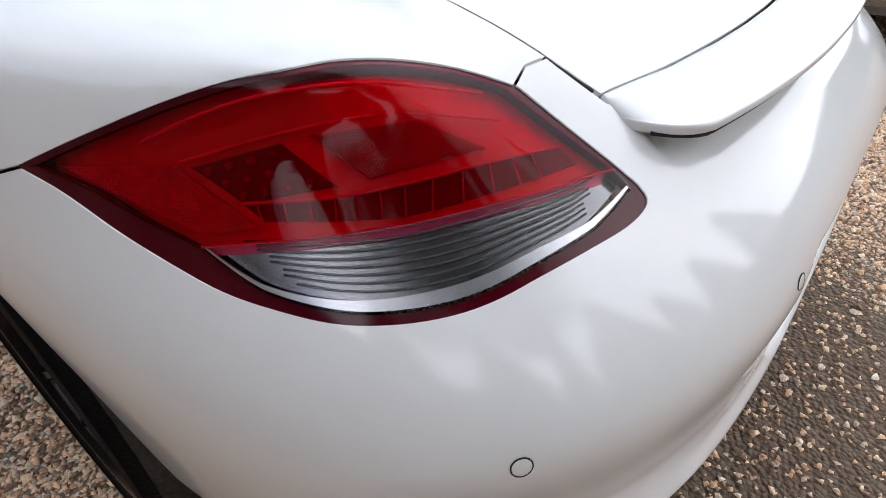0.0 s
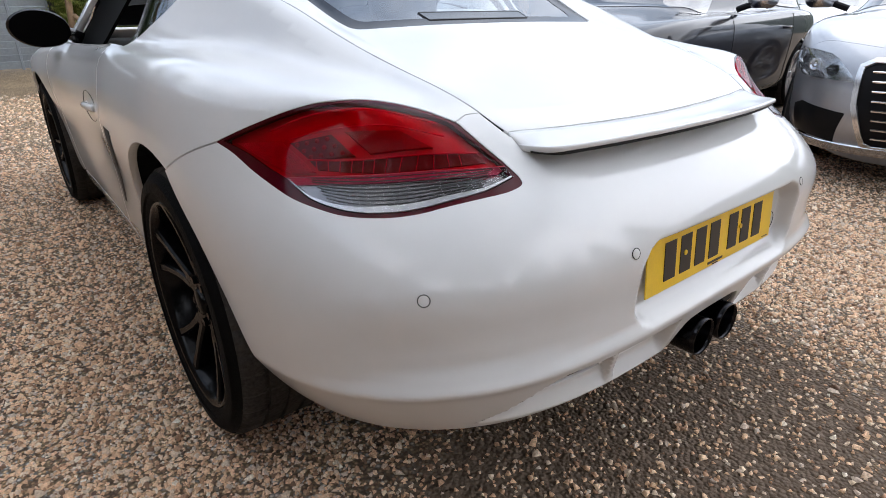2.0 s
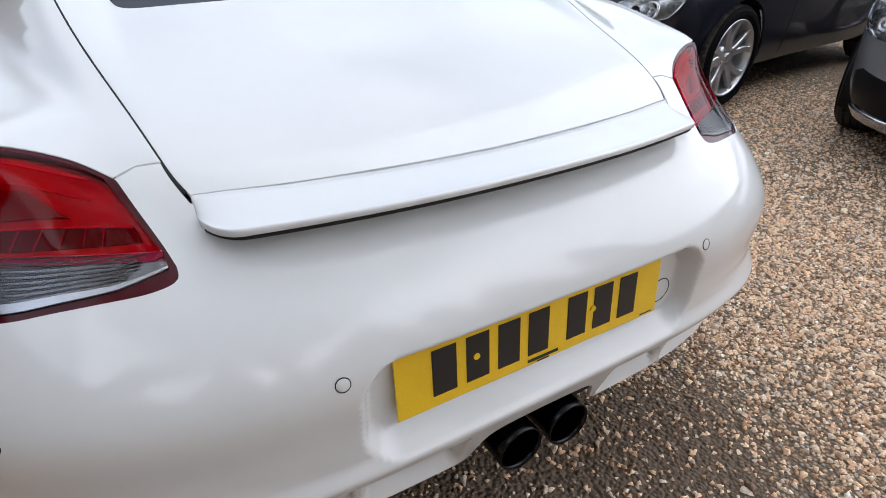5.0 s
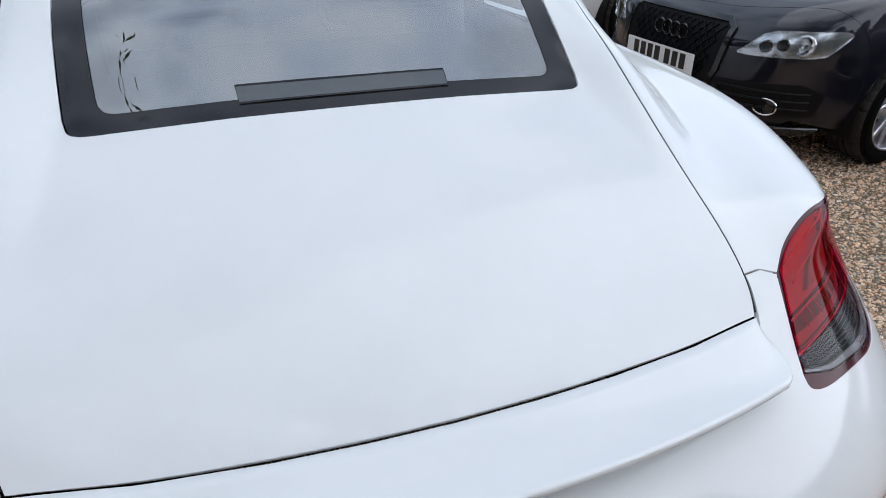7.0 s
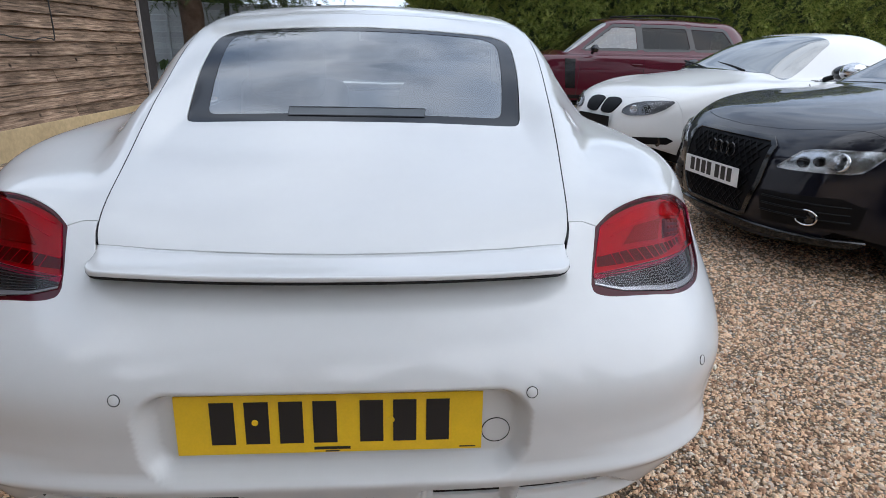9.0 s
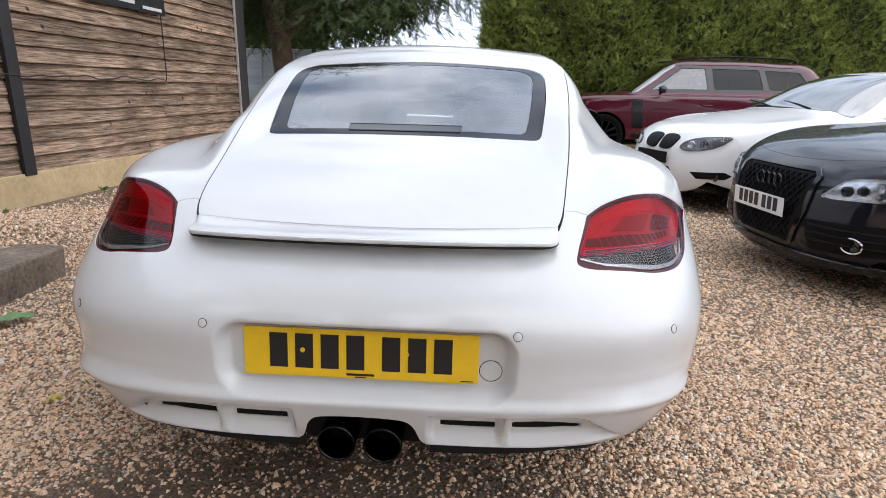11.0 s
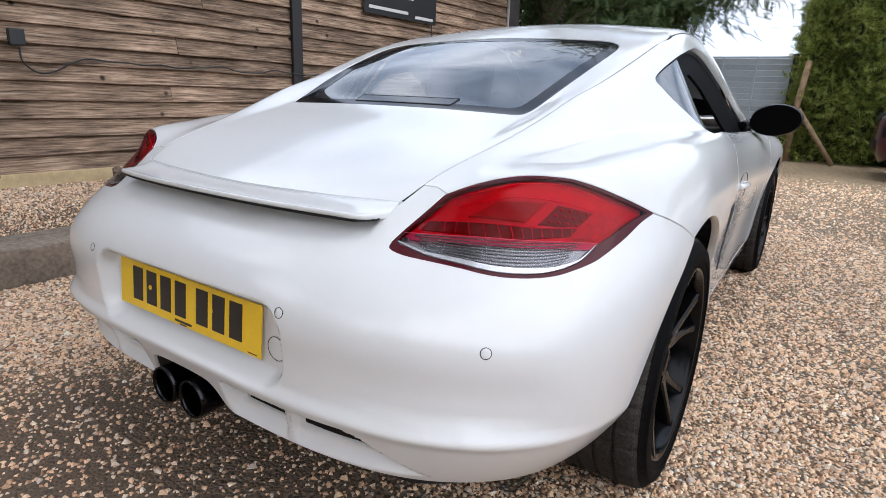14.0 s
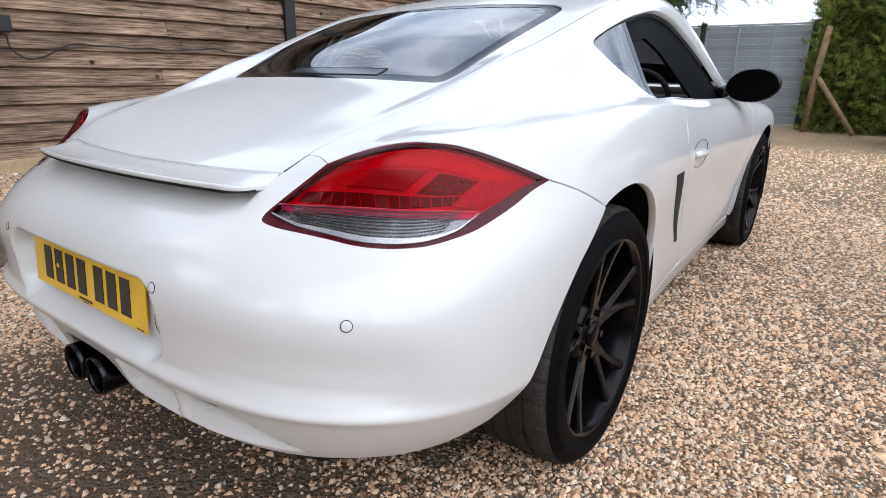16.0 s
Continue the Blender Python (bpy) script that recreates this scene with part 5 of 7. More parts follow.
def board_mat():
    m = bpy.data.materials.new("weathered_board")
    m.use_nodes = True
    nt = m.node_tree
    b = nt.nodes["Principled BSDF"]
    b.inputs["Roughness"].default_value, b.inputs["Specular IOR Level"].default_value = 0.85, 0.25
    tc = nt.nodes.new("ShaderNodeTexCoord")
    oi = nt.nodes.new("ShaderNodeObjectInfo")
    off = nt.nodes.new("ShaderNodeVectorMath")
    off.operation = "MULTIPLY_ADD"
    off.inputs[1].default_value = (1, 1, 1)
    sc = nt.nodes.new("ShaderNodeMath")
    sc.operation = "MULTIPLY"
    sc.inputs[1].default_value = 40
    mp = nt.nodes.new("ShaderNodeMapping")
    mp.inputs["Scale"].default_value = (8, 1.6, 34)
    g = nt.nodes.new("ShaderNodeTexNoise")
    g.inputs["Scale"].default_value, g.inputs["Detail"].default_value, g.inputs["Roughness"].default_value = 2.2, 8, 0.65
    st = nt.nodes.new("ShaderNodeTexNoise")
    st.inputs["Scale"].default_value, st.inputs["Detail"].default_value = 1.7, 5
    knot = nt.nodes.new("ShaderNodeTexVoronoi")
    knot.inputs["Scale"].default_value = 4.5
    kr = nt.nodes.new("ShaderNodeMapRange")
    kr.inputs["From Min"].default_value, kr.inputs["From Max"].default_value = 0.05, 0.13
    kr.inputs["To Min"].default_value, kr.inputs["To Max"].default_value = 0.12, 1.0
    ramp = nt.nodes.new("ShaderNodeValToRGB")
    cr = ramp.color_ramp
    cr.elements[0].position, cr.elements[0].color = 0.33, (0.045, 0.037, 0.027, 1)
    cr.elements[1].position, cr.elements[1].color = 0.70, (0.53, 0.385, 0.275, 1)
    e = cr.elements.new(0.5)
    e.color = (0.255, 0.170, 0.115, 1)
    r2 = nt.nodes.new("ShaderNodeMapRange")
    r2.inputs["To Min"].default_value, r2.inputs["To Max"].default_value = 0.70, 1.25
    r3 = nt.nodes.new("ShaderNodeMapRange")
    r3.inputs["From Min"].default_value, r3.inputs["From Max"].default_value = 0.3, 0.7
    r3.inputs["To Min"].default_value, r3.inputs["To Max"].default_value = 0.55, 1.35
    m1 = nt.nodes.new("ShaderNodeMath")
    m2 = nt.nodes.new("ShaderNodeMath")
    m1.operation = m2.operation = "MULTIPLY"
    mx = nt.nodes.new("ShaderNodeMix")
    mx.data_type, mx.blend_type = "RGBA", "MULTIPLY"
    mx.inputs["Factor"].default_value = 1
    bp = nt.nodes.new("ShaderNodeBump")
    bp.inputs["Strength"].default_value, bp.inputs["Distance"].default_value = 0.5, 0.004
    link = nt.links.new
    link(oi.outputs["Random"], sc.inputs[0])
    link(tc.outputs["Object"], off.inputs[0])
    link(sc.outputs[0], off.inputs[2])
    link(off.outputs[0], mp.inputs["Vector"])
    link(mp.outputs["Vector"], g.inputs["Vector"])
    link(off.outputs[0], st.inputs["Vector"])
    link(off.outputs[0], knot.inputs["Vector"])
    link(knot.outputs["Distance"], kr.inputs["Value"])
    link(g.outputs["Fac"], ramp.inputs["Fac"])
    link(oi.outputs["Random"], r2.inputs["Value"])
    link(st.outputs["Fac"], r3.inputs["Value"])
    link(r2.outputs["Result"], m1.inputs[0])
    link(r3.outputs["Result"], m1.inputs[1])
    link(m1.outputs[0], m2.inputs[0])
    link(kr.outputs["Result"], m2.inputs[1])
    link(ramp.outputs["Color"], mx.inputs["A"])
    link(m2.outputs[0], mx.inputs["B"])
    link(mx.outputs["Result"], b.inputs["Base Color"])
    link(g.outputs["Fac"], bp.inputs["Height"])
    link(bp.outputs["Normal"], b.inputs["Normal"])
    return m


BOARD = board_mat()
TAR = mat("tarred_post", (0.018, 0.017, 0.018), 0.6, 0, 8, 0.3, 0.3, 60)
PLINTH = mat("cream_plinth", (0.52, 0.39, 0.215), 0.85, 0, 2.5, 0.22, 0.4, 60)
SLATE = mat("grey_fence_paint", (0.29, 0.325, 0.355), 0.6, 0, 4, 0.16, 0.2, 80, per_object=0.10)
OLD_OAK = mat("old_sleeper", (0.19, 0.15, 0.115), 0.9, 0, 5, 0.6, 1.0, 30)
BARK = mat("bark", (0.15, 0.105, 0.08), 0.95, 0, 7, 0.5, 1.0, 35)
STAKE = mat("rough_stake", (0.21, 0.135, 0.078), 0.95, 0, 9, 0.45, 0.8, 40)
CABLE = mat("black_cable", (0.02, 0.02, 0.02), 0.5)
ROOFING = mat("dark_roofing", (0.05, 0.045, 0.045), 0.9, 0, 5, 0.3)
SHED = pose(-3.85, 2.0, 0, 0, 0, -3.2)


def shed():
    s = thing("shed", "weathered brown weatherboard shed with black posts and cream plinth", "shed", SHED)
    bm = bmesh.new()
    box(bm, (3.0, 15.4, 2.75), pose(-1.56, -1.3, 1.635))
    part("shed_core", bm, ROOFING, s)
    bm = bmesh.new()
    box(bm, (3.1, 15.5, 0.40), pose(-1.535, -1.3, 0.09), 0.01)
    part("plinth", bm, PLINTH, s, "cream rendered plinth")
    pitch, row = 0.137, 0
    joints = (-8.9, -4.6, -1.1, 1.72, 5.95)
    meshes = {}
    z = 0.285
    while z < 2.95:
        for k, (a, b) in enumerate(zip(joints, joints[1:])):
            cuts = [a, b] if (row + k) % 3 else [a, a + (b - a) * rng.uniform(0.35, 0.65), b]
            for c, d in zip(cuts, cuts[1:]):
                ln = d - c - 0.004
                key = round(ln, 2)
                if key not in meshes:
                    n = max(2, int(ln / 0.35))
                    vs, fs = [], []
                    for i in range(n + 1):
                        y = -ln / 2 + ln * i / n
                        w = 0.003 * math.sin(i * 1.7 + key * 9) + 0.002 * math.sin(i * 4.1)
                        vs += [(0.0, y, 0.155), (0.042 + 0.3 * w, y, 0.0 + w), (0.034, y, -0.004 + w), (0.004, y, 0.022)]
                    for i in range(n):
                        p, q = 4 * i, 4 * i + 4
                        fs += [(p + j, p + (j + 1) % 4, q + (j + 1) % 4, q + j) for j in range(4)]
                    fs += [(3, 2, 1, 0), (4 * n, 4 * n + 1, 4 * n + 2, 4 * n + 3)]
                    me = bpy.data.meshes.new("board")
                    me.from_pydata(vs, [], fs)
                    me.materials.append(BOARD)
                    meshes[key] = me
                ob = new("board", meshes[key])
                ob.parent = s
                ob.matrix_local = pose(-0.052 + rng.uniform(-0.002, 0.003), (c + d) / 2, z + rng.normal(0, 0.003), rng.normal(0, 0.12), rng.normal(0, 0.6), 0)
        z += pitch
        row += 1
    for y in joints[1:-1]:
        bm = bmesh.new()
        box(bm, (0.045, 0.125, 2.78), pose(0.006, y, 1.66), 0.006)
        part("post", bm, TAR, s, "black painted upright post")
    bm = bmesh.new()
    box(bm, (0.03, 0.03, 2.78), pose(-0.005, 5.965, 1.66), 0.004)
    part("corner_post", bm, mat("pale_corner", (0.45, 0.42, 0.40), 0.8, 0, 6, 0.2), s)
    bm = bmesh.new()
    box(bm, (3.5, 16.0, 0.12), pose(-1.55, -1.3, 3.24, 0, 6, 0), 0.02)
    part("shed_roof", bm, ROOFING, s)
    # cable, socket box and a dark banner with illegible lines
    bm = bmesh.new()
    pts = [(0.028 + 0.004 * math.sin(i), y, 1.13 + 0.012 * math.sin(i * 1.1) + (0.02 if i % 4 == 0 else 0)) for i, y in enumerate(np.linspace(-0.35, 3.9, 30))]
    pts = [(0.035, -0.80, 1.20), (0.04, -0.79, 1.10), (0.04, -0.70, 1.03), (0.035, -0.58, 1.05), (0.03, -0.47, 1.11)] + pts + [(0.03, 3.95, 1.16), (0.03, 3.96, 1.6), (0.03, 3.96, 2.2)]
    tube(bm, curve3(pts, 120), 0.007, 6)
    cable = part("cable", bm, CABLE, None, "", True)
    cable.matrix_world = SHED
    tagged(cable, "black cable clipped along the weathered boards", "cable")
    bm = bmesh.new()
    box(bm, (0.06, 0.10, 0.12), pose(0.035, -0.81, 1.27), 0.012)
    sock = part("socket_box", bm, CABLE, None)
    sock.matrix_world = SHED
    tagged(sock, "black outdoor socket box on the shed wall", "socket")
    ban = thing("banner", "black banner with pale lines on the shed wall", "banner", SHED @ pose(0.045, 3.35, 2.12))
    bm = bmesh.new()
    box(bm, (0.012, 1.35, 0.50), None, 0.003)
    part("sheet", bm, mat("banner_black", (0.012, 0.012, 0.013), 0.5), ban)
    for k, (y, z, w, h) in enumerate(((-0.25, -0.17, 0.70, 0.035), (0.42, -0.20, 0.36, 0.035), (-0.2, 0.05, 0.8, 0.12))):
        bm = bmesh.new()
        box(bm, (0.004, w, h), pose(0.009, y, z))
        part("line", bm, mat("banner_line", (0.6, 0.6, 0.58), 0.6) if k == 0 else bpy.data.materials["banner_line"], ban)


def sleeper(name, at, size, label):
    bm = bmesh.new()
    box(bm, size, None, 0.015, 2)
    bmesh.ops.subdivide_edges(bm, edges=[e for e in bm.edges if e.calc_length() > 0.5], cuts=14)
    for v in bm.verts:
        v.co += Vector((noise.noise(v.co * 5), noise.noise(v.co * 5 + Vector((9, 0, 0))), noise.noise(v.co * 4 + Vector((0, 7, 0))))) * 0.014
    ob = part(name, bm, OLD_OAK, None)
    ob.matrix_world = at
    return tagged(ob, label, "sleeper", group="edging sleepers")


def fence():
    f = thing("fence", "slate grey slatted garden fence with dark posts", "fence", pose(0.33, 12.5, 0))
    n, width = 4, 1.83
    slat = bpy.data.meshes.new("slat")
    bm = bmesh.new()
    box(bm, (width - 0.02, 0.018, 0.128), pose(0, 0, 0, 9), 0.003, 1)
    bm.to_mesh(slat)
    bm.free()
    slat.materials.append(SLATE)
    for p in range(n):
        x = -0.09 - width / 2 - p * (width + 0.10)
        for k in range(16):
            ob = new("slat", slat)
            ob.parent = f
            ob.matrix_local = pose(x, rng.normal(0, 0.002), 0.14 + 0.112 * k, 0, rng.normal(0, 0.1), 0)
        for dx in (-width / 2 + 0.02, -width / 6, width / 6, width / 2 - 0.02):
            bm = bmesh.new()
            box(bm, (0.04, 0.03, 1.84), pose(x + dx, -0.022, 0.97), 0.004)
            part("batten", bm, SLATE, f)
        bm = bmesh.new()
        box(bm, (width, 0.07, 0.03), pose(x, 0, 1.905), 0.004)
        part("cap_rail", bm, SLATE, f)
        bm = bmesh.new()
        box(bm, (0.10, 0.10, 1.96), pose(x + width / 2 + 0.05, 0, 0.98), 0.006)
        part("fence_post", bm, TAR, f, "dark square post")
    bm = bmesh.new()
    tube(bm, [(0.20, -0.1, 0), (0.22, -0.08, 0.9), (0.29, -0.05, 1.80)], [0.06, 0.055, 0.05], 10)
    stake = part("stake", bm, STAKE, None, "", True)
    stake.matrix_world = pose(0.25, 11.95, 0)
    tagged(stake, "rough round wooden stake beside the fence", "stake")
    bm = bmesh.new()
    tube(bm, [(0.27, -0.12, 0.95), (0.95, -0.45, 0.02)], 0.042, 10)
    stake = part("stake", bm, STAKE, None, "", True)
    stake.matrix_world = pose(0.25, 11.95, 0)
    tagged(stake, "rough wooden prop leaning to the ground", "stake")


# leaves: a folded pointed spray
SPRAY_V = [(0, 0, 0), (0.5, 0.22, 0.06), (1, 0, 0), (0.5, -0.22, 0.06), (0.45, 0, -0.05)]
SPRAY_F = [(0, 4, 1), (4, 2, 1), (0, 3, 4), (4, 3, 2)]
# a feathered twig: a thin stem with narrow leaflets to both sides
TWIG_V, TWIG_F = [], []
for u in np.linspace(0.0, 0.92, 9):
    for side in (-1, 1):
        k, ln = len(TWIG_V), 0.26 * (1 - 0.55 * u)
        TWIG_V += [(u, 0, 0), (u + 0.07, 0, 0), (u + 0.5 * ln, side * ln, -0.10 * ln)]
        TWIG_F.append((k, k + 1, k + 2))
TWIG_V += [(0, -0.012, 0), (0, 0.012, 0), (1.08, 0, -0.03)]
TWIG_F.append((len(TWIG_V) - 3, len(TWIG_V) - 2, len(TWIG_V) - 1))
HEDGE_LEAF = island_mat("hedge_leaf", [(0.0, (0.043, 0.072, 0.015)), (0.35, (0.130, 0.173, 0.038)), (0.7, (0.259, 0.302, 0.068)), (0.92, (0.389, 0.396, 0.105)), (1.0, (0.446, 0.418, 0.143))], 0.7, trans=0.4, spec=0.2)
TREE_LEAF = island_mat("tree_leaf", [(0.0, (0.016, 0.030, 0.012)), (0.5, (0.040, 0.068, 0.020)), (1.0, (0.10, 0.13, 0.04))], 0.7, trans=0.25, spec=0.25)
HEDGE_SHADE_CORE = mat("hedge_core", (0.022, 0.034, 0.010), 0.95, 0, 3, 0.4)


def facing(d, roll):
    """Turns that lay x along the directions d (n,3)."""
    d = d / np.linalg.norm(d, axis=1, keepdims=True)
    up = np.tile((0.0, 0.0, 1.0), (len(d), 1))
    s = np.cross(up, d)
    s /= np.linalg.norm(s, axis=1, keepdims=True) + 1e-9
    u = np.cross(d, s)
    c, q = np.cos(roll)[:, None], np.sin(roll)[:, None]
    return np.stack([d, c * s + q * u, c * u - q * s], 2)


def hedge():
    h = thing("hedge", "tall clipped green conifer hedge behind the yard", "hedge", pose(0, 0, 0))
    # near-black box paints the shade deep between the sprays
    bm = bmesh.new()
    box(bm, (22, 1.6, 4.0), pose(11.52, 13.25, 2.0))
    part("hedge_core", bm, HEDGE_SHADE_CORE, h)
    n = 21000
    x, z = 0.45 + 13.3 * rng.uniform(0, 1, n)**1.15, rng.uniform(0.02, 4.1, n)
    lump = 0.18 * np.sin(x * 2.3 + 1.4 * np.sin(z * 1.9)) * np.sin(z * 2.7 + x) + 0.10 * np.sin(x * 5.1 + z * 3.3)
    y = 12.45 - 0.22 - lump - np.abs(rng.normal(0, 0.14, n))
    side = rng.uniform(0, 1, n) < 0.10
    x[side] = 0.55 - np.abs(rng.normal(0, 0.1, side.sum())) + 0.1 * lump[side]
    y[side] = rng.uniform(12.3, 14.0, side.sum())
    d = np.stack([rng.normal(0, 0.55, n) - 0.9 * side, -0.7 + rng.normal(0, 0.35, n), 0.35 + rng.normal(0, 0.6, n)], 1)
    s = rng.uniform(0.15, 0.33, n)[:, None] * np.array((1.0, 1.0, 1.0))
    many("hedge_leaves", TWIG_V, TWIG_F, np.stack([x, y, z], 1), facing(d, rng.uniform(0, 6.28, n)), s, HEDGE_LEAF, "fine green conifer sprays", "", parent=h)
    n = 3500
    x, y = rng.uniform(0.8, 14, n), rng.uniform(12.1, 14, n)
    d = np.stack([rng.normal(0, 0.6, n), rng.normal(0, 0.5, n), np.abs(rng.normal(0.8, 0.4, n))], 1)
    s = rng.uniform(0.14, 0.30, n)[:, None] * np.array((1.0, 1.0, 1.0))
    many("hedge_top", TWIG_V, TWIG_F, np.stack([x, y, 3.95 + rng.normal(0, 0.08, n)], 1), facing(d, rng.uniform(0, 6.28, n)), s, HEDGE_LEAF, "", "", parent=h)


def tree(name, base, trunk, limbs, sprays, spread, label, leaf=0.2, droop=0.55, feather=False):
    """A tapered trunk, bent limbs and a crown of many small sprays along them."""
    t = thing(name, label, "tree", pose(*base))
    bm = bmesh.new()
    pts = curve3([p[:3] for p in trunk], 24)
    tube(bm, pts, list(np.interp(np.linspace(0, 1, len(pts)), np.linspace(0, 1, len(trunk)), [p[3] for p in trunk])), 12)
    for v in bm.verts:
        v.co += Vector((noise.noise(v.co * 3), noise.noise(v.co * 3 + Vector((5, 0, 0))), 0)) * 0.04
    part("trunk", bm, BARK, t, "brown ridged bark", True)
    at, out = [], []
    for limb in limbs:
        p = curve3([q[:3] for q in limb], 18)
        bm = bmesh.new()
        tube(bm, p, list(np.linspace(limb[0][3], limb[-1][3], len(p))), 8)
        part("limb", bm, BARK, t, "", True)
        for _ in range(sprays):
            i = int(min(len(p) - 1, rng.beta(2.2, 1.2) * len(p)))
            c = p[i] + rng.normal(0, spread, 3) * (1, 1, 0.5)
            k = 5 if feather else 22
            dirn = rng.normal(0, 1, 3) * (1, 1, 0.3) + (0, 0, -droop)
            for j in range(k):
                at.append(c + dirn * ((0.10 if feather else 0.036) * j) + rng.normal(0, 0.05, 3))
                out.append(dirn + rng.normal(0, 0.6, 3))
    at, out = np.array(at), np.array(out)
    s = rng.uniform(0.6, 1.25, len(at))[:, None] * leaf * np.array((0.50, 0.30, 0.4))
    if feather:
        out[:, 2] -= 0.5
        s = rng.uniform(0.7, 1.3, len(at))[:, None] * leaf * np.array((1.0, 1.0, 1.0))
    many("crown", TWIG_V if feather else SPRAY_V, TWIG_F if feather else SPRAY_F, at, facing(out, rng.uniform(0, 6.28, len(at)) if not feather else rng.normal(0, 0.5, len(at))), s, TREE_LEAF, "dark green needle sprays with gaps", "", parent=t)
    return t


gravel_bank()
shed()
sleeper("sleeper", pose(-2.20, 0.72, 0.095, -0.6, 3, 3), (0.27, 2.35, 0.20), "old grey timber sleeper lying on gravel")
sleeper("sleeper", pose(-2.40, -1.75, 0.10, -1, 0, -4), (0.25, 2.4, 0.20), "old grey timber sleeper lying on gravel")
bm = bmesh.new()
rings = []
for r0, z0 in ((0.31, 0.0), (0.275, 0.06), (0.255, 0.14), (0.25, 0.22), (0.21, 0.225), (0.17, 0.15), (0.0, 0.13)):
    ring = []
    for a in np.linspace(0, 2 * math.pi, 48, endpoint=False):
        flute = 1 + 0.07 * math.sin(7 * a + 1) + 0.045 * math.sin(17 * a) + 0.03 * noise.noise(Vector((math.cos(a) * 6, math.sin(a) * 6, z0 * 9)))
        rim_z = 0.05 * noise.noise(Vector((math.cos(a) * 3, math.sin(a) * 3, 2))) * (z0 > 0.2)
        ring.append(bm.verts.new((1.25 * r0 * flute * math.cos(a), r0 * flute * math.sin(a), z0 + rim_z)))
    rings.append(ring)
for lo_r, hi_r in zip(rings, rings[1:]):
    for k in range(48):
        bm.faces.new((lo_r[k], lo_r[(k + 1) % 48], hi_r[(k + 1) % 48], hi_r[k]))
stump = part("tree_stump", bm, BARK, None)
stump.matrix_world = pose(-3.42, 1.75, 0.15) @ Matrix.Scale(0.72, 4)
tagged(stump, "rough grey sawn tree stump on gravel", "stump")
fence()
hedge()


def weed(x, y, z, k, size):
    """A tuft of broad green leaves."""
    a = rng.uniform(0, 6.28, k)
    d = np.stack([np.cos(a), np.sin(a), rng.uniform(0.3, 1.4, k)], 1)
    w = many("weed", SPRAY_V, SPRAY_F, np.tile((0.0, 0.0, 0.0), (k, 1)) + rng.normal(0, size * 0.12, (k, 3)) * (1, 1, 0.3), facing(d, rng.normal(0, 0.4, k)), rng.uniform(0.6, 1.1, k)[:, None] * size * np.array((1.0, 1.3, 1.0)), WEED_LEAF, "small green weed growing in gravel", "weed", kind="")
    w.matrix_world = pose(x, y, z)
    tagged(w, "small green weed growing in gravel", "weed", group="weeds")


WEED_LEAF = island_mat("weed_leaf", [(0.0, (0.04, 0.075, 0.02)), (0.6, (0.09, 0.15, 0.04)), (1.0, (0.20, 0.24, 0.08))], 0.6)


def fallen_leaf(x, y, size, turn, colour, label):
    """A curled leaf lying on the gravel."""
    vs, fs, n = [], [], 9
    for i in range(n):
        u = i / (n - 1)
        w = size * 0.30 * math.sin(math.pi * min(u * 1.05, 1.0))**0.8 + 0.002
        for k in (-1, -0.5, 0, 0.5, 1):
            vs.append((size * (u - 0.5), k * w * (1 + 0.15 * math.sin(9 * u)), 0.012 * abs(k) + 0.010 * math.sin(3 * u) + 0.006 * math.sin(14 * u + 2 * k)))
    fs = [(i * 5 + k, i * 5 + k + 1, i * 5 + k + 6, i * 5 + k + 5) for i in range(n - 1) for k in range(4)]
    ob = mesh_part("fallen_leaf", vs, fs, mat("leaf_" + colour[0], colour[1], 0.6, 0, 30, 0.3))
    ob.matrix_world = pose(x, y, 0.018, 0, 0, turn)
    tagged(ob, label, "leaf", group="fallen leaves")


fallen_leaf(-1.88, 1.20, 0.17, 25, ("green", (0.16, 0.27, 0.12)), "broad green leaf lying on gravel beside the sleeper")
fallen_leaf(-1.99, 1.12, 0.13, 70, ("pale_green", (0.22, 0.34, 0.08)), "narrow pale green leaf lying on gravel")
fallen_leaf(-1.617, 0.772, 0.09, 15, ("white", (0.72, 0.70, 0.66)), "pale dried leaf lying on gravel")
fallen_leaf(-1.274, 0.726, 0.035, 80, ("pink", (0.80, 0.66, 0.62)), "small pale petal lying on gravel")
fallen_leaf(-1.192, 0.547, 0.05, 40, ("yellow", (0.55, 0.45, 0.08)), "small yellow leaf lying on gravel")
weed(-3.62, 5.2, 0.03, 15, 0.088)
weed(-3.55, 4.4, 0.02, 14, 0.072)
weed(-3.60, 6.1, 0.02, 15, 0.083)
weed(-3.50, 3.1, 0.06, 12, 0.055)
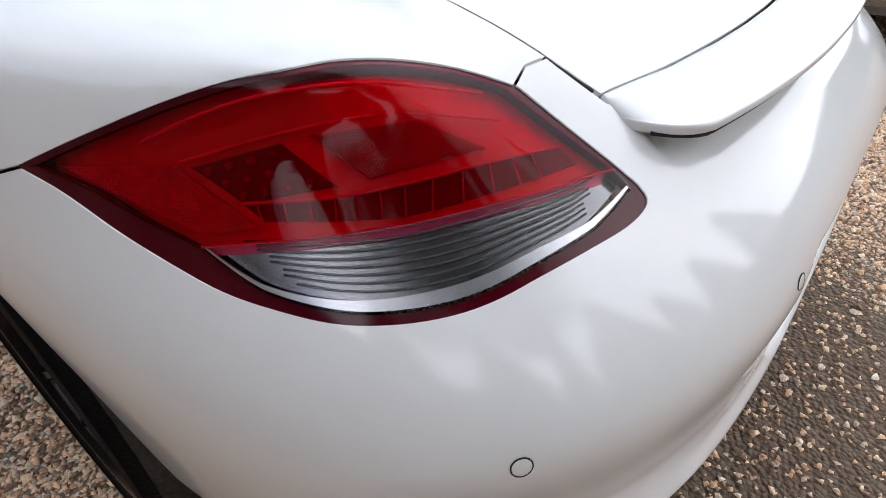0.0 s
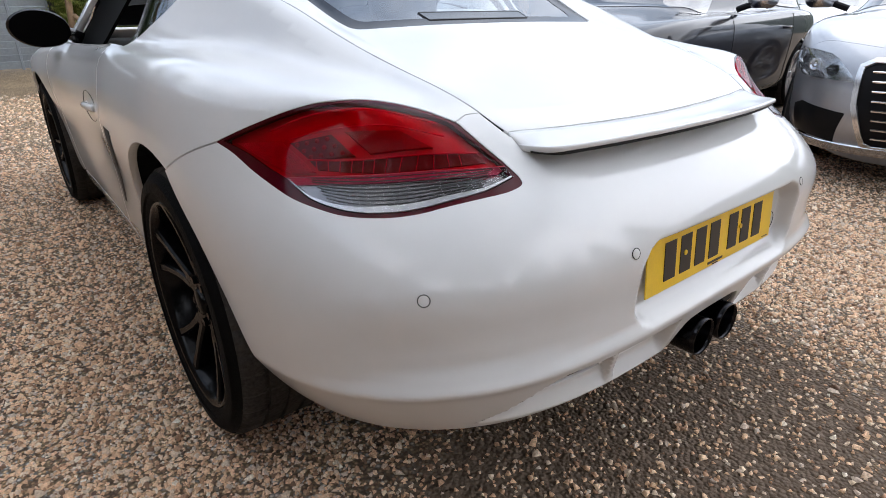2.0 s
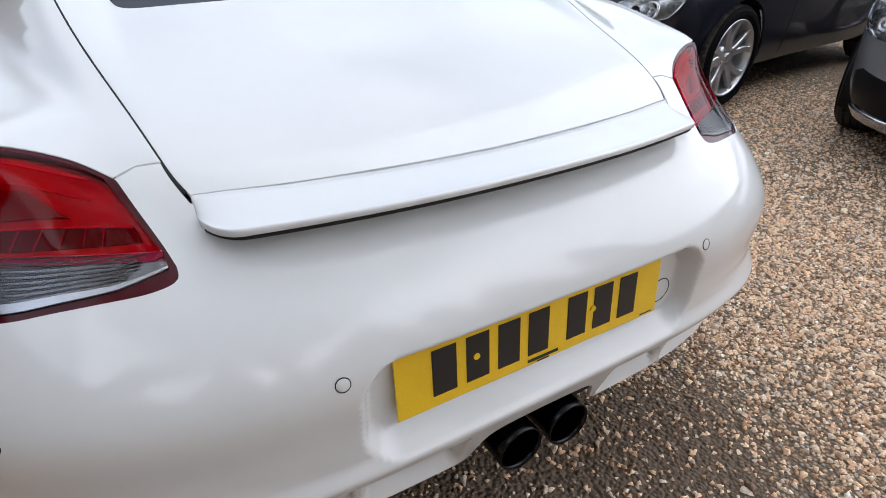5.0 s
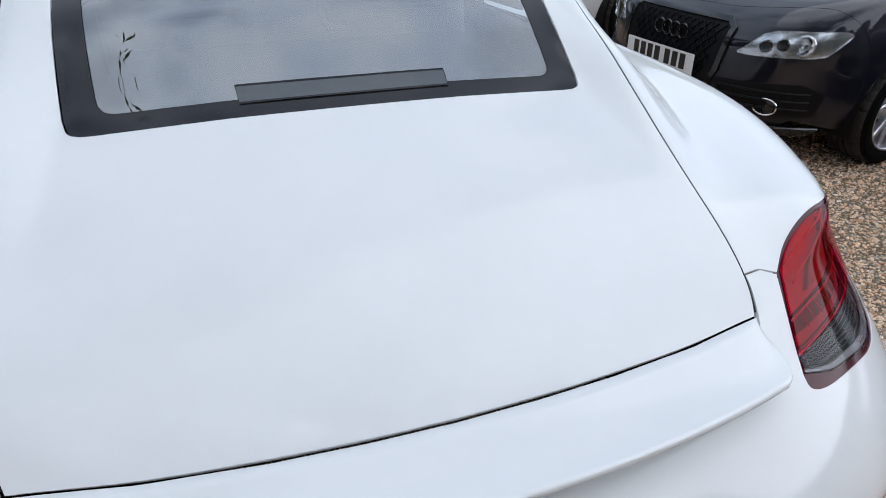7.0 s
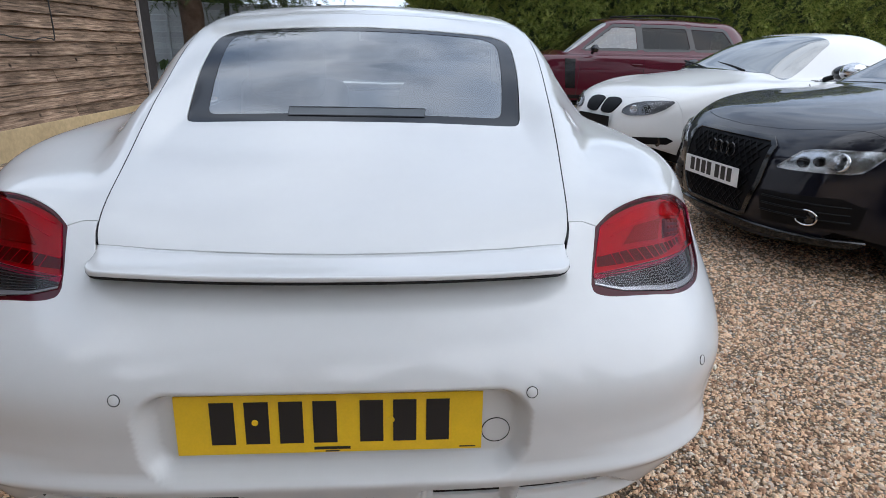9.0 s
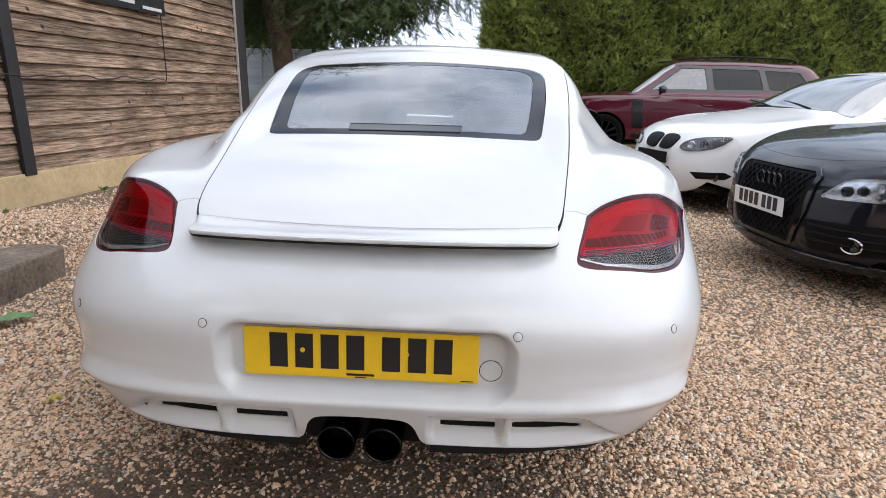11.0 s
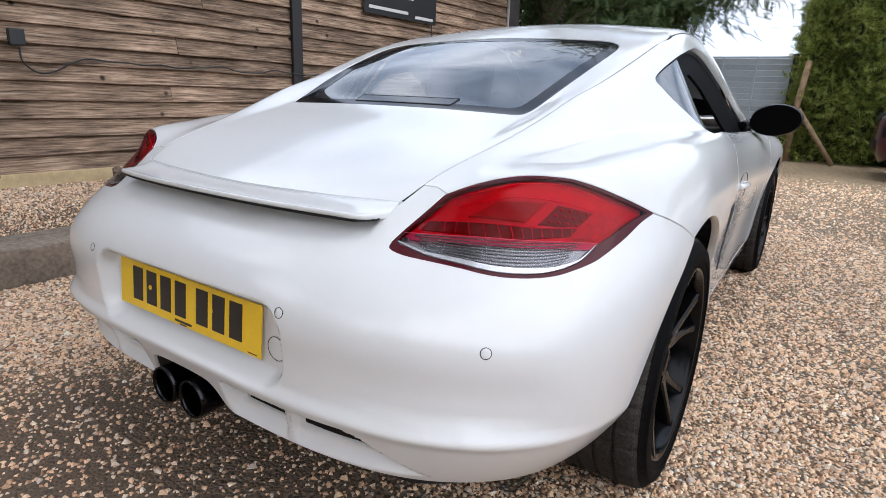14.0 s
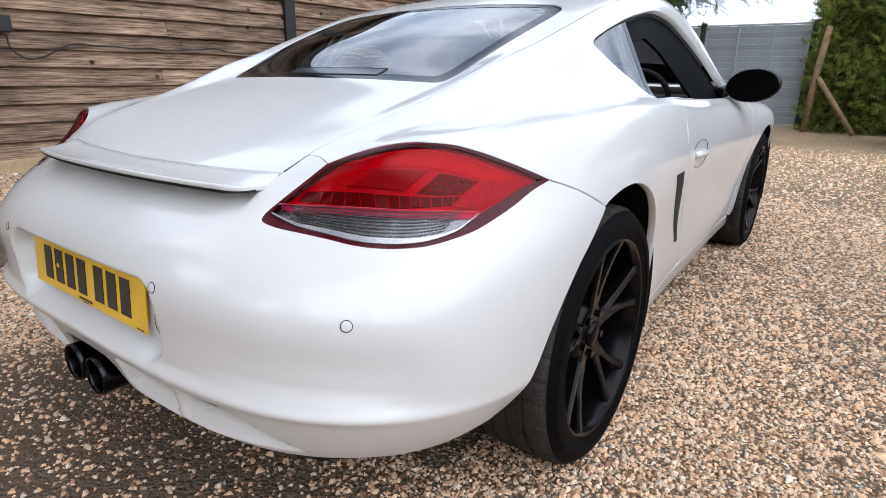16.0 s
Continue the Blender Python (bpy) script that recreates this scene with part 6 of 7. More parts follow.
tree("yew_tree", (-3.3, 9.4, 0),
     [(0, 0, 0, 0.22), (0.03, 0, 1.2, 0.175), (-0.05, 0, 2.2, 0.20), (-0.3, 0.1, 3.5, 0.17), (-0.4, 0.2, 6.5, 0.08)],
     [[(0.05, 0, 2.0, 0.17), (0.6, -0.1, 2.35, 0.14), (1.3, -0.2, 2.42, 0.11), (2.1, -0.3, 2.75, 0.08), (3.3, -0.5, 2.95, 0.03)],
      [(0.6, -0.1, 2.3, 0.10), (1.1, -0.3, 2.15, 0.09), (1.7, -0.5, 2.3, 0.07), (2.5, -0.6, 2.6, 0.03)],
      [(-0.1, 0, 2.4, 0.15), (0.4, 0.4, 3.1, 0.1), (1.5, 0.8, 3.6, 0.05), (2.8, 1.0, 3.5, 0.02)],
      [(-0.1, 0, 2.6, 0.14), (-0.9, -0.2, 3.0, 0.1), (-2.0, -0.3, 3.1, 0.03)],
      [(-0.1, 0, 2.5, 0.12), (-0.8, 1.2, 2.7, 0.08), (-1.6, 2.4, 2.5, 0.02)],
      [(-0.1, 0, 2.9, 0.12), (0.1, 1.4, 3.1, 0.08), (-0.3, 2.8, 2.8, 0.02)],
      [(-0.3, 0, 3.4, 0.12), (0.5, -0.8, 4.0, 0.07), (1.5, -1.6, 3.9, 0.02)],
      [(-0.3, 0, 3.6, 0.12), (0.8, 0.2, 4.6, 0.07), (2.3, 0.1, 4.6, 0.02)],
      [(-0.3, 0, 4.2, 0.12), (-1.5, -0.8, 4.8, 0.07), (-2.8, -1.2, 4.6, 0.02)],
      [(-0.35, 0.1, 5.0, 0.1), (0.5, -0.9, 5.6, 0.06), (1.8, -1.8, 5.3, 0.02)]],
     420, 0.28, "dark spreading yew tree with bent limbs behind the shed", 0.20, 0.6, True)
tree("overhanging_tree", (-1.4, -6.6, 0),
     [(0, 0, 0, 0.42), (0.1, 0.1, 3, 0.34), (0.1, 0.3, 6, 0.24), (0.2, 0.5, 10, 0.08)],
     [[(0.1, 0.2, 4.6, 0.18), (-0.2, 3.2, 6.2, 0.11), (-0.7, 6.2, 6.9, 0.07), (-0.9, 8.2, 7.0, 0.02)],
      [(0.1, 0.2, 4.9, 0.18), (1.0, 2.8, 6.4, 0.11), (1.5, 5.2, 7.0, 0.06), (1.7, 6.9, 7.1, 0.02)],
      [(0.1, 0.2, 5.1, 0.17), (1.9, 2.0, 6.4, 0.10), (3.2, 3.8, 6.9, 0.05), (3.9, 5.2, 7.0, 0.02)],
      [(0.1, 0.2, 4.8, 0.17), (-1.4, 2.4, 6.0, 0.10), (-2.4, 4.8, 6.8, 0.05), (-2.6, 7.0, 7.2, 0.02)],
      [(0.0, 0.1, 4.4, 0.17), (-1.4, 0.7, 5.6, 0.11), (-3.0, 1.2, 6.6, 0.07), (-4.6, 1.6, 7.2, 0.02)],
      [(0.0, 0.1, 4.6, 0.17), (-0.5, 1.2, 5.8, 0.11), (-0.6, 2.4, 6.4, 0.07), (-0.8, 3.6, 6.8, 0.02)],
      [(0.1, 0.3, 5.6, 0.15), (0.4, 2.6, 7.4, 0.09), (0.6, 4.8, 8.2, 0.03)],
      [(0.1, 0.3, 6.2, 0.14), (-1.2, 1.8, 8.0, 0.08), (-2.6, 3.0, 8.8, 0.02)],
      [(0.2, 0.4, 7.0, 0.12), (0.6, -1.4, 8.4, 0.07), (0.8, -3.2, 8.8, 0.02)]],
     330, 0.75, "tall broad tree reaching over the yard behind the car", 0.31, 0.2)


def conifer(x, y, height, radius, n):
    """A dark conifer: straight trunk and whorls of drooping sprays in an uneven cone."""
    t = thing("conifer", "tall dark conifer at the edge of the yard", "tree", pose(x, y, 0), "conifers")
    bm = bmesh.new()
    tube(bm, [(0, 0, 0), (0.05, 0, height * 0.5), (0, 0.05, height * 0.97)], [0.2, 0.13, 0.02], 8)
    part("trunk", bm, BARK, t, "", True)
    u = rng.uniform(0.06, 1, n)
    a = rng.uniform(0, 2 * math.pi, n)
    whorl = 0.75 + 0.25 * np.sin(u * height * 5 + 2 * np.sin(3 * a))
    r = radius * (1.02 - u)**0.8 * whorl * np.sqrt(rng.uniform(0.1, 1, n))
    at = np.stack([r * np.cos(a), r * np.sin(a), height * u - 0.25 * r], 1)
    d = np.stack([np.cos(a), np.sin(a), rng.normal(-0.35, 0.3, n)], 1)
    s = rng.uniform(0.25, 0.55, n)[:, None] * np.array((1.0, 0.7, 0.8))
    many("crown", SPRAY_V, SPRAY_F, at, facing(d, rng.uniform(0, 6.28, n)), s, TREE_LEAF, "dark green drooping sprays", "", parent=t)


# last three are unseen, raised to darken what the dark hatchback reflects
for cx, cy, ch, cr in ((-5.2, 14.2, 5.5, 2.0), (-7.4, 13.6, 6.0, 2.2), (-4.6, -9.0, 8.6, 2.2), (-7.2, -5.2, 8.6, 2.4), (1.3, -10.2, 8.4, 2.4), (-8.5, -13.5, 8.0, 2.3), (-5.4, -15.0, 9.2, 2.6), (-2.4, -14.2, 7.2, 2.3), (0.4, -15.6, 8.6, 2.6), (3.4, -14.6, 6.4, 2.2), (6.2, -16.0, 10.0, 2.6), (9.4, -14.8, 9.6, 2.6), (12.6, -12.5, 10.0, 2.6)):
    conifer(cx, cy, ch, cr, 6000)
# wooded hills all round, far beyond fence and cars; the unseen part darkens reflections
bm = bmesh.new()
ring = []
for i in range(240):
    a = 2 * math.pi * i / 240
    top = (7 if math.cos(a) > 0.4 else 12) + 6 * noise.noise(Vector((2.2 * math.cos(a), 2.2 * math.sin(a), 0))) + 2.2 * noise.noise(Vector((16 * math.cos(a), 16 * math.sin(a), 3)))
    r = 140 if math.cos(a) > 0.4 else 75
    ring.append([bm.verts.new((r * math.sin(a), r * math.cos(a), -1)), bm.verts.new(((r + 2) * math.sin(a), (r + 2) * math.cos(a), top))])
for a, b in zip(ring, ring[1:] + ring[:1]):
    bm.faces.new((a[0], b[0], b[1], a[1]))
tagged(part("backdrop", bm, mat("far_wood", (0.11, 0.14, 0.11), 0.95, 0, 0.15, 0.3)), "distant wooded hills under a pale sky", "hills", kind="structure")

# ---- the other parked cars ----


def paint(name, color, rough=0.3, metal=0.0, coat=1.0):
    return mat(name, color, rough, metal, 4.0, 0.04, coat=coat, spec=0.15)


DARK_BLUE = paint("midnight_paint", (0.003, 0.0035, 0.009), 0.45, 0.0, 0.85)
SILVER = paint("silver_paint", (0.36, 0.37, 0.395), 0.35, 0.7)
CLARET = paint("claret_paint", (0.055, 0.001, 0.009), 0.35, 0.2, 0.9)
HEAD_GLASS = pane_mat("headlamp_glass", (0.88, 0.89, 0.9), ior=1.5)
DARK_GLASS = pane_mat("dark_glass", (0.07, 0.075, 0.08), ior=1.38)
CABIN_GLASS = pane_mat("cabin_glass", (0.42, 0.47, 0.46), ior=1.6, extra=0.08)
ALLOY = mat("silver_alloy", (0.55, 0.55, 0.57), 0.3, 0.8, 20, 0.1)
WHITE_PLATE = mat("white_plate", (0.75, 0.75, 0.74), 0.35, 0, 25, 0.05)
LAMP_GREY = mat("headlamp_inside", (0.26, 0.27, 0.29), 0.25, 0.6, 30, 0.5)
HATCH_LAMP = mat("bright_headlamp_inside", (0.55, 0.56, 0.58), 0.2, 0.9, 30, 0.6)
LAMP_DARK = mat("dark_headlamp_inside", (0.10, 0.10, 0.11), 0.3, 0.6, 30, 0.35)
MESH_BLACK = mat("grille_black", (0.006, 0.006, 0.007), 0.4, spec=0.12)
BLUE_STRIP = mat("blue_strip", (0.02, 0.09, 0.45), 0.4)


def pts(lst, x=None):
    """Side points (y, z) as 3D guesses at half width x."""
    return [(x if x is not None else 0.8, y, z) for y, z in lst]


def round_poly(points, r=0.03, closed=True):
    """A polygon with its corners cut to short arcs."""
    p = np.array(points, float)
    out = [] if closed else [p[0]]
    idx = range(len(p)) if closed else range(1, len(p) - 1)
    for i in idx:
        a, b, c = p[i - 1], p[i], p[(i + 1) % len(p)]
        u, v = a - b, c - b
        lu, lv = np.linalg.norm(u), np.linalg.norm(v)
        k = min(r, 0.45 * lu, 0.45 * lv)
        s0, s1 = b + u / lu * k, b + v / lv * k
        out += [(1 - w)**2 * s0 + 2 * w * (1 - w) * b + w**2 * s1 for w in (0, 0.33, 0.67, 1)]
    if not closed:
        out.append(p[-1])
    return np.array(out)


def respace3(p, closed=True, step=0.05):
    """A line cut into short steps."""
    out = []
    for a, b in zip(p, np.roll(p, -1, 0)) if closed else zip(p[:-1], p[1:]):
        k = max(1, int(np.linalg.norm(b - a) / step))
        out += [a + (b - a) * i / k for i in range(k)]
    return np.array(out if closed else out + [p[-1]])


class Parked:
    """A parked car seen from its front and left: body panels, glass and wheels."""

    def __init__(self, name, label, body, spec, colour, at):
        self.b, self.s, self.c = body, spec, colour
        self.car = thing(name, label, "car", at, "parked cars")
        self.shell()

    def shell(self):
        b, s, car = self.b, self.s, self.car
        fa, ra, wr, ar = s["front_axle"], s["rear_axle"], s["wheel_r"], s["arch_r"]
        seam = curve3(s["nose_seam"], 30)

        def wheel_arc(y0, a0, a1):
            return [(0.86, y0 + ar * math.cos(q), wr + ar * math.sin(q)) for q in np.radians(np.linspace(a0, a1, 26))]
        z0 = s["sill_z"]
        a = math.degrees(math.asin((z0 - wr) / ar))
        # flank from the bonnet's edge round to the sill
        rear = s["tail"]
        top_line = [(0.0, y, float(b.top_z(np.array(0.0), np.array(y)))) for y in np.linspace(s["nose_seam"][0][1] - 0.02, rear + 0.05, 60)]
        flank = [b.on_side(np.array(top_line))]
        flank += [b.on_side([(0.5, rear, 0.9), (0.75, rear + 0.03, 0.75), (0.8, rear + 0.05, 0.5), (0.8, rear + 0.08, z0)])]
        flank += [b.on_side(wheel_arc(ra, 180 - a, a))]
        flank += [b.on_side([(0.85, y, z0) for y in np.linspace(ra + ar + 0.05, fa - ar - 0.05, 12)])]
        flank += [b.on_side(wheel_arc(fa, 180 - a, a))]
        flank += [b.on_side(seam[::-1])]
        loops = [np.vstack(flank)]
        for poly in s["side_glass"]:
            loops.append(b.on_side(respace3(round_poly(pts(poly, 0.75)))))
        screen = np.array(s["screen"])
        for mirror in (False, True):
            panel("flank", car, self.c, loops, b.side_map, 0.035, gap=0.0, flange=0.02, mirror=mirror)
            for poly, glass in zip(s["side_glass"], s["glass_mats"]):
                panel("side_window", car, glass, [b.on_side(respace3(round_poly(pts(poly, 0.75))))], b.side_map, 0.05, out=-0.006, flange=0, mirror=mirror).visible_shadow = False
                ring = b.on_side(respace3(round_poly(pts(poly, 0.75))))
                panel("window_trim", car, s["trim"], [shrink(ring, -0.018), shrink(ring, 0.0)], b.side_map, 0.03, out=0.002, gap=0, flange=0.004, mirror=mirror)
        if "band" in s:
            for mirror in (False, True):
                holes = [shrink(b.on_side(respace3(round_poly(pts(q, 0.75)))), 0.0) for q in s["side_glass"]]
                panel("pillar_band", car, GLOSS_BLACK, [b.on_side(respace3(round_poly(pts(s["band"], 0.75)))), *holes], b.side_map, 0.04, out=0.0035, gap=0, flange=0.004, mirror=mirror, label="gloss black window pillars")
        w = respace3(np.column_stack([round_poly(screen, 0.06, False), np.zeros(len(round_poly(screen, 0.06, False)))]), False)[:, :2]
        panel("windscreen", car, CABIN_SCREEN, [np.vstack([w[:-1], flip(w)[:-1]])], b.top_map, 0.05, out=0.004, flange=0.004)
        nose = b.on_nose(seam)
        low = b.on_nose([(x, s["nose_seam"][-1][1] + 0.3, s["lip_z"]) for x in np.linspace(0.78, 0.0, 14)])
        half = np.vstack([nose, low])
        half[0, 0] = half[-1, 0] = 0
        panel("front_bumper", car, self.c, [np.vstack([half[:-1], flip(half)[:-1]])], b.nose_map, 0.022, gap=0.0015, flange=0.015)
        for y in (ra, fa):
            for sx in (-1, 1):
                make_wheel(car, sx * s["track"], y, sx, 0.22, wr, s["rim_r"], s["rim"], s["spokes"], s["count"], turn=s.get("turn", 0.2))
                bm = bmesh.new()
                rings = []
                for x in (0.45, s["track"] - 0.03):
                    rings.append([bm.verts.new((sx * x, y + (ar + 0.01) * math.cos(q), wr + (ar + 0.01) * math.sin(q))) for q in np.linspace(-0.4, math.pi + 0.4, 24)])
                for j in range(23):
                    bm.faces.new((rings[0][j], rings[0][j + 1], rings[1][j + 1], rings[1][j]))
                bm.faces.new(rings[0])
                part("arch_liner", bm, BLACK, car)
        bm = bmesh.new()
        box(bm, (1.25, s["length"] - 0.6, 0.05), pose(0, s["length"] / 2, 0.24))
        part("underbody", bm, BLACK, car)
        # cabin: dashboard and seats
        for x in (-0.36, 0.36):
            bm = bmesh.new()
            box(bm, (0.48, 0.16, 0.62), pose(x, s["seat_y"], s["belt_z"] - 0.12, -14), 0.06, 3)
            box(bm, (0.28, 0.10, 0.20), pose(x, s["seat_y"] - 0.09, s["belt_z"] + 0.28, -14), 0.04, 3)
            part("seat", bm, INTERIOR, car, "", True)
        bm = bmesh.new()
        box(bm, (1.35, 0.5, 0.3), pose(0, s["seat_y"] + 0.95, s["belt_z"] - 0.2), 0.08, 3)
        part("dashboard", bm, INTERIOR, car, "", True)
        bm = bmesh.new()
        box(bm, (1.4, 1.9, 0.05), pose(0, s["seat_y"], s["belt_z"] - 0.35))
        part("cabin_floor", bm, INTERIOR, car)

    def on_front(self, name, poly, material, out=0.003, flange=0.006, label="", smooth=0, both=True, step=0.025, hole=None):
        """A sheet on the nose, from (x, z) points; both: also mirrored."""
        y = self.s["length"] - 0.1
        p = [(x, y, z) for x, z in poly]
        p = curve3(p, smooth, True) if smooth else np.array(p)
        lp = np.stack([0.9 * np.arctan2(p[:, 0], self.nose_at(p) - self.b.mid_f), p[:, 2]], 1)
        obs = []
        for m in ((False, True) if both else (False,)):
            obs.append(panel(name, self.car, material, [lp] if hole is None else [lp, shrink(respace(lp, 0.02), hole)], self.b.nose_map, step, gap=0, out=out, flange=flange, label=label, mirror=m))
        return obs

    def nose_at(self, p):
        """How far forward the nose lies at (x, z)."""
        x, z = p[:, 0], p[:, 2]
        return root(lambda q: self.b.skin(x, q, z), np.full_like(x, self.b.mid_f), np.full_like(x, self.b.mid_f + 2))

    def front_point(self, x, z):
        return float(self.nose_at(np.array([(x, 0, z)]))[0])

    def headlamp(self, poly, lights, inside=None, smooth=30):
        for ob in self.on_front("headlamp", poly, inside or LAMP_GREY, 0.002, 0.004, "clear headlamp with grey inside", smooth):
            sx = -1 if ob.data.vertices[0].co.x < 0 else 1
            for k, (x, z, r) in enumerate(lights):
                y = self.front_point(x, z)
                bm = bmesh.new()
                n = Vector((0.35, 0.9, 0.2)).normalized()
                lathe(bm, [(0.0, 0.0001), (0.006, r * 0.5), (0.002, r * 0.8), (0.012, r), (0.0, r * 1.08)], 20, "z")
                m = Matrix.Translation((x, y + 0.004, z)) @ n.to_track_quat("Z", "Y").to_matrix().to_4x4()
                bmesh.ops.transform(bm, matrix=Matrix.Diagonal((sx, 1, 1, 1)) @ m, verts=bm.verts[:])
                part("lamp_unit", bm, CHROME if k % 2 else GLOSS_BLACK, ob, "", True)
        for ob in self.on_front("lamp_cover", poly, HEAD_GLASS, 0.018, 0.016, "clear lamp cover", smooth):
            ob.visible_shadow = False

    def mirrors(self, y, z, x0, material):
        for sx in (-1, 1):
            bm = bmesh.new()
            r = bmesh.ops.create_uvsphere(bm, u_segments=18, v_segments=10, radius=1)
            for v in r["verts"]:
                a, b, c = v.co
                v.co = (sx * (x0 + 0.13 + 0.115 * a), y + (0.09 if b > 0 else 0.04) * b, z + 0.075 * max(-0.8, c))
            ob = part("door_mirror", bm, material, self.car, "", True)
            bm = bmesh.new()
            tube(bm, [(sx * (x0 - 0.06), y, z - 0.07), (sx * (x0 + 0.05), y, z - 0.03)], 0.025, 8)
            part("mirror_arm", bm, BLACK, ob)

    def handles(self, ys, z, material):
        for sx in (-1, 1):
            for y in ys:
                x = float(self.b.snap([(0.88, y, z)])[0, 0])
                bm = bmesh.new()
                tube(bm, [(sx * (x - 0.005), y - 0.10, z), (sx * (x + 0.025), y - 0.07, z), (sx * (x + 0.028), y + 0.07, z), (sx * (x - 0.005), y + 0.10, z)], 0.012, 8)
                part("door_handle", bm, material, self.car, "", True)

    def door_lines(self, cuts, z0, z1):
        for y0, y1 in cuts:
            for sx in (-1, 1):
                p = self.b.snap([(0.87, y0 + (y1 - y0) * u, z0 + (z1 - z0) * u) for u in np.linspace(0, 1, 14)]) * (sx, 1, 1)
                bm = bmesh.new()
                tube(bm, p, 0.0035, 4)
                part("door_gap", bm, SEAM, self.car)

    def plate(self, x, y, z, tilt, face, wide=0.52):
        pl = bars_plate(self.car, wide, 0.111, face, INK, 7)
        pl.matrix_local = pose(x, y, z, tilt, 0, 180)
        return pl


CABIN_SCREEN = pane_mat("windscreen_glass", (0.30, 0.34, 0.34), ior=1.6, extra=0.16)


def spec_hatch(k=1.0):
    body = Body(
        centre_z=([0.05, 0.35, 0.8, 1.4, 2.0, 2.45, 2.8, 3.0, 3.09, 3.18, 3.5, 3.9, 4.12, 4.25], [1.02, 1.25, 1.37, 1.42, 1.41, 1.32, 1.16, 1.045, 1.0, 0.980, 0.935, 0.865, 0.79, 0.70]),
        hatch_w=([0.1, 0.8, 2.2, 2.8, 3.2, 4.2], [0.50, 0.53, 0.53, 0.56, 0.62, 0.55]),
        flank=([0.1, 0.8, 2.2, 2.8, 3.2, 4.2], [1.4, 1.9, 1.9, 1.3, 0.35, 0.2]),
        crest_z=([0.1, 0.8, 1.6, 2.6, 3.2, 3.6, 3.95, 4.2], [0.90, 0.96, 0.95, 0.935, 0.925, 0.89, 0.80, 0.66]),
        crest_x=([0.1, 1.0, 2.2, 3.2, 3.8, 4.2], [0.68, 0.76, 0.78, 0.74, 0.66, 0.55]),
        tail_y=([0.2, 0.5, 0.8, 1.2], [0.10, 0.0, 0.04, 0.2]),
        round_n=([0.2, 0.6, 0.9], [3.6, 3.8, 3.6]),
        side_w=([0.18, 0.3, 0.45, 0.62, 0.8, 1.0], [0.80, 0.855, 0.872, 0.882, 0.878, 0.84]),
        waist=([0.0, 0.8, 1.6, 2.6, 3.4, 3.8, 4.2], [-0.03, 0.0, -0.008, -0.008, 0.0, -0.01, -0.05]),
        nose_y=([0.16, 0.28, 0.45, 0.60, 0.72, 0.82], [4.20, 4.27, 4.29, 4.275, 4.235, 4.15]),
        mid_r=0.8, mid_f=3.25, nose_n=2.9, ease_z=0.80)
    spec = dict(length=4.29, front_axle=3.42, rear_axle=0.84, wheel_r=0.322, arch_r=0.355, sill_z=0.225, tail=0.12, lip_z=0.19,
                nose_seam=[(0.0, 4.165, 0.755), (0.3, 4.13, 0.755), (0.52, 4.03, 0.75), (0.68, 3.90, 0.735), (0.78, 3.86, 0.69), (0.84, 3.82, 0.55), (0.84, 3.80, 0.36), (0.80, 3.80, 0.20)],
                side_glass=[[(2.66, 0.980), (1.62, 1.0), (1.66, 1.31), (1.95, 1.335), (2.24, 1.285)], [(1.52, 1.005), (0.62, 1.04), (0.78, 1.20), (1.0, 1.29), (1.56, 1.325)]],
                glass_mats=[CABIN_GLASS, DARK_GLASS], trim=GLOSS_BLACK,
                screen=[(0.0, 2.40), (0.35, 2.38), (0.53, 2.32), (0.71, 2.98), (0.45, 3.08), (0.0, 3.12)],
                track=0.868, rim_r=0.235, rim=ALLOY, spokes="pairs", count=5, seat_y=2.0, belt_z=0.93)
    return body, spec


def placed(x, y, heading, length):
    """The place of a car whose nose stands at (x, y) and looks along heading (degrees from +y)."""
    return pose(x, y, 0, 0, 0, heading) @ pose(0, -length, 0)


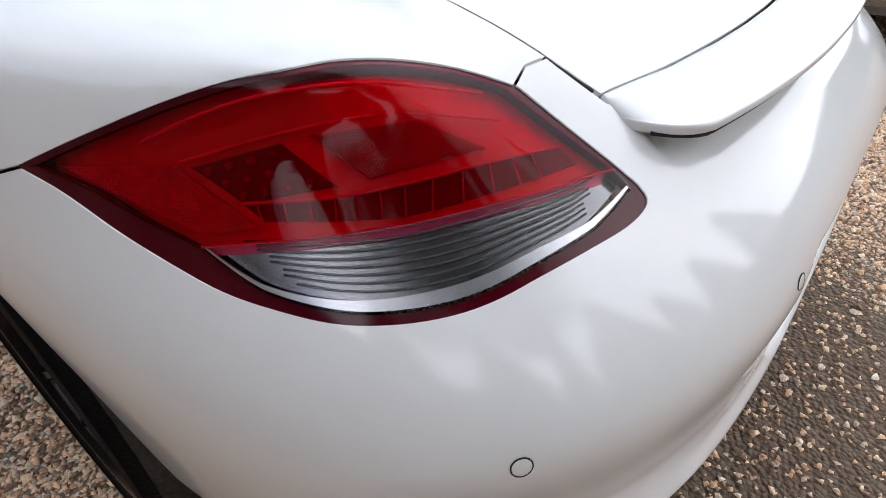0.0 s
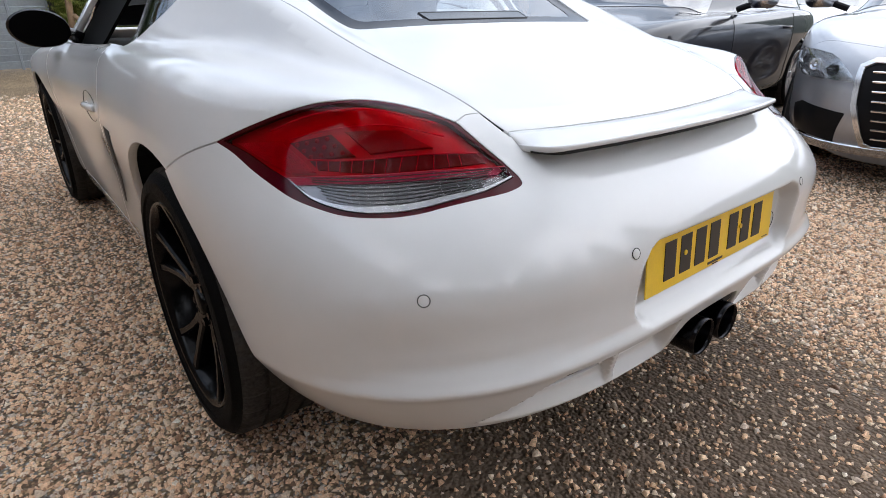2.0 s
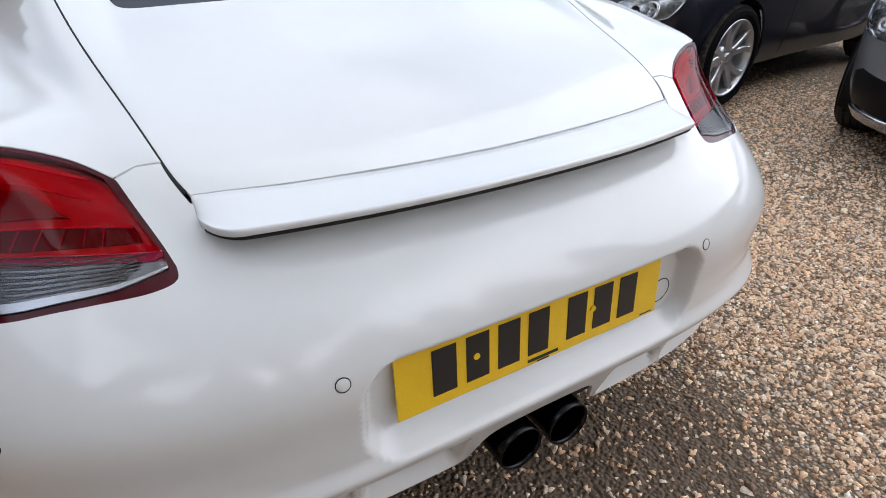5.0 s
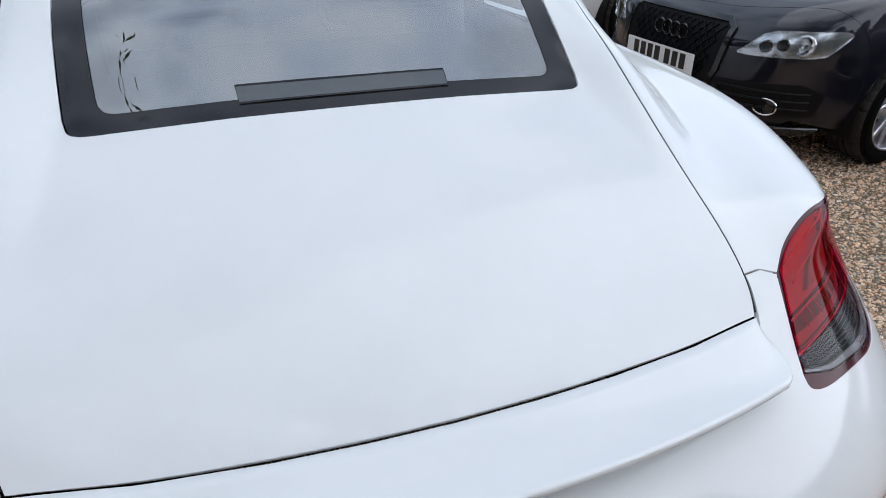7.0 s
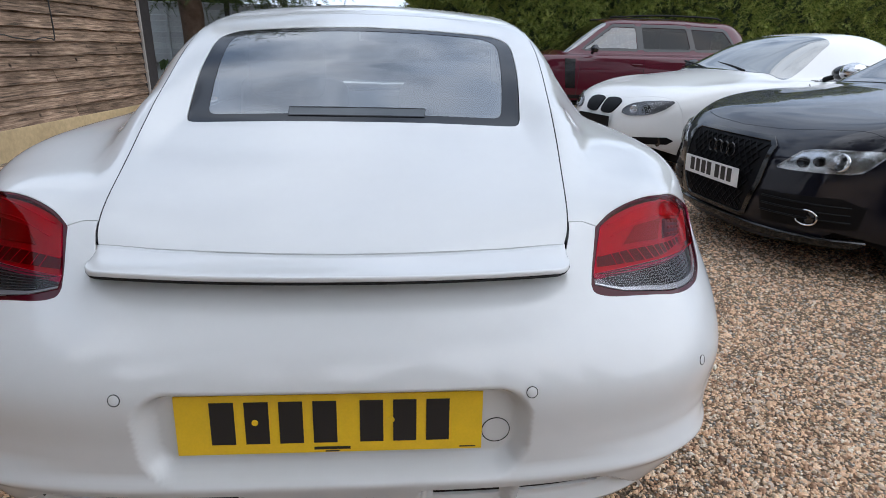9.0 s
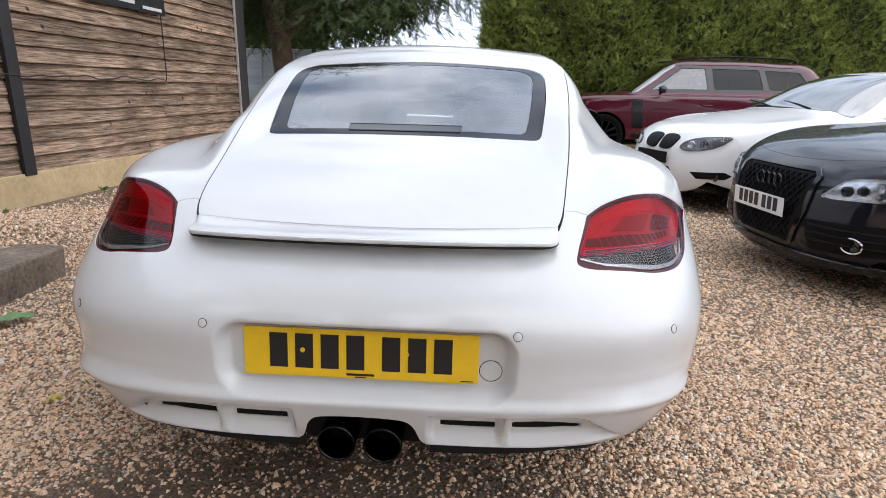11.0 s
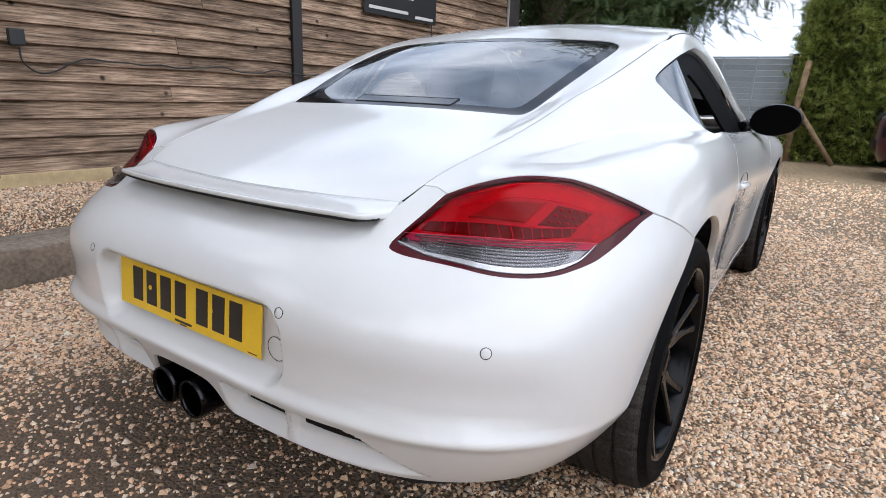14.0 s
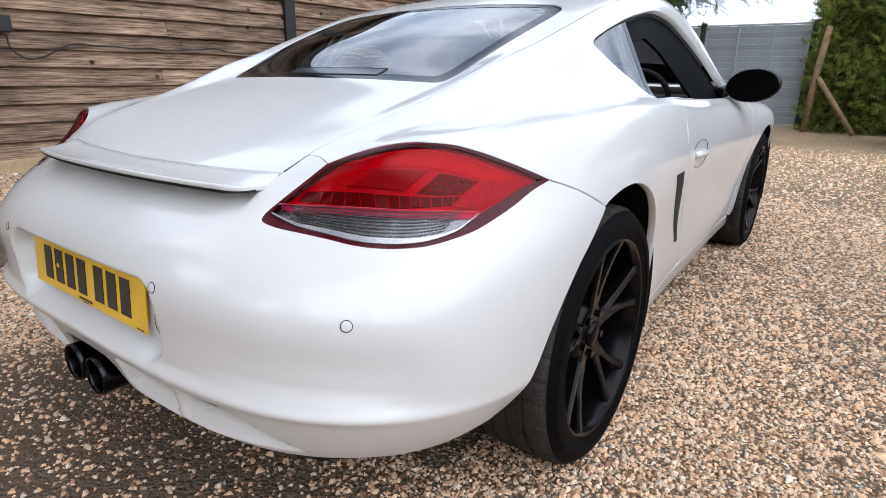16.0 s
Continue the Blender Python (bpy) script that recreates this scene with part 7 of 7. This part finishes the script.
def big_grille(c, w0, w1, z0, z1, bars, material, bar_mat, frame_mat, mesh=False):
    """A tall single-frame grille: a backing, a rim and bars or a honeycomb."""
    poly = [(-w1 * 0.86, z1), (w1 * 0.86, z1), (w1, z1 - 0.035), (w1 * 0.98, (z0 + z1) / 2), (w0, z0 + 0.02), (w0 * 0.85, z0), (-w0 * 0.85, z0), (-w0, z0 + 0.02), (-w1 * 0.98, (z0 + z1) / 2), (-w1, z1 - 0.035)]
    c.on_front("grille", poly, material, 0.004, 0.01, both=False)
    c.on_front("grille_frame", [(x * 1.06, z + (0.012 if z > (z0 + z1) / 2 else -0.012)) for x, z in poly], frame_mat, 0.016, 0.014, both=False, hole=0.022)
    if mesh:
        k = 0
        for sgn in (-1, 1):
            for o in np.arange(-0.6, 0.9, 0.05):
                zs = np.linspace(z0 + 0.02, z1 - 0.02, 12)
                xs = o + sgn * (zs - z0) * 0.9 - (0.2 if sgn > 0 else -0.2)
                lim = np.interp(zs, (z0, z1), (w0, w1)) - 0.02
                ok = np.abs(xs) < lim
                if ok.sum() < 3:
                    continue
                p = [(x, c.front_point(x, z) + 0.010, z) for x, z in zip(xs[ok], zs[ok])]
                bm = bmesh.new()
                tube(bm, p, 0.005, 4)
                part("grille_bar", bm, bar_mat, c.car)
    else:
        for z in np.linspace(z0 + 0.05, z1 - 0.05, bars):
            w = np.interp(z, (z0, z1), (w0, w1)) - 0.03
            p = [(x, c.front_point(x, z) + 0.012, z) for x in np.linspace(-w, w, 14)]
            bm = bmesh.new()
            tube(bm, p, 0.006, 5)
            part("grille_bar", bm, bar_mat, c.car)


def ring_badge(c, z, r, material, out):
    for k in range(4):
        x = (k - 1.5) * r * 1.55
        y = c.front_point(x, z) + out
        bm = bmesh.new()
        tube(bm, [(x + r * math.cos(a), y, z + r * math.sin(a)) for a in np.linspace(0, 2 * math.pi, 24, endpoint=False)], 0.005, 6, True)
        part("badge_ring", bm, material, c.car)


def dark_hatchback():
    body, spec = spec_hatch()
    c = Parked("hatchback", "midnight blue hatchback with black grille and silver wheels", body, spec, DARK_BLUE, placed(2.06, 2.50, 96, 4.29))
    big_grille(c, 0.27, 0.35, 0.27, 0.70, 0, MESH_BLACK, MESH_BLACK, GLOSS_BLACK, True)
    ring_badge(c, 0.612, 0.037, GLOSS_BLACK, 0.022)
    c.headlamp([(0.430, 0.582), (0.442, 0.592), (0.476, 0.628), (0.512, 0.670), (0.55, 0.684), (0.622, 0.694), (0.747, 0.708), (0.765, 0.702), (0.768, 0.686), (0.748, 0.632), (0.730, 0.598), (0.70, 0.586), (0.596, 0.578), (0.493, 0.572), (0.44, 0.573)], [(0.54, 0.622, 0.028), (0.665, 0.640, 0.046), (0.60, 0.634, 0.026)], HATCH_LAMP, 0)
    c.on_front("lower_intake", [(0.36, 0.44), (0.70, 0.46), (0.76, 0.42), (0.74, 0.30), (0.40, 0.27)], MESH_BLACK, 0.003, 0.006)
    for z in (0.335, 0.375, 0.415):
        for sx in (-1, 1):
            p = [(sx * x, c.front_point(x, z) + 0.006, z) for x in np.linspace(0.39, 0.73, 10)]
            bm = bmesh.new()
            tube(bm, p, 0.006, 5)
            part("intake_slat", bm, BLACK, c.car)
    for sx in (-1, 1):
        x, z = 0.61, 0.340
        y = c.front_point(x, z)
        bm = bmesh.new()
        tube(bm, [(sx * (x + 0.052 * math.cos(a)), y + 0.014 - 0.02 * math.cos(a), z + 0.040 * math.sin(a)) for a in np.linspace(0, 2 * math.pi, 28, endpoint=False)], 0.0055, 6, True)
        fog = part("fog_lamp", bm, CHROME, c.car, "round fog lamp with a chrome ring", True)
        bm = bmesh.new()
        lathe(bm, [(0.0, 0.0001), (0.002, 0.03), (-0.004, 0.044)], 20, "y")
        bmesh.ops.translate(bm, vec=(sx * x, y + 0.008, z), verts=bm.verts[:])
        part("fog_glass", bm, GLOSS_BLACK, fog, "", True)
    c.on_front("splitter", [(-0.74, 0.235), (0.74, 0.235), (0.70, 0.195), (-0.70, 0.195)], GLOSS_BLACK, 0.02, 0.02, both=False)
    c.plate(0, 4.335, 0.475, 4, WHITE_PLATE)
    c.mirrors(2.52, 1.03, 0.84, CHROME_SATIN)
    c.handles((1.42,), 0.80, DARK_BLUE)
    c.door_lines(((2.78, 2.74), (1.28, 1.22)), 0.28, 0.93)
    return c


CHROME_SATIN = mat("satin_chrome", (0.62, 0.62, 0.63), 0.22, 1.0)


def silver_hatchback():
    body, spec = spec_hatch()
    spec = dict(spec, glass_mats=[CABIN_GLASS, CABIN_GLASS])
    c = Parked("hatchback", "silver hatchback with a wide chrome-barred grille", body, spec, SILVER, placed(2.70, 0.13, 101, 4.29))
    big_grille(c, 0.34, 0.43, 0.25, 0.70, 8, MESH_BLACK, CHROME, CHROME_SATIN)
    c.headlamp([(0.465, 0.598), (0.475, 0.615), (0.52, 0.66), (0.565, 0.700), (0.61, 0.722), (0.70, 0.738), (0.785, 0.748), (0.805, 0.735), (0.80, 0.68), (0.772, 0.622), (0.74, 0.602), (0.60, 0.592), (0.48, 0.590)], [(0.585, 0.645, 0.03), (0.69, 0.665, 0.035), (0.75, 0.69, 0.026)], HATCH_LAMP, 0)
    c.on_front("lower_intake", [(0.47, 0.42), (0.72, 0.45), (0.77, 0.42), (0.74, 0.27), (0.50, 0.25)], MESH_BLACK, 0.003, 0.006)
    c.on_front("splitter", [(-0.74, 0.25), (0.74, 0.25), (0.70, 0.205), (-0.70, 0.205)], CHROME_SATIN, 0.02, 0.02, both=False)
    pl = c.plate(0, 4.32, 0.45, 4, WHITE_PLATE)
    bm = bmesh.new()
    box(bm, (0.045, 0.0012, 0.10), pose(-0.232, -0.0024, 0))
    part("blue_strip", bm, BLUE_STRIP, pl)
    c.mirrors(2.52, 1.03, 0.84, CHROME_SATIN)
    c.door_lines(((2.78, 2.74), (1.28, 1.22)), 0.28, 0.93)


def white_coupe_car():
    body = Body(
        centre_z=([0.05, 0.4, 0.9, 1.4, 2.0, 2.35, 2.75, 3.02, 3.12, 3.22, 3.6, 4.1, 4.4, 4.52], [0.92, 1.02, 1.16, 1.33, 1.38, 1.33, 1.18, 1.045, 1.0, 0.982, 0.935, 0.86, 0.77, 0.68]),
        hatch_w=([0.1, 0.8, 2.2, 2.8, 3.2, 4.4], [0.50, 0.50, 0.52, 0.55, 0.62, 0.55]),
        flank=([0.1, 0.8, 2.2, 2.8, 3.2, 4.4], [0.6, 1.2, 1.8, 1.3, 0.35, 0.2]),
        crest_z=([0.1, 0.8, 1.6, 2.6, 3.3, 3.8, 4.15, 4.42], [0.90, 0.94, 0.93, 0.92, 0.90, 0.86, 0.77, 0.62]),
        crest_x=([0.1, 1.0, 2.2, 3.2, 3.9, 4.4], [0.68, 0.76, 0.77, 0.74, 0.66, 0.55]),
        tail_y=([0.2, 0.5, 0.8, 1.2], [0.10, 0.0, 0.04, 0.2]),
        round_n=([0.2, 0.6, 0.9], [3.6, 3.8, 3.6]),
        side_w=([0.18, 0.3, 0.45, 0.62, 0.8, 1.0], [0.80, 0.86, 0.88, 0.89, 0.885, 0.84]),
        waist=([0.0, 0.8, 1.6, 2.6, 3.6, 4.0, 4.4], [-0.03, 0.0, -0.008, -0.008, 0.0, -0.01, -0.05]),
        nose_y=([0.16, 0.28, 0.45, 0.60, 0.72, 0.82], [4.50, 4.56, 4.58, 4.55, 4.49, 4.38]),
        mid_r=0.8, mid_f=3.45, nose_n=2.5, ease_z=0.80)
    spec = dict(length=4.58, front_axle=3.80, rear_axle=1.04, wheel_r=0.32, arch_r=0.355, sill_z=0.225, tail=0.12, lip_z=0.19,
                nose_seam=[(0.0, 4.44, 0.725), (0.3, 4.40, 0.73), (0.52, 4.30, 0.735), (0.68, 4.22, 0.73), (0.78, 4.22, 0.68), (0.84, 4.20, 0.55), (0.84, 4.18, 0.36), (0.80, 4.18, 0.20)],
                side_glass=[[(2.66, 0.970), (1.35, 0.985), (1.36, 1.21), (1.62, 1.285), (2.0, 1.31), (2.28, 1.235)], [(1.27, 0.99), (0.72, 1.01), (0.95, 1.12), (1.28, 1.20)]],
                glass_mats=[CABIN_GLASS, CABIN_GLASS], trim=GLOSS_BLACK,
                screen=[(0.0, 2.30), (0.35, 2.28), (0.52, 2.22), (0.71, 3.01), (0.45, 3.12), (0.0, 3.16)],
                track=0.872, rim_r=0.23, rim=RIM_BLACK, spokes="pairs", count=5, seat_y=1.95, belt_z=0.92)
    c = Parked("coupe", "white two-door coupe with black twin-kidney grille", body, spec, WHITE, placed(2.05, 4.82, 106, 4.58))
    c.on_front("kidney_grille", [(0.020, 0.700), (0.08, 0.718), (0.19, 0.716), (0.246, 0.692), (0.240, 0.64), (0.195, 0.590), (0.10, 0.578), (0.035, 0.590), (0.020, 0.64)], MESH_BLACK, 0.012, 0.014, "gloss black kidney grille", 30)
    c.headlamp([(0.345, 0.598), (0.335, 0.625), (0.36, 0.658), (0.42, 0.688), (0.50, 0.708), (0.60, 0.722), (0.685, 0.728), (0.70, 0.716), (0.672, 0.66), (0.62, 0.618), (0.55, 0.596), (0.47, 0.586), (0.40, 0.584)], [(0.555, 0.652, 0.038), (0.445, 0.642, 0.036)], LAMP_DARK, 0)
    c.on_front("lower_intake", [(-0.26, 0.42), (0.26, 0.42), (0.30, 0.38), (0.24, 0.29), (-0.24, 0.29), (-0.30, 0.38)], MESH_BLACK, 0.003, 0.006, both=False)
    c.on_front("side_intake", [(0.50, 0.40), (0.71, 0.415), (0.74, 0.385), (0.71, 0.35), (0.55, 0.34)], MESH_BLACK, 0.003, 0.006)
    for sx in (-1, 1):
        bm = bmesh.new()
        lathe(bm, [(0.0, 0.0001), (0.006, 0.025), (0.0, 0.042)], 18, "y")
        bmesh.ops.translate(bm, vec=(sx * 0.67, c.front_point(0.67, 0.37) + 0.008, 0.37), verts=bm.verts[:])
        part("fog_lamp", bm, GLOSS_BLACK, c.car, "", True)
    bm = bmesh.new()
    box(bm, (0.50, 0.012, 0.11), pose(0, 4.60, 0.505), 0.004)
    part("plate_holder", bm, BLACK, c.car, "empty dark number plate holder")
    c.mirrors(2.55, 1.00, 0.84, GLOSS_BLACK)
    c.handles((1.55,), 0.80, WHITE)
    c.door_lines(((2.85, 2.80), (1.25, 1.18)), 0.28, 0.93)
    bm = bmesh.new()
    for x in (-0.35, 0.15):
        tube(bm, [(x, 3.12, 0.995), (x + 0.25, 3.05, 1.035), (x + 0.5, 2.98, 1.06)], 0.009, 5)
    part("wiper", bm, BLACK, c.car)
    far = copy_thing(c.car, placed(8.15, 3.4, 92, 4.58))
    tagged(far, "white car parked behind the dark hatchback")


def claret_suv():
    body = Body(
        centre_z=([0.05, 0.25, 0.6, 1.2, 2.2, 2.75, 3.05, 3.35, 3.65, 4.1, 4.6, 4.85], [1.60, 1.73, 1.775, 1.80, 1.80, 1.745, 1.58, 1.36, 1.20, 1.165, 1.12, 1.04]),
        hatch_w=([0.1, 0.8, 2.5, 3.2, 3.7, 4.8], [0.58, 0.62, 0.62, 0.66, 0.74, 0.72]),
        flank=([0.1, 0.8, 2.5, 3.2, 3.7, 4.8], [2.4, 2.6, 2.6, 1.6, 0.3, 0.2]),
        crest_z=([0.1, 0.8, 1.6, 2.6, 3.5, 4.1, 4.5, 4.85], [1.10, 1.14, 1.15, 1.15, 1.145, 1.13, 1.09, 1.0]),
        crest_x=([0.1, 1.0, 2.2, 3.4, 4.4, 4.8], [0.86, 0.90, 0.90, 0.88, 0.82, 0.76]),
        tail_y=([0.3, 0.7, 1.1, 1.5], [0.08, 0.0, 0.04, 0.15]),
        round_n=([0.2, 0.8, 1.2], [5.0, 5.0, 5.0]),
        side_w=([0.25, 0.4, 0.6, 0.85, 1.0], [0.92, 0.965, 0.985, 0.99, 0.985]),
        waist=([0.0, 0.8, 1.6, 2.6, 3.6, 4.2, 4.8], [-0.02, 0.0, -0.01, -0.01, 0.0, -0.005, -0.03]),
        nose_y=([0.25, 0.4, 0.7, 0.95, 1.1], [4.78, 4.88, 4.92, 4.90, 4.84]),
        mid_r=0.8, mid_f=3.85, nose_n=3.4, ease_z=1.05, soft=0.02)
    spec = dict(length=4.92, front_axle=4.03, rear_axle=1.10, wheel_r=0.39, arch_r=0.435, sill_z=0.36, tail=0.12, lip_z=0.30,
                nose_seam=[(0.0, 4.80, 1.06), (0.4, 4.78, 1.06), (0.66, 4.70, 1.05), (0.82, 4.62, 1.03), (0.92, 4.56, 0.92), (0.95, 4.52, 0.75), (0.95, 4.50, 0.52), (0.92, 4.48, 0.34)],
                side_glass=[[(3.16, 1.235), (2.16, 1.245), (2.20, 1.665), (2.62, 1.675)], [(2.04, 1.245), (1.16, 1.25), (1.24, 1.655), (2.08, 1.67)], [(1.06, 1.25), (0.26, 1.265), (0.50, 1.63), (1.14, 1.65)]],
                band=[(3.22, 1.215), (0.20, 1.245), (0.44, 1.655), (1.3, 1.68), (2.64, 1.70)],
                glass_mats=[CABIN_GLASS, DARK_GLASS, DARK_GLASS], trim=GLOSS_BLACK,
                screen=[(0.0, 2.78), (0.4, 2.76), (0.60, 2.72), (0.68, 3.1), (0.76, 3.5), (0.5, 3.58), (0.0, 3.62)],
                track=0.965, rim_r=0.285, rim=RIM_BLACK, spokes="pairs", count=6, seat_y=2.35, belt_z=1.15)
    c = Parked("suv", "claret red off-road estate car with black wheels and roof rails", body, spec, CLARET, pose(1.62, 10.15, 0, 0, 0, 90) @ Matrix.Scale(0.95, 4) @ pose(0, -4.92, 0))
    c.headlamp([(0.50, 0.94), (0.52, 1.01), (0.75, 1.03), (0.90, 1.02), (0.93, 0.98), (0.86, 0.93), (0.68, 0.925)], [(0.62, 0.975, 0.035), (0.75, 0.98, 0.035)])
    c.on_front("grille", [(-0.46, 1.02), (0.46, 1.02), (0.42, 0.90), (-0.42, 0.90)], MESH_BLACK, 0.004, 0.008, both=False)
    c.on_front("lower_intake", [(-0.60, 0.62), (0.60, 0.62), (0.56, 0.45), (-0.56, 0.45)], MESH_BLACK, 0.004, 0.008, both=False)
    c.on_front("side_intake", [(0.68, 0.80), (0.90, 0.80), (0.88, 0.66), (0.70, 0.66)], MESH_BLACK, 0.004, 0.008)
    c.mirrors(3.05, 1.24, 0.98, GLOSS_BLACK)
    c.handles((2.2, 1.25), 0.98, CLARET)
    c.door_lines(((3.30, 3.26), (2.08, 2.06), (1.1, 1.12)), 0.40, 1.15)
    for sx in (-1, 1):
        loop = c.b.on_side([(0.98, 3.36, 1.07), (0.98, 3.56, 1.07), (0.98, 3.50, 0.55), (0.98, 3.32, 0.55)])
        panel("side_vent", c.car, GLOSS_BLACK, [loop], c.b.side_map, 0.04, out=0.006, flange=0.008, mirror=sx < 0, label="gloss black side vent panel")
        bm = bmesh.new()
        tube(bm, curve3([(sx * 0.58, 0.55, 1.78), (sx * 0.60, 0.75, 1.825), (sx * 0.60, 1.7, 1.845), (sx * 0.60, 2.5, 1.805), (sx * 0.58, 2.68, 1.79)], 24), 0.016, 6)
        part("roof_rail", bm, BLACK, c.car, "black roof rail", True)
        loop = c.b.on_side([(0.97, 4.50 - 0.06, 0.40), (0.97, 3.52, 0.44), (0.97, 1.62, 0.44), (0.97, 1.62, 0.365), (0.97, 3.52, 0.365)][1:])
        panel("sill_trim", c.car, BLACK, [loop], c.b.side_map, 0.05, out=0.006, flange=0.008, mirror=sx < 0)


dark_hatchback()
silver_hatchback()
white_coupe_car()
claret_suv()
pebbles()
